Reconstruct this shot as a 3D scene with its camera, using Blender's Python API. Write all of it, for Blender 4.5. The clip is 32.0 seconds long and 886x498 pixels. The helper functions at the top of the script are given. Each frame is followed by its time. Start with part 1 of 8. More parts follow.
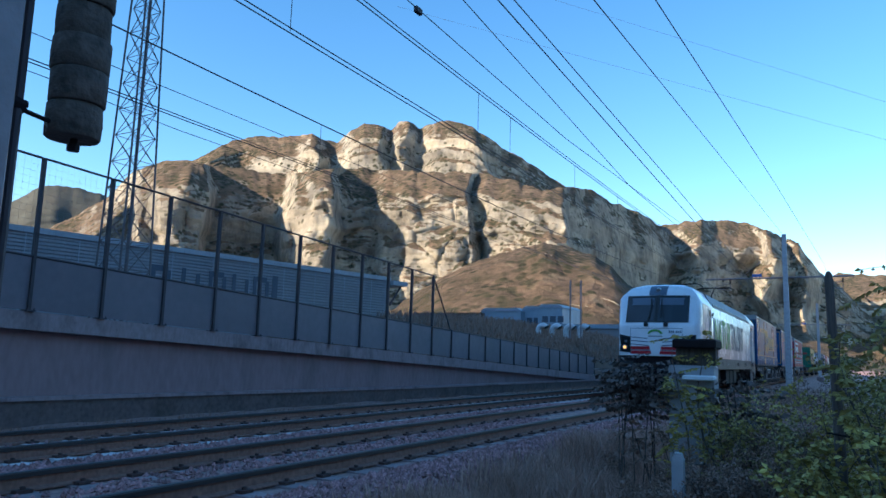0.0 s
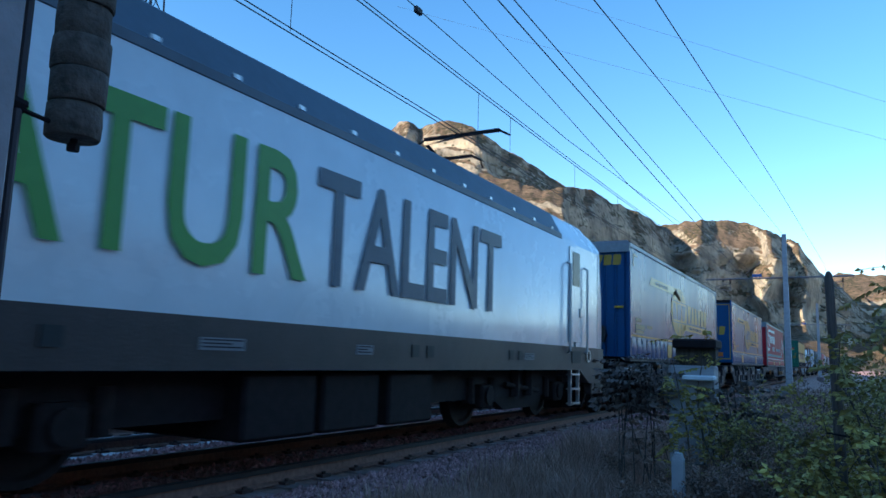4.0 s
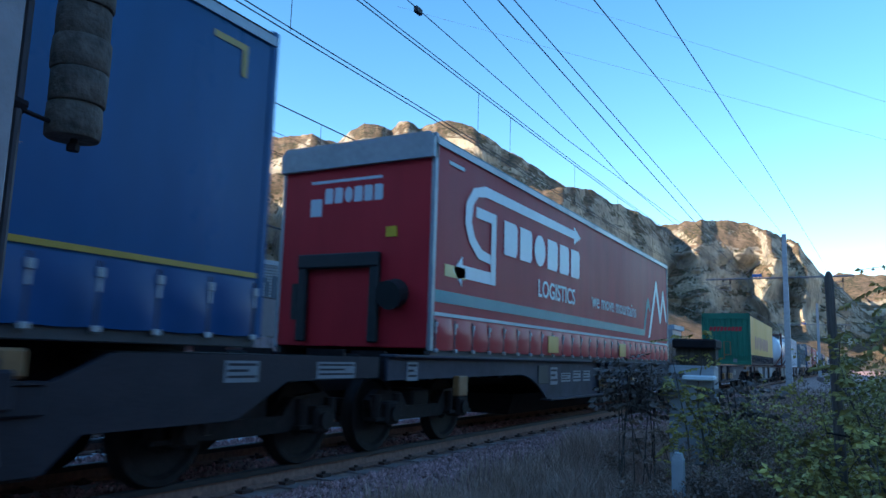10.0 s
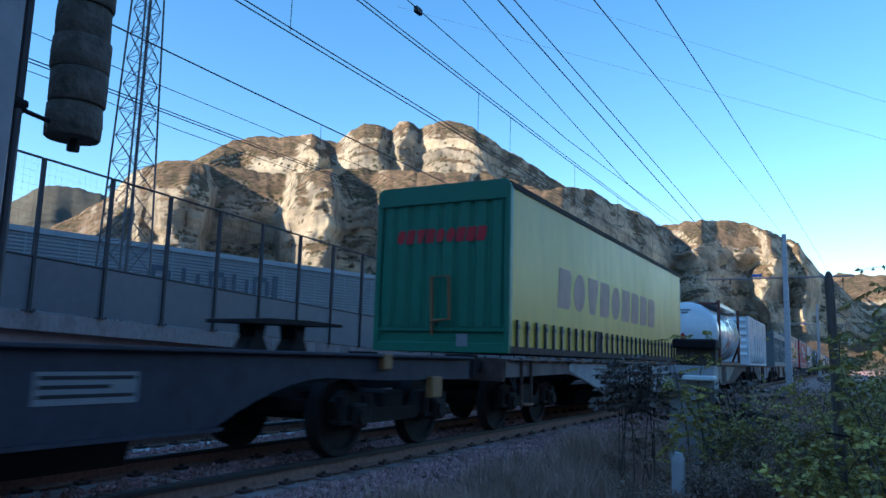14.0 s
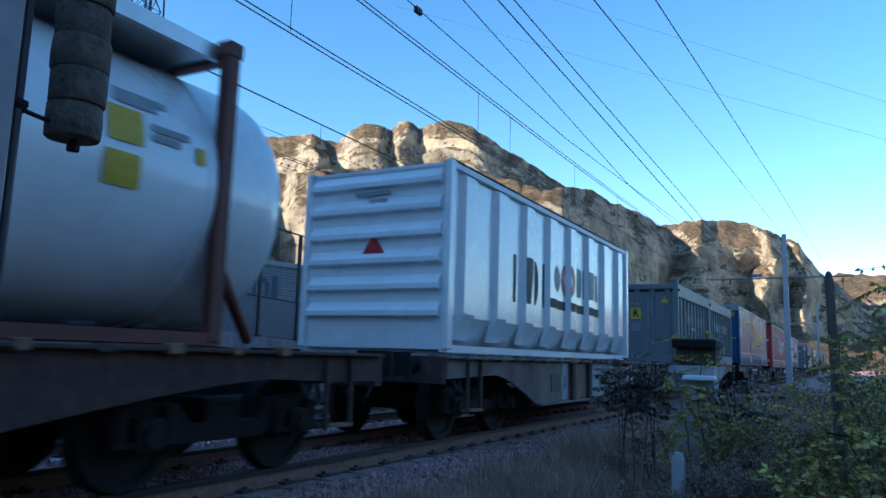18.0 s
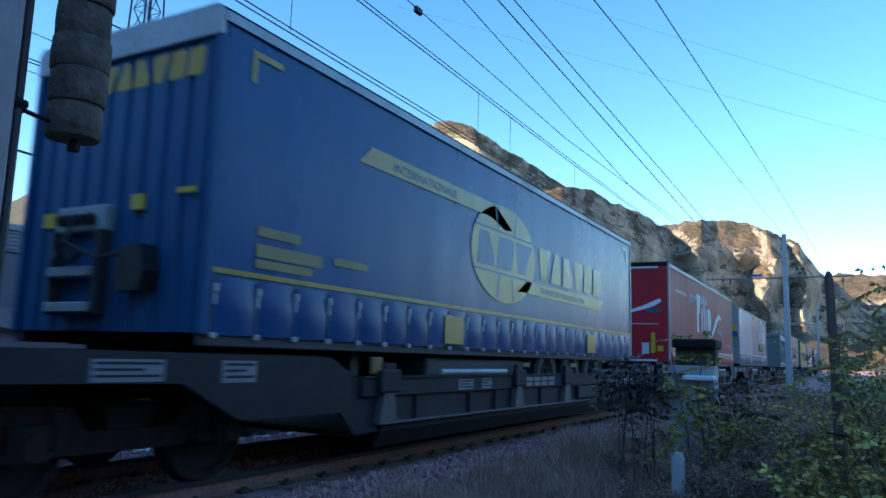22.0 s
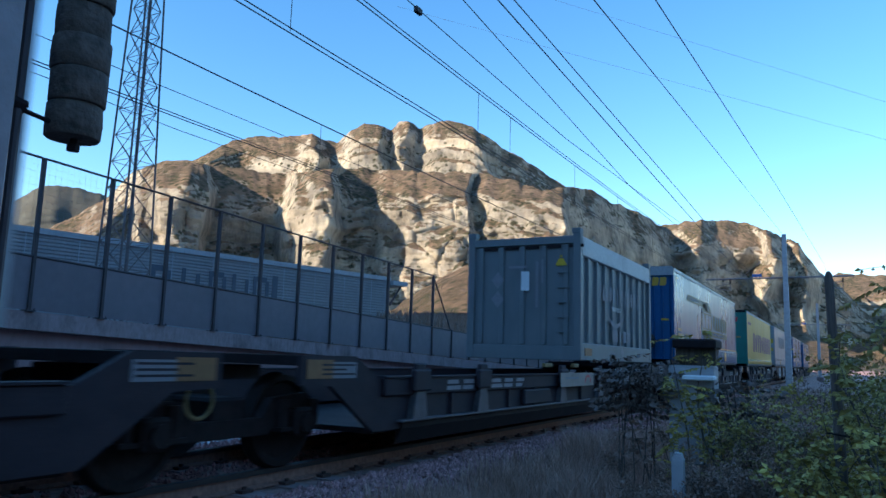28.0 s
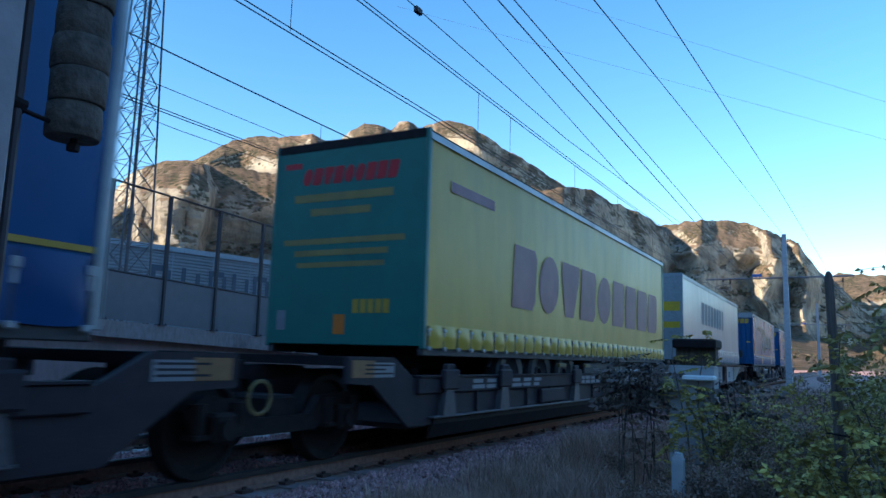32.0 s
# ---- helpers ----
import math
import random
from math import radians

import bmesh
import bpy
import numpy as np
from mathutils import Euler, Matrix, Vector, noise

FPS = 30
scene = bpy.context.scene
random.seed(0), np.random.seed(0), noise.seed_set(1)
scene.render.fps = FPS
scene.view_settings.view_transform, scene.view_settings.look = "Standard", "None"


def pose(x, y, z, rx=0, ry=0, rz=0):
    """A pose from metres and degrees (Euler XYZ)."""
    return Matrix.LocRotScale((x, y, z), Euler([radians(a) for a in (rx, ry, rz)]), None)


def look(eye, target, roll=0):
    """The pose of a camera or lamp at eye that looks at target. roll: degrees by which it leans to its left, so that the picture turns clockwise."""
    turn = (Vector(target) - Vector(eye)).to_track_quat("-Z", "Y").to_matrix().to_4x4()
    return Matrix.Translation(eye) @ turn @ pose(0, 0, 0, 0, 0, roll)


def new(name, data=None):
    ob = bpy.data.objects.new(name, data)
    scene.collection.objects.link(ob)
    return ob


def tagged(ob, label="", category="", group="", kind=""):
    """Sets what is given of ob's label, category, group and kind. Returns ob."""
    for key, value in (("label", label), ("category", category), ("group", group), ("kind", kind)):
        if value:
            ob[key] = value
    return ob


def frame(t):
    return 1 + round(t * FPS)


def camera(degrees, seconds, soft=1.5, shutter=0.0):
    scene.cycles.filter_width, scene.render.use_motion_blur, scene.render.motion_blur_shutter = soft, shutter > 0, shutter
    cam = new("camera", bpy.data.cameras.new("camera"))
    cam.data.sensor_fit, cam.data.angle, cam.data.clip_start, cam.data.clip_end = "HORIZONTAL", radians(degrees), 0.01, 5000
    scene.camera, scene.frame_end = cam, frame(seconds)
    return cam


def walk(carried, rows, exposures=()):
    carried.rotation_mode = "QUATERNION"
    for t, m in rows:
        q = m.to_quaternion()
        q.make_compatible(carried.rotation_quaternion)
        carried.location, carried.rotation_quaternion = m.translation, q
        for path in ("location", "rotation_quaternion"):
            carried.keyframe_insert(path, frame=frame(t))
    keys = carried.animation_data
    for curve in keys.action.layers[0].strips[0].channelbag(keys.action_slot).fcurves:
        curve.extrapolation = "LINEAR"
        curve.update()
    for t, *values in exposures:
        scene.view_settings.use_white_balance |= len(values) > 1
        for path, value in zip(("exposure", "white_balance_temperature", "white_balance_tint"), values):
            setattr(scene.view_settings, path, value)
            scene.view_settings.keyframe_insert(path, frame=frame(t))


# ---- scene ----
# ---- camera and its stand ----
cam = camera(62.13, 32.0, soft=1.5, shutter=0.25)
STAND = pose(5.878, 0.0, 1.139) @ pose(0, 0, 0, 0, 0, 28.815) @ pose(0, 0, 0, 98.361, 0, 0) @ pose(0, 0, 0, 0, 0, 1.702)
walk(cam, [(0.0, STAND), (32.0, STAND)], exposures=[(0.0, 1.31), (4.0, 1.31), (6.0, 1.45), (7.0, 1.56), (11.0, 1.54), (13.0, 1.33), (19.5, 1.35), (21.0, 1.48), (22.0, 1.56), (25.5, 1.56), (28.0, 1.36), (30.0, 1.46), (32.0, 1.44)])

# ---- world and sun ----
SUN_ELEVATION, SUN_BEARING = 24.0, 217.0      # degrees; bearing clockwise from +Y
world = bpy.data.worlds.new("world")
scene.world = world
world.use_nodes = True
sky = world.node_tree.nodes.new("ShaderNodeTexSky")
sky.sky_type, sky.sun_disc = "NISHITA", False
sky.sun_elevation, sky.sun_rotation = radians(SUN_ELEVATION), radians(SUN_BEARING)
sky.altitude, sky.air_density, sky.dust_density, sky.ozone_density = 250, 1.0, 0.12, 2.2
backg = world.node_tree.nodes["Background"]
backg.inputs["Strength"].default_value = 0.13
clear = world.node_tree.nodes.new("ShaderNodeHueSaturation")        # clear, deep winter sky
clear.inputs["Saturation"].default_value, clear.inputs["Hue"].default_value = 1.28, 0.499
world.node_tree.links.new(sky.outputs[0], clear.inputs["Color"])
world.node_tree.links.new(clear.outputs[0], backg.inputs["Color"])
sun = new("sun", bpy.data.lights.new("sun", "SUN"))
sun.data.energy, sun.data.angle, sun.data.color = 4.6, radians(0.55), (1.0, 0.84, 0.64)
to_sun = Vector((math.sin(radians(SUN_BEARING)) * math.cos(radians(SUN_ELEVATION)),
                 math.cos(radians(SUN_BEARING)) * math.cos(radians(SUN_ELEVATION)), math.sin(radians(SUN_ELEVATION))))
sun.matrix_world = look(to_sun * 500, (0, 0, 0))


# ---- materials ----
def material(name, color, rough=0.6, metal=0.0, grain=12.0, vary=0.12, stain=(0.05, 0.045, 0.04), stains=0.25,
             stain_scale=1.2, bump=0.15, bump_scale=40.0, spec=0.5, stretch=(1, 1, 1), coat=0.0, per_object=0.0, island=0.0):
    """A painted, mineral or metal surface: grain, larger stains and fine relief in metres."""
    m = bpy.data.materials.new(name)
    m.use_nodes = True
    nt = m.node_tree
    n, ln = nt.nodes, nt.links.new
    b = n["Principled BSDF"]
    co = n.new("ShaderNodeTexCoord")
    mp = n.new("ShaderNodeMapping")
    mp.inputs["Scale"].default_value = stretch
    ln(co.outputs["Object"], mp.inputs["Vector"])
    fine, large, relief = n.new("ShaderNodeTexNoise"), n.new("ShaderNodeTexNoise"), n.new("ShaderNodeTexNoise")
    for tex, sc, det in ((fine, grain, 4), (large, stain_scale, 6), (relief, bump_scale, 3)):
        tex.inputs["Scale"].default_value, tex.inputs["Detail"].default_value = sc, det
        ln(mp.outputs[0], tex.inputs["Vector"])
    large.inputs["Roughness"].default_value = 0.65
    hsv = n.new("ShaderNodeHueSaturation")
    hsv.inputs["Color"].default_value = (*color, 1)
    r1 = n.new("ShaderNodeMapRange")
    r1.inputs["From Min"].default_value, r1.inputs["From Max"].default_value = 0.3, 0.7
    r1.inputs["To Min"].default_value, r1.inputs["To Max"].default_value = 1 - vary, 1 + vary
    ln(fine.outputs["Fac"], r1.inputs["Value"])
    val = r1.outputs[0]
    if per_object or island:
        src = n.new("ShaderNodeObjectInfo").outputs["Random"] if per_object else n.new("ShaderNodeNewGeometry").outputs["Random Per Island"]
        r3 = n.new("ShaderNodeMapRange")
        amount = per_object or island
        r3.inputs["To Min"].default_value, r3.inputs["To Max"].default_value = 1 - amount, 1 + amount
        ln(src, r3.inputs["Value"])
        mul = n.new("ShaderNodeMath")
        mul.operation = "MULTIPLY"
        ln(val, mul.inputs[0])
        ln(r3.outputs[0], mul.inputs[1])
        val = mul.outputs[0]
    ln(val, hsv.inputs["Value"])
    r2 = n.new("ShaderNodeMapRange")
    r2.inputs["From Min"].default_value, r2.inputs["From Max"].default_value = 0.5, 0.72
    r2.inputs["To Max"].default_value = stains
    ln(large.outputs["Fac"], r2.inputs["Value"])
    mix = n.new("ShaderNodeMix")
    mix.data_type = "RGBA"
    ln(r2.outputs[0], mix.inputs["Factor"])
    ln(hsv.outputs[0], mix.inputs["A"])
    mix.inputs["B"].default_value = (*stain, 1)
    ln(mix.outputs["Result"], b.inputs["Base Color"])
    rr = n.new("ShaderNodeMapRange")
    rr.inputs["To Min"].default_value, rr.inputs["To Max"].default_value = max(0.03, rough - 0.12), min(1, rough + 0.15)
    ln(large.outputs["Fac"], rr.inputs["Value"])
    ln(rr.outputs[0], b.inputs["Roughness"])
    b.inputs["Metallic"].default_value, b.inputs["Specular IOR Level"].default_value = metal, spec
    b.inputs["Coat Weight"].default_value = coat
    b.inputs["Coat Roughness"].default_value = 0.12
    if bump:
        bp = n.new("ShaderNodeBump")
        bp.inputs["Strength"].default_value, bp.inputs["Distance"].default_value = bump, 0.02
        ln(relief.outputs["Fac"], bp.inputs["Height"])
        ln(bp.outputs[0], b.inputs["Normal"])
    return m


def glow(name, color, strength):
    m = bpy.data.materials.new(name)
    m.use_nodes = True
    b = m.node_tree.nodes["Principled BSDF"]
    b.inputs["Base Color"].default_value = (*color, 1)
    b.inputs["Emission Color"].default_value, b.inputs["Emission Strength"].default_value = (*color, 1), strength
    return m


def rock_material(name="limestone", pale=1.0, scrub_at=0.98, scrub_light=1.0):
    """Limestone cliff with strata and vertical streaks; scrub and grass where the slope is gentle."""
    m = bpy.data.materials.new(name)
    m.use_nodes = True
    nt = m.node_tree
    n, ln = nt.nodes, nt.links.new
    b = n["Principled BSDF"]
    b.inputs["Roughness"].default_value, b.inputs["Specular IOR Level"].default_value = 0.95, 0.1
    co, geo = n.new("ShaderNodeTexCoord"), n.new("ShaderNodeNewGeometry")

    def noise_tex(scale, stretch, detail=8, rough=0.6):
        mp = n.new("ShaderNodeMapping")
        mp.inputs["Scale"].default_value = stretch
        ln(co.outputs["Object"], mp.inputs["Vector"])
        t = n.new("ShaderNodeTexNoise")
        t.inputs["Scale"].default_value, t.inputs["Detail"].default_value, t.inputs["Roughness"].default_value = scale, detail, rough
        ln(mp.outputs[0], t.inputs["Vector"])
        return t.outputs["Fac"]

    def ramp(fac, *stops, gain=1.0):
        stops = [(p, tuple(gain * v for v in c)) for p, c in stops]
        r = n.new("ShaderNodeValToRGB")
        r.color_ramp.elements[0].position, r.color_ramp.elements[0].color = stops[0][0], (*stops[0][1], 1)
        r.color_ramp.elements[1].position, r.color_ramp.elements[1].color = stops[-1][0], (*stops[-1][1], 1)
        for p, c in stops[1:-1]:
            r.color_ramp.elements.new(p).color = (*c, 1)
        ln(fac, r.inputs[0])
        return r.outputs[0]

    def mixed(kind, fac, a, c):
        x = n.new("ShaderNodeMix")
        x.data_type, x.blend_type = "RGBA", kind
        if isinstance(fac, float):
            x.inputs["Factor"].default_value = fac
        else:
            ln(fac, x.inputs["Factor"])
        ln(a, x.inputs["A"])
        ln(c, x.inputs["B"])
        return x.outputs["Result"]

    def dots(scale, size):
        """Crowns of single trees and bushes, 1 on the crown."""
        v = n.new("ShaderNodeTexVoronoi")
        v.inputs["Scale"].default_value, v.inputs["Randomness"].default_value = scale, 1.0
        ln(co.outputs["Object"], v.inputs["Vector"])
        r = n.new("ShaderNodeMapRange")
        r.inputs["From Min"].default_value, r.inputs["From Max"].default_value = size, size * 0.55
        ln(v.outputs["Distance"], r.inputs["Value"])
        return r.outputs[0]

    def times(a, c):
        x = n.new("ShaderNodeMath")
        x.operation = "MULTIPLY"
        ln(a, x.inputs[0])
        ln(c, x.inputs[1])
        return x.outputs[0]

    def window(fac, low, high):
        r = n.new("ShaderNodeMapRange")
        r.inputs["From Min"].default_value, r.inputs["From Max"].default_value = low, high
        ln(fac, r.inputs["Value"])
        return r.outputs[0]

    stone = ramp(noise_tex(0.0075, (1, 1, 1.3), 12, 0.66), (0.34, (0.17, 0.155, 0.136)), (0.47, (0.29, 0.262, 0.218)), (0.56, (0.395, 0.35, 0.283)), (0.66, (0.48, 0.42, 0.325)), gain=pale)
    bands = ramp(noise_tex(0.02, (0.10, 0.10, 1.5), 6), (0.40, (0.60, 0.58, 0.57)), (0.56, (1.06, 1.05, 1.02)))
    cracks = ramp(noise_tex(0.028, (1, 1, 0.4), 12, 0.72), (0.36, (0.40, 0.39, 0.39)), (0.50, (1, 1, 1)))
    stone = mixed("MULTIPLY", 0.6, mixed("MULTIPLY", 0.40, stone, bands), cracks)
    scrub = ramp(noise_tex(0.02, (1, 1, 1), 12, 0.75), (0.34, (0.050, 0.046, 0.030)), (0.47, (0.100, 0.074, 0.052)), (0.56, (0.145, 0.100, 0.070)), (0.68, (0.20, 0.155, 0.105)), gain=scrub_light)
    woods = ramp(noise_tex(0.05, (1, 1, 1), 3), (0.35, (0.022, 0.026, 0.016)), (0.65, (0.060, 0.056, 0.034)), gain=scrub_light)
    sep = n.new("ShaderNodeSeparateXYZ")
    ln(geo.outputs["Normal"], sep.inputs[0])
    add = n.new("ShaderNodeMath")
    add.operation = "MULTIPLY_ADD"
    ln(noise_tex(0.012, (1, 1, 1.5), 12, 0.75), add.inputs[0])
    add.inputs[1].default_value = 1.5
    ln(sep.outputs["Z"], add.inputs[2])
    cover = mixed("MIX", window(add.outputs[0], scrub_at + 0.20, scrub_at + 0.34), stone, scrub)
    clumps = times(window(noise_tex(0.006, (1, 1, 1), 6), 0.45, 0.56), window(add.outputs[0], scrub_at - 0.16, scrub_at + 0.22))
    cover = mixed("MIX", times(dots(0.075, 0.62), clumps), cover, woods)
    scatter = times(dots(0.05, 0.34), window(add.outputs[0], scrub_at - 0.35, scrub_at + 0.12))
    ln(mixed("MIX", scatter, cover, woods), b.inputs["Base Color"])
    bp = n.new("ShaderNodeBump")
    bp.inputs["Strength"].default_value, bp.inputs["Distance"].default_value = 1.0, 19.0
    ln(noise_tex(0.03, (1, 1, 0.8), 12, 0.72), bp.inputs["Height"])
    ln(bp.outputs[0], b.inputs["Normal"])
    return m


M = dict(
    ballast=material("ballast_stone", (0.37, 0.185, 0.178), 0.9, grain=30, vary=0.5, stains=0.35, stain=(0.16, 0.08, 0.065), bump=0.9, bump_scale=22, island=0.45),
    soil=material("trackside_soil", (0.36, 0.20, 0.17), 0.95, grain=9, vary=0.4, stains=0.5, stain=(0.14, 0.10, 0.075), bump=0.9, bump_scale=14),
    sleeper=material("sleeper_concrete", (0.30, 0.21, 0.205), 0.85, grain=25, vary=0.15, stains=0.6, stain=(0.16, 0.11, 0.08), stain_scale=3, per_object=0.12),
    sleeper_pale=material("pale_sleeper_concrete", (0.58, 0.50, 0.49), 0.85, grain=25, vary=0.15, stains=0.4, stain=(0.28, 0.22, 0.2), stain_scale=3, per_object=0.10),
    gravel=material("pale_gravel", (0.47, 0.39, 0.385), 0.9, grain=30, vary=0.35, stains=0.4, stain=(0.25, 0.19, 0.18), stain_scale=1.5, bump=0.9, bump_scale=30),
    rail=material("rail_steel", (0.27, 0.135, 0.10), 0.85, 0.0, grain=20, vary=0.25, stains=0.4, stain=(0.13, 0.07, 0.05)),
    railhead=material("rail_head_steel", (0.045, 0.034, 0.032), 0.5, 0.35, grain=6, vary=0.1, stains=0.2, stretch=(4, 0.3, 1)),
    concrete=material("wall_concrete", (0.33, 0.208, 0.205), 0.85, grain=8, vary=0.10, stains=0.45, stain=(0.11, 0.10, 0.09), stain_scale=0.8, stretch=(1, 1, 0.35)),
    grime_shade=material("grimy_concrete", (0.15, 0.105, 0.095), 0.9, grain=9, vary=0.25, stains=0.6, stain=(0.05, 0.04, 0.03), bump=0.4),
    lip=material("weathered_concrete", (0.35, 0.245, 0.24), 0.85, grain=14, vary=0.15, stains=0.75, stain=(0.10, 0.075, 0.075), stain_scale=1.6, stretch=(1, 1, 0.5)),
    panel=material("galvanised_panel", (0.175, 0.15, 0.168), 0.5, 0.25, grain=5, vary=0.07, stains=0.25, stain=(0.12, 0.135, 0.14), per_object=0.07),
    post=material("painted_steel_post", (0.065, 0.054, 0.06), 0.55, 0.4, grain=14, stains=0.4, stain=(0.16, 0.08, 0.05)),
    mast=material("galvanised_mast", (0.30, 0.255, 0.265), 0.55, 0.4, grain=6, vary=0.12, stains=0.4, stain=(0.14, 0.14, 0.13)),
    wire=material("copper_wire", (0.035, 0.03, 0.03), 0.5, 0.6, bump=0),
    weight=material("cast_weights", (0.125, 0.09, 0.072), 0.9, grain=14, vary=0.5, stains=0.9, stain=(0.05, 0.037, 0.03), stain_scale=7, bump=0.9, bump_scale=25),
    rock=rock_material(pale=1.16, scrub_at=1.07, scrub_light=1.4),
    # paler stone and scrub: distance haze is put into the colour
    rock_haze=rock_material("pale_limestone", 1.25, 1.10, 1.5),
    rock_scrub=rock_material("scrub_covered_limestone", 1.15, 0.74, 1.25),
    woods=material("bare_woods", (0.075, 0.058, 0.042), 0.95, grain=0.3, vary=0.4, stains=0.6, stain=(0.035, 0.035, 0.02), stain_scale=0.05, bump=0.8, bump_scale=0.5),
    # far left hill: shade and haze are put into this dark colour
    far_woods=material("dark_far_woods", (0.055, 0.058, 0.048), 0.95, grain=0.02, vary=0.3, stains=0.5, stain=(0.09, 0.08, 0.065), stain_scale=0.006, bump=1.0, bump_scale=0.03),
    darksteel=material("grimy_black_steel", (0.017, 0.011, 0.0125), 0.7, 0.0, grain=10, vary=0.3, stains=0.4, stain=(0.03, 0.023, 0.02), stain_scale=2, spec=0.2),
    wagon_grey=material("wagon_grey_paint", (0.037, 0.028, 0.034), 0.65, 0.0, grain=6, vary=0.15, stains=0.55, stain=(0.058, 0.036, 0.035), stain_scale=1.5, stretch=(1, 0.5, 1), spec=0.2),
    wagon_blue=material("wagon_blue_grey_paint", (0.052, 0.047, 0.064), 0.65, 0.0, grain=6, vary=0.15, stains=0.6, stain=(0.035, 0.027, 0.025), stain_scale=1.2, spec=0.2),
    wagon_rust=material("wagon_faded_rusty_paint", (0.20, 0.14, 0.13), 0.75, 0.0, grain=5, vary=0.2, stains=0.95, stain=(0.10, 0.048, 0.034), stain_scale=0.9, stretch=(1, 1, 0.5)),
    white_loco=material("white_loco_paint", (0.80, 0.80, 0.82), 0.25, 0, grain=3, vary=0.04, stains=0.30, stain=(0.56, 0.52, 0.50), stain_scale=0.7, bump=0.02, coat=0.5),
    loco_grey=material("loco_skirt_grey", (0.058, 0.040, 0.038), 0.5, 0.1, grain=5, vary=0.12, stains=0.5, stain=(0.035, 0.029, 0.026), stain_scale=1.2),
    black=material("black_rubber", (0.016, 0.018, 0.02), 0.6, 0, grain=8, stains=0.1, bump=0.1),
    red=material("red_paint", (0.52, 0.02, 0.03), 0.4, 0, grain=5, vary=0.08, stains=0.2, bump=0.03),
    glass=material("dark_cab_glass", (0.015, 0.02, 0.025), 0.06, 0, vary=0.02, stains=0.0, bump=0, spec=0.5),
    cabglass=material("dark_door_glass", (0.012, 0.016, 0.02), 0.2, 0, vary=0.02, stains=0.0, bump=0, spec=0.12),
    chrome=material("aluminium", (0.55, 0.56, 0.57), 0.35, 0.9, vary=0.05, stains=0.1, bump=0.02),
    lampglow=glow("headlight_glow", (1.0, 0.50, 0.15), 0.75),
    yellow=material("yellow_paint", (0.65, 0.39, 0.02), 0.5, 0, vary=0.1, stains=0.35, stain=(0.3, 0.22, 0.05), bump=0.05),
    amber=material("ochre_marker", (0.27, 0.115, 0.04), 0.55, 0, vary=0.15, stains=0.5, stain=(0.2, 0.12, 0.05), bump=0.05),
    white=material("white_paint", (0.72, 0.73, 0.74), 0.45, 0, vary=0.05, stains=0.25, stain=(0.5, 0.48, 0.45), bump=0.03),
    green=material("leaf_green_paint", (0.10, 0.36, 0.07), 0.45, 0, vary=0.05, stains=0.1, bump=0.02),
    teal=material("teal_paint", (0.03, 0.22, 0.26), 0.45, 0, vary=0.05, stains=0.1, bump=0.02),
    orange=material("orange_placard", (0.70, 0.17, 0.02), 0.5, 0, vary=0.05, stains=0.1, bump=0.02),
    blue=material("deep_blue_paint", (0.006, 0.078, 0.20), 0.4, 0, spec=0.3, vary=0.06, stains=0.15, bump=0.03),
    grey=material("plain_grey_paint", (0.30, 0.31, 0.32), 0.5, 0, vary=0.1, stains=0.3, bump=0.05),
    silver=material("roof_rail_aluminium", (0.34, 0.36, 0.38), 0.45, 0.5, vary=0.08, stains=0.3, bump=0.03),
)


def tarp(name, color, rough=0.42, spec=0.32):
    """Curtain-side tarpaulin: a low sheen, dust and soft creases."""
    return material(name, color, rough, 0, grain=2.5, vary=0.10, stains=0.28, stain=tuple(0.7 * c + 0.015 for c in color),
                    stain_scale=0.6, bump=0.10, bump_scale=2.2, spec=spec, stretch=(1, 1.0, 0.35))


M["rustdark"] = material("dark_rust", (0.085, 0.041, 0.034), 0.8, 0.1, grain=9, vary=0.3, stains=0.6, stain=(0.05, 0.03, 0.026), stain_scale=2)


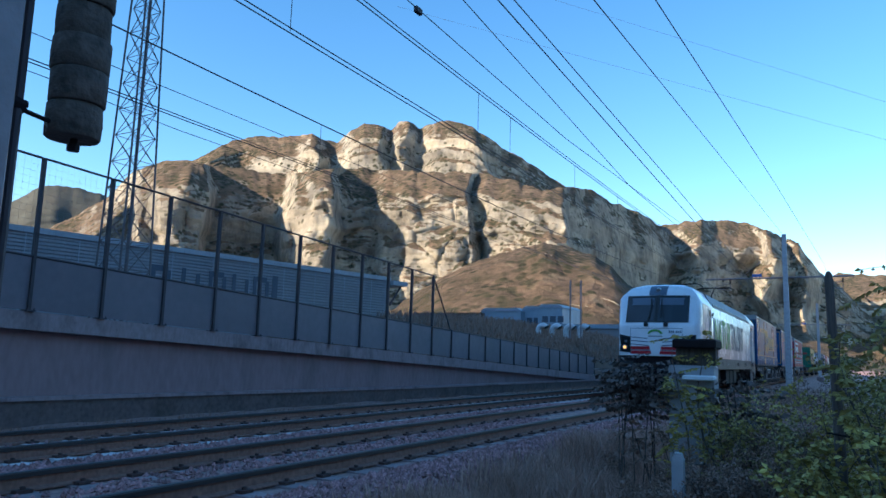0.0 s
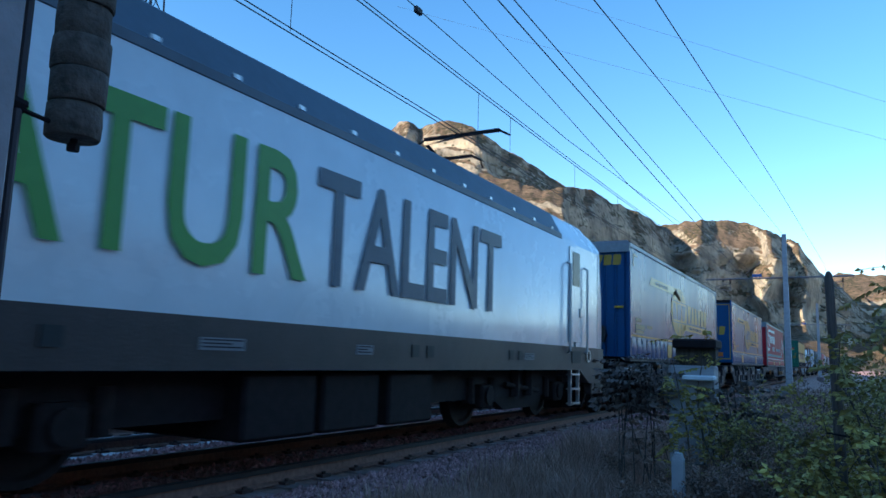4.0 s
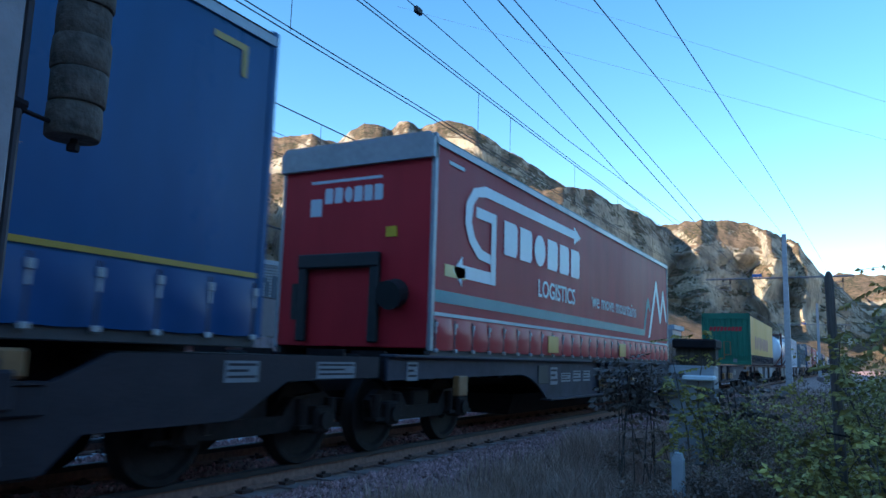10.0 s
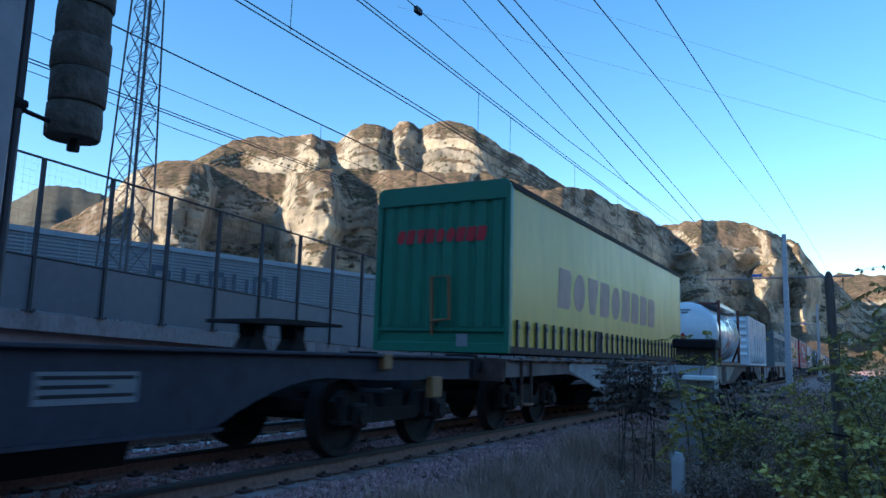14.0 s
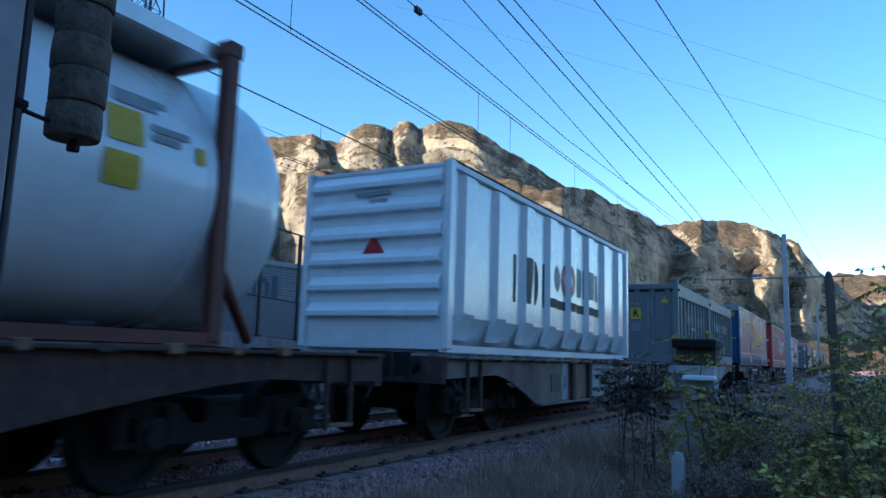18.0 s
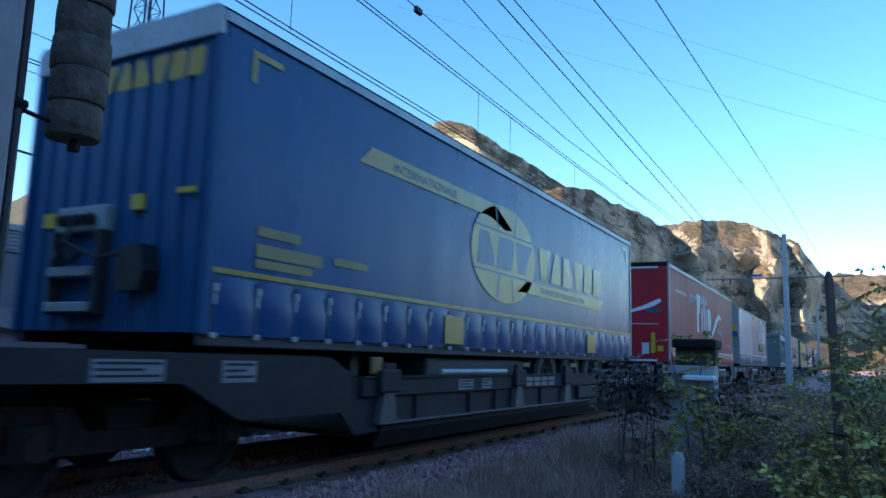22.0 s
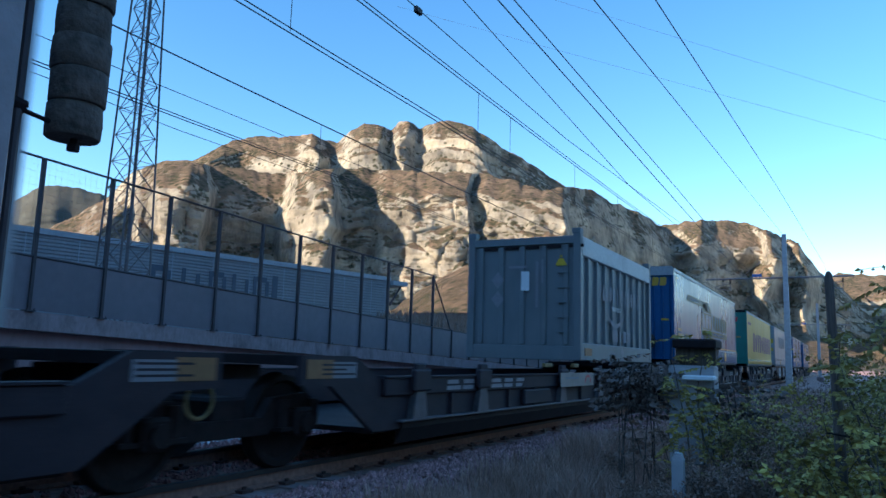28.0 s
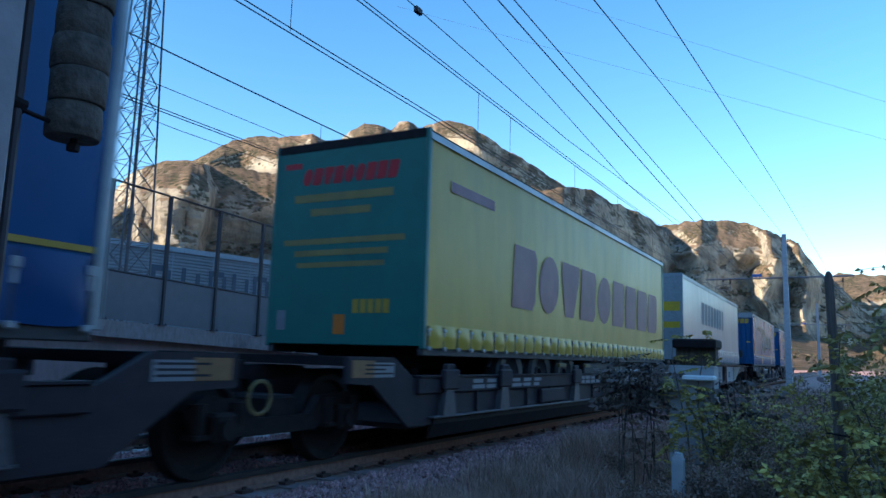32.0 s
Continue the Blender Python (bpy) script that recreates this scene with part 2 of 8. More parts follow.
# ---- mesh building ----
class Build:
    """Collects vertices and faces of one mesh."""

    def __init__(self):
        self.v, self.f = [], []

    def add(self, verts, faces):
        k = len(self.v)
        self.v += [tuple(p) for p in verts]
        self.f += [tuple(i + k for i in q) for q in faces]
        return self

    def box(self, x0, x1, y0, y1, z0, z1, c=0.0):
        """A box; c chamfers its twelve edges."""
        if c <= 0:
            return self.add([(x, y, z) for x in (x0, x1) for y in (y0, y1) for z in (z0, z1)],
                            [(0, 1, 3, 2), (4, 6, 7, 5), (0, 4, 5, 1), (2, 3, 7, 6), (0, 2, 6, 4), (1, 5, 7, 3)])
        X, Y, Z = (x0, x1), (y0, y1), (z0, z1)
        ins = lambda r, i: r[i] + (c if i == 0 else -c)
        vs, idx = [], {}
        for i in (0, 1):
            for j in (0, 1):
                for k in (0, 1):
                    for a, p in enumerate(((X[i], ins(Y, j), ins(Z, k)), (ins(X, i), Y[j], ins(Z, k)), (ins(X, i), ins(Y, j), Z[k]))):
                        idx[i, j, k, a] = len(vs)
                        vs.append(p)
        fs = []
        for i in (0, 1):
            q = [idx[i, 0, 0, 0], idx[i, 0, 1, 0], idx[i, 1, 1, 0], idx[i, 1, 0, 0]]
            fs.append(q if i == 0 else q[::-1])
            q = [idx[0, i, 0, 1], idx[1, i, 0, 1], idx[1, i, 1, 1], idx[0, i, 1, 1]]
            fs.append(q if i == 0 else q[::-1])
            q = [idx[0, 0, i, 2], idx[0, 1, i, 2], idx[1, 1, i, 2], idx[1, 0, i, 2]]
            fs.append(q if i == 0 else q[::-1])
        for i in (0, 1):
            for j in (0, 1):
                fs.append([idx[i, j, 0, 0], idx[i, j, 1, 0], idx[i, j, 1, 1], idx[i, j, 0, 1]])
                fs.append([idx[i, 0, j, 0], idx[i, 1, j, 0], idx[i, 1, j, 2], idx[i, 0, j, 2]])
                fs.append([idx[0, i, j, 1], idx[1, i, j, 1], idx[1, i, j, 2], idx[0, i, j, 2]])
                for k in (0, 1):
                    fs.append([idx[i, j, k, 0], idx[i, j, k, 1], idx[i, j, k, 2]])
        return self.add(vs, fs)

    def tube(self, p, q, r, n=8, r2=None, cap=True):
        p, q = Vector(p), Vector(q)
        z = (q - p).normalized()
        x = z.orthogonal().normalized()
        y = z.cross(x)
        r2 = r if r2 is None else r2
        ring = [(math.cos(2 * math.pi * i / n), math.sin(2 * math.pi * i / n)) for i in range(n)]
        vs = [p + (x * a + y * b) * r for a, b in ring] + [q + (x * a + y * b) * r2 for a, b in ring]
        fs = [(i, (i + 1) % n, n + (i + 1) % n, n + i) for i in range(n)]
        if cap:
            fs += [tuple(range(n))[::-1], tuple(range(n, 2 * n))]
        return self.add(vs, fs)

    def path(self, pts, r, n=6):
        """A bent tube through its points, in one piece."""
        P = [Vector(p) for p in pts]
        rings, x = [], None
        for i, p in enumerate(P):
            z = (P[min(i + 1, len(P) - 1)] - P[max(i - 1, 0)]).normalized()
            x = z.orthogonal().normalized() if x is None else (x - z * x.dot(z)).normalized()
            y = z.cross(x)
            rings.append([tuple(p + (x * math.cos(2 * math.pi * k / n) + y * math.sin(2 * math.pi * k / n)) * r) for k in range(n)])
        return self.rings(rings)

    def prism(self, outline, a0, a1, axis="x"):
        """A closed outline drawn out along an axis; outline in the other two axes, in order."""
        n = len(outline)
        put = {"x": lambda a, u, w: (a, u, w), "y": lambda a, u, w: (u, a, w), "z": lambda a, u, w: (u, w, a)}[axis]
        vs = [put(a0, u, w) for u, w in outline] + [put(a1, u, w) for u, w in outline]
        fs = [(i, (i + 1) % n, n + (i + 1) % n, n + i) for i in range(n)] + [tuple(range(n))[::-1], tuple(range(n, 2 * n))]
        return self.add(vs, fs)

    def rings(self, rings, closed=True, caps=True):
        """A skin over equal rings of points."""
        n = len(rings[0])
        vs = [p for ring in rings for p in ring]
        fs = []
        for k in range(len(rings) - 1):
            for i in range(n if closed else n - 1):
                j = (i + 1) % n
                fs.append((k * n + i, k * n + j, (k + 1) * n + j, (k + 1) * n + i))
        if caps and closed:
            fs += [tuple(range(n))[::-1], tuple(range((len(rings) - 1) * n, len(rings) * n))]
        return self.add(vs, fs)

    def lathe(self, profile, centre, axis="x", n=24):
        """Turns (radius, along) round an axis."""
        rings = []
        for r, a in profile:
            ring = []
            for i in range(n):
                c, s = r * math.cos(2 * math.pi * i / n), r * math.sin(2 * math.pi * i / n)
                d = {"x": (a, c, s), "y": (s, a, c), "z": (c, s, a)}[axis]
                ring.append((centre[0] + d[0], centre[1] + d[1], centre[2] + d[2]))
            rings.append(ring)
        return self.rings(rings, caps=profile[0][0] < 0.03)

    def moved(self, m):
        self.v = [tuple(m @ Vector(p)) for p in self.v]
        return self

    def mesh(self, name, mat, smooth=False):
        me = bpy.data.meshes.new(name)
        me.from_pydata(self.v, [], self.f)
        bm = bmesh.new()
        bm.from_mesh(me)
        bmesh.ops.recalc_face_normals(bm, faces=bm.faces)
        bm.to_mesh(me)
        bm.free()
        me.materials.append(mat)
        if smooth:
            me.polygons.foreach_set("use_smooth", [True] * len(me.polygons))
            me.set_sharp_from_angle(angle=radians(smooth if smooth is not True else 40))
        me.update()
        return me


def part(name, b, mat, parent, label="", smooth=False):
    """Links one mesh as a part of a thing."""
    ob = new(name, b.mesh(name, mat, smooth))
    ob.parent = parent
    return tagged(ob, label) if label else ob


def thing(name, label, category, group="", kind="", at=(0, 0, 0)):
    ob = new(name)
    ob.empty_display_size = 0.3
    ob.location = at
    return tagged(ob, label, category, group, kind)


def whole(name, b, mat, label, category="", group="", kind="", smooth=False, at=(0, 0, 0)):
    ob = new(name, b.mesh(name, mat, smooth))
    ob.location = at
    return tagged(ob, label, category, group, kind)


def again(ob, m, parent=None):
    """One more part on the same mesh."""
    o = new(ob.name.split(".")[0], ob.data)
    o.parent = parent or ob.parent
    o.matrix_basis = m
    if ob.get("label"):
        o["label"] = ob["label"]
    return o


SIDE = Matrix(((0, 0, 1, 0), (1, 0, 0, 0), (0, 1, 0, 0), (0, 0, 0, 1)))       # right +y, up +z, outwards +x
FRONT = Matrix(((1, 0, 0, 0), (0, 0, -1, 0), (0, 1, 0, 0), (0, 0, 0, 1)))     # right +x, up +z, outwards -y


def lettering(name, words, size, mat, parent, face, at, label="", stretch=1.0, slant=0.0, bold=0.0):
    """Readable words in the built-in font, as a thin mesh on a face."""
    cu = bpy.data.curves.new(name, "FONT")
    cu.body, cu.size, cu.extrude, cu.shear, cu.offset = words, size, 0.002, slant, bold
    cu.resolution_u = 3
    tmp = new(name, cu)
    me = bpy.data.meshes.new_from_object(tmp.evaluated_get(bpy.context.evaluated_depsgraph_get()))
    bpy.data.objects.remove(tmp)
    me.transform(Matrix.Translation(at) @ face @ Matrix.Diagonal((stretch, 1, 1, 1)))
    me.materials.clear()
    me.materials.append(mat)
    ob = new(name, me)
    ob.parent = parent
    return tagged(ob, label) if label else ob


def flat(name, shapes, mat, parent, face, at, label="", thick=0.002):
    """Flat coloured shapes on a face; each shape is an outline of (right, up)."""
    if len(shapes) > 1 and any(w in name for w in ("block", "placard", "mark", "ring_print", "diamond", "strip", "bar", "gap", "notice", "edge")):
        # shapes that stand apart are parts of their own
        return [flat(name, [s], mat, parent, face, at, label, thick) for s in shapes][0]
    b = Build()
    m = Matrix.Translation(at) @ face
    for s in shapes:
        n = len(s)
        vs = [m @ Vector((u, w, 0.0)) for u, w in s] + [m @ Vector((u, w, thick)) for u, w in s]
        b.add(vs, [(i, (i + 1) % n, n + (i + 1) % n, n + i) for i in range(n)] + [tuple(range(n))[::-1], tuple(range(n, 2 * n))])
    return part(name, b, mat, parent, label)


def rect(u0, u1, w0, w1, lean=0.0):
    return [(u0, w0), (u1, w0), (u1 + lean, w1), (u0 + lean, w1)]


def disc(u, w, r, n=28, r2=None):
    return [(u + r * math.cos(2 * math.pi * i / n), w + (r2 or r) * math.sin(2 * math.pi * i / n)) for i in range(n)]


def blocks(n, u, w, width, height, gap=0.2, lean=0.0):
    """A row of n plain upright blocks in place of a trade name."""
    step = width / n
    return [rect(u + i * step, u + (i + 1 - gap) * step, w, w + height, lean) for i in range(n)]


def name_shapes(kinds, u, w, width, height, gap=0.16, lean=0.0):
    """Plain filled shapes of a trade name's rhythm: wide-topped, wide-footed, wedged, round or square."""
    step = width / len(kinds)
    out = []
    for i, k in enumerate(kinds):
        a, c = u + i * step, u + (i + 1 - gap) * step
        m, q = (a + c) / 2, (c - a)
        top = w + height
        if k == "v":
            s = [(a + 0.26 * q, w), (c - 0.26 * q, w), (c + 0.08 * q, top), (a - 0.08 * q, top)]
        elif k == "a":
            s = [(a - 0.04 * q, w), (c + 0.04 * q, w), (m + 0.2 * q, top), (m - 0.2 * q, top)]
        elif k == "l":
            s = [(a, w), (c, w), (c, w + 0.3 * height), (a + 0.5 * q, top), (a, top)]
        elif k == "t":
            s = [(m - 0.24 * q, w), (m + 0.24 * q, w), (c, w + 0.7 * height), (c, top), (a, top), (a, w + 0.7 * height)]
        elif k == "o":
            s = [(m + q / 2 * math.cos(2 * math.pi * j / 20), w + height / 2 + height / 2 * math.sin(2 * math.pi * j / 20)) for j in range(20)]
        elif k == "i":
            s = rect(m - 0.16 * q, m + 0.16 * q, w, top)
        else:
            s = [(a, w), (c - 0.12 * q, w), (c, w + 0.14 * height), (c, w + 0.86 * height), (c - 0.12 * q, top), (a, top)]
        out.append([(x + lean * (y - w), y) for x, y in s])
    return out


def clipped(poly, u0, u1):
    """The stretch of an outline between two places along it."""
    for edge, keep in ((u0, 1), (u1, -1)):
        out = []
        for (a, c), (x, y) in zip(poly, poly[1:] + poly[:1]):
            ia, ix = keep * (a - edge) >= 0, keep * (x - edge) >= 0
            if ia:
                out.append((a, c))
            if ia != ix:
                f = (edge - a) / (x - a)
                out.append((edge, c + (y - c) * f))
        poly = out
        if len(poly) < 3:
            return []
    return poly


# ---- ground ----
def ground_height(x, y):
    """Verge, ballast bed and ditch across the line; flat beyond."""
    z = np.interp(x, (-400, -60, -14, -8.4, -6.2, -5.45, -4.95, -4.8, -2.45, -2.25, -1.3, -1.15, 1.15, 1.3, 1.75, 2.7, 3.6, 7.0, 14, 60, 400), (-1.5, -1.0, -0.5, -0.45, -0.42, -0.25, -0.235, -0.255, -0.255, -0.22, -0.17, -0.19, -0.19, -0.16, -0.16, -0.52, -0.50, -0.40, -0.5, -1.0, -1.5))
    if abs(x) < 60 and abs(y) < 300:
        z += 0.07 * noise.noise((x * 0.9, y * 0.9, 0)) * (0 if -5.6 < x < 2.0 else 1)
    return float(z)


def grid(xs, ys, height):
    b = Build()
    b.v = [(x, y, height(x, y)) for y in ys for x in xs]
    n = len(xs)
    b.f = [(j * n + i, j * n + i + 1, (j + 1) * n + i + 1, (j + 1) * n + i) for j in range(len(ys) - 1) for i in range(n - 1)]
    return b


gx = [-4800, -2500, -1200, -500, -200, -80, -40, -25, -18, -14, -11, -8.4, -7.3, -6.2, -5.45, -4.95, -4.8, -3.6, -2.45, -2.25, -1.3, -1.15, 0, 1.15, 1.3, 1.75, 2.2, 2.7, 3.1, 3.6, 4.2, 4.8, 5.5, 6.2, 7, 8, 9.5, 11, 14, 20, 30, 60, 120, 250, 500, 1200, 2500, 4800]
gy = [-4800, -2500, -1000, -300, -100, -40, -20, -10, -5, -2] + [0.6 * i for i in range(0, 60)] + [37, 40, 45, 52, 60, 75, 95, 130, 200, 300, 500, 900, 1600, 2600, 4800]
ground = whole("ground", grid(gx, gy, ground_height), M["soil"], "dark trackside soil with dry weeds", kind="structure", smooth=60)


# ---- the two railway tracks ----
def rail_profile(x, z):
    return [(x - 0.075, z - 0.172), (x + 0.075, z - 0.172), (x + 0.075, z - 0.16), (x + 0.012, z - 0.14), (x + 0.010, z - 0.05),
            (x + 0.036, z - 0.035), (x + 0.036, z - 0.006), (x - 0.036, z - 0.006), (x - 0.036, z - 0.035), (x - 0.010, z - 0.05), (x - 0.012, z - 0.14), (x - 0.075, z - 0.16)]


def railway_track(name, x0, z0, label, tie_mat="sleeper"):
    t = thing(name, label, "railway track", kind="structure")
    for dx in (-0.7525, 0.7525):
        r = part("rail", Build().prism(rail_profile(x0 + dx, z0), -60, 400, "y"), M["rail"], t, "rusty steel rail")
        # dark rail head: the shade on its sides is put into the colour
        part("rail_head", Build().prism([(x0 + dx - 0.040, z0 - 0.050), (x0 + dx + 0.040, z0 - 0.050), (x0 + dx + 0.040, z0 - 0.010), (x0 + dx + 0.027, z0 + 0.001), (x0 + dx - 0.027, z0 + 0.001), (x0 + dx - 0.040, z0 - 0.010)], -60, 400, "y"),
             M["railhead"], r, "rail head with its side shade put into a dark colour")
    tie = Build().prism([(-1.2, -0.24), (1.2, -0.24), (1.16, -0.17), (0.5, -0.17), (0.4, -0.195), (-0.4, -0.195), (-0.5, -0.17), (-1.16, -0.17)], -0.13, 0.13, "y")
    first = None
    for k in range(150):
        m = pose(x0 + random.uniform(-0.01, 0.01), -3 + 0.6 * k, z0 - 0.003, 0, 0, random.uniform(-0.5, 0.5))
        if first is None:
            first = part("sleeper", tie, M[tie_mat], t, "grey concrete sleeper")
            first.matrix_basis = m
        else:
            again(first, m)
    clip = Build()
    for k in range(150):
        for dx in (-0.7525, 0.7525):
            for s in (-1, 1):
                x, y = x0 + dx + s * 0.11, -3 + 0.6 * k
                clip.box(x - 0.045, x + 0.045, y - 0.075, y + 0.075, z0 - 0.172, z0 - 0.142)
                clip.tube((x, y, z0 - 0.145), (x, y, z0 - 0.115), 0.024, 6)
    tagged(part("rail_clips", clip, M["rustdark"], t, "dark rusty rail fastenings"), kind="stuff")
    return t


railway_track("track_near", 0.0, 0.0, "main line track with rusty rails on concrete sleepers")
railway_track("track_far", -3.62, -0.06, "second track with concrete sleepers on pale ballast", "sleeper_pale")
whole("ballast_bed", Build().prism([(-4.95, -0.30), (-4.75, -0.252), (-2.55, -0.252), (-2.35, -0.30)], -40, 300, "y"), M["gravel"], "pale fine gravel bed of the second track", "ballast", kind="structure")


def stones(name, areas, mat, label):
    """Broken stone strewn over strips: (x0, x1, y0, y1, count, size)."""
    rng = np.random.default_rng(4)
    base = np.array([(1, 0, 0), (-1, 0, 0), (0, 1, 0), (0, -1, 0), (0, 0, 1), (0, 0, -1)], float)
    tri = [(0, 2, 4), (2, 1, 4), (1, 3, 4), (3, 0, 4), (2, 0, 5), (1, 2, 5), (3, 1, 5), (0, 3, 5)]
    b = Build()
    for x0, x1, y0, y1, count, size in areas:
        for _ in range(count):
            x, y = rng.uniform(x0, x1), rng.uniform(y0, y1)
            s = size * rng.uniform(0.6, 1.4, 3)
            a = rng.uniform(0, 6.28)
            p = base * s + rng.normal(0, size * 0.22, (6, 3))
            c, d = math.cos(a), math.sin(a)
            z = ground_height(x, y) + size * 0.15 + rng.uniform(-0.01, 0.02)
            b.add([(x + u * c - v * d, y + u * d + v * c, z + w) for u, v, w in p], tri)
    me = bpy.data.meshes.new(name)
    me.from_pydata(b.v, [], b.f)
    me.materials.append(mat)
    return tagged(new(name, me), label, "ballast", kind="stuff")


stones("ballast", [(1.2, 2.35, -12, 2.5, 2500, 0.036), (-2.4, -1.3, -12, 3, 1500, 0.04), (-0.6, 0.6, -12, 3, 1200, 0.036), (1.2, 2.35, 2.5, 12, 5200, 0.032), (1.2, 2.2, 12, 40, 3500, 0.04), (-0.6, 0.6, 3, 16, 2600, 0.032), (-1.75, -0.9, 3, 14, 2600, 0.034),
                   (-2.4, -1.6, 3, 22, 3600, 0.036), (-2.0, -1.2, 14, 40, 1800, 0.042), (-5.6, -4.8, 4, 30, 2200, 0.04), (-4.2, -2.9, 4, 20, 1500, 0.034)],
       M["ballast"], "reddish grey crushed stone ballast")


# ---- the ramp with its parapet and fence ----
WALL_X = -8.5


def ramp(y):
    """Height of the parapet's foot along the line."""
    return 2.144 - 0.03376 * y - 0.0001066 * y * y


ys_ramp = [-14 + 2.0 * i for i in range(33)]
wall = thing("ramp_wall", "long concrete retaining wall of a rising road ramp", "retaining wall", kind="structure")


def strip(x0, x1, low, high):
    """A wall strip between two heights along the ramp."""
    b = Build()
    rings = [[(x0, y, low(y)), (x1, y, low(y)), (x1, y, high(y)), (x0, y, high(y))] for y in ys_ramp]
    return b.rings(rings)


foot = lambda y: max(0.01, 0.115 - 0.0065 * (y - 8.5))
part("wall_face", strip(WALL_X - 0.7, WALL_X - 0.22, lambda y: foot(y) + 0.002, lambda y: max(foot(y) + 0.012, ramp(y) - 0.40)), M["concrete"], wall, "smooth grey concrete wall face")
# dirty plinth, darkened further by shade put into its colour
part("plinth", strip(WALL_X - 0.7, WALL_X + 0.02, lambda y: -0.7, lambda y: foot(y) - 0.078), M["grime_shade"], wall, "low dirty concrete plinth with shade put into its dark colour")
part("ledge", strip(WALL_X - 0.7, WALL_X + 0.07, lambda y: foot(y) - 0.076, foot), M["lip"], wall, "pale ledge along the wall's foot")
part("coping", strip(WALL_X - 0.7, WALL_X + 0.03, lambda y: ramp(y) - 0.395, lambda y: ramp(y) - 0.03), M["lip"], wall, "stained overhanging concrete coping")
part("road_deck", strip(WALL_X - 9, WALL_X - 0.71, lambda y: ramp(y) - 0.6, lambda y: ramp(y) - 0.2), M["concrete"], wall, "concrete road deck")
fence = thing("parapet_fence", "steel sheet parapet with wire mesh fence above, on the ramp", "fence", kind="structure")
POSTS = [8.97 + 1.645 * k for k in range(-9, 24)]
for k, y in enumerate(POSTS):
    tall = y < 25.9
    z = ramp(y)
    h = 3.13 if tall else 1.12
    b = Build()
    b.box(-0.05, 0.05, -0.035, 0.035, -0.03, h, 0.006)
    b.box(-0.11, 0.11, -0.10, 0.10, -0.03, -0.005)
    for u in (-0.07, 0.07):
        b.tube((0.09, u, -0.01), (0.09, u, 0.03), 0.014, 6)
    part("post", b, M["post"], fence).location = (WALL_X, y, z)
for a, c in zip(POSTS, POSTS[1:]):
    b = Build()
    za, zc = ramp(a), ramp(c)
    pa, pc = a + 0.04, c - 0.04
    b.rings([[(WALL_X - 0.012, y, z), (WALL_X + 0.004, y, z), (WALL_X + 0.004, y, z + 1.06), (WALL_X - 0.012, y, z + 1.06)] for y, z in ((pa, za), (pc, zc))])
    part("panel", b, M["panel"], fence, "blue-grey galvanised sheet panel")
    b = Build()
    b.tube((WALL_X, pa, za + 1.085), (WALL_X, pc, zc + 1.085), 0.028, 6)
    if c < 25.9:
        b.tube((WALL_X, pa, za + 3.12), (WALL_X, pc, zc + 3.12), 0.028, 6)
    part("rail", b, M["post"], fence)
mesh_b = Build()
for a, c in zip(POSTS, POSTS[1:]):
    if c > 25.9 or c < 6:
        continue
    za, zc = ramp(a), ramp(c)
    for i in range(1, 14):
        h = 1.10 + 2.0 * i / 14
        mesh_b.tube((WALL_X, a, za + h), (WALL_X, c, zc + h), 0.0015, 3, cap=False)
    for i in range(12):
        y = a + (c - a) * i / 12
        mesh_b.tube((WALL_X, y, ramp(y) + 1.1), (WALL_X, y, ramp(y) + 3.12), 0.0015, 3, cap=False)
tagged(part("wire_mesh", mesh_b, M["panel"], fence, "thin welded wire mesh"), kind="stuff")
part("end_stay", Build().tube((WALL_X, 25.42, ramp(25.42) + 3.1), (WALL_X, 27.0, ramp(27.0) + 1.1), 0.03, 6), M["post"], fence, "slanted end stay of the tall fence")


# ---- mountains ----
def soft_step(x):
    x = min(1.0, max(0.0, x))
    return x * x * (3 - 2 * x)


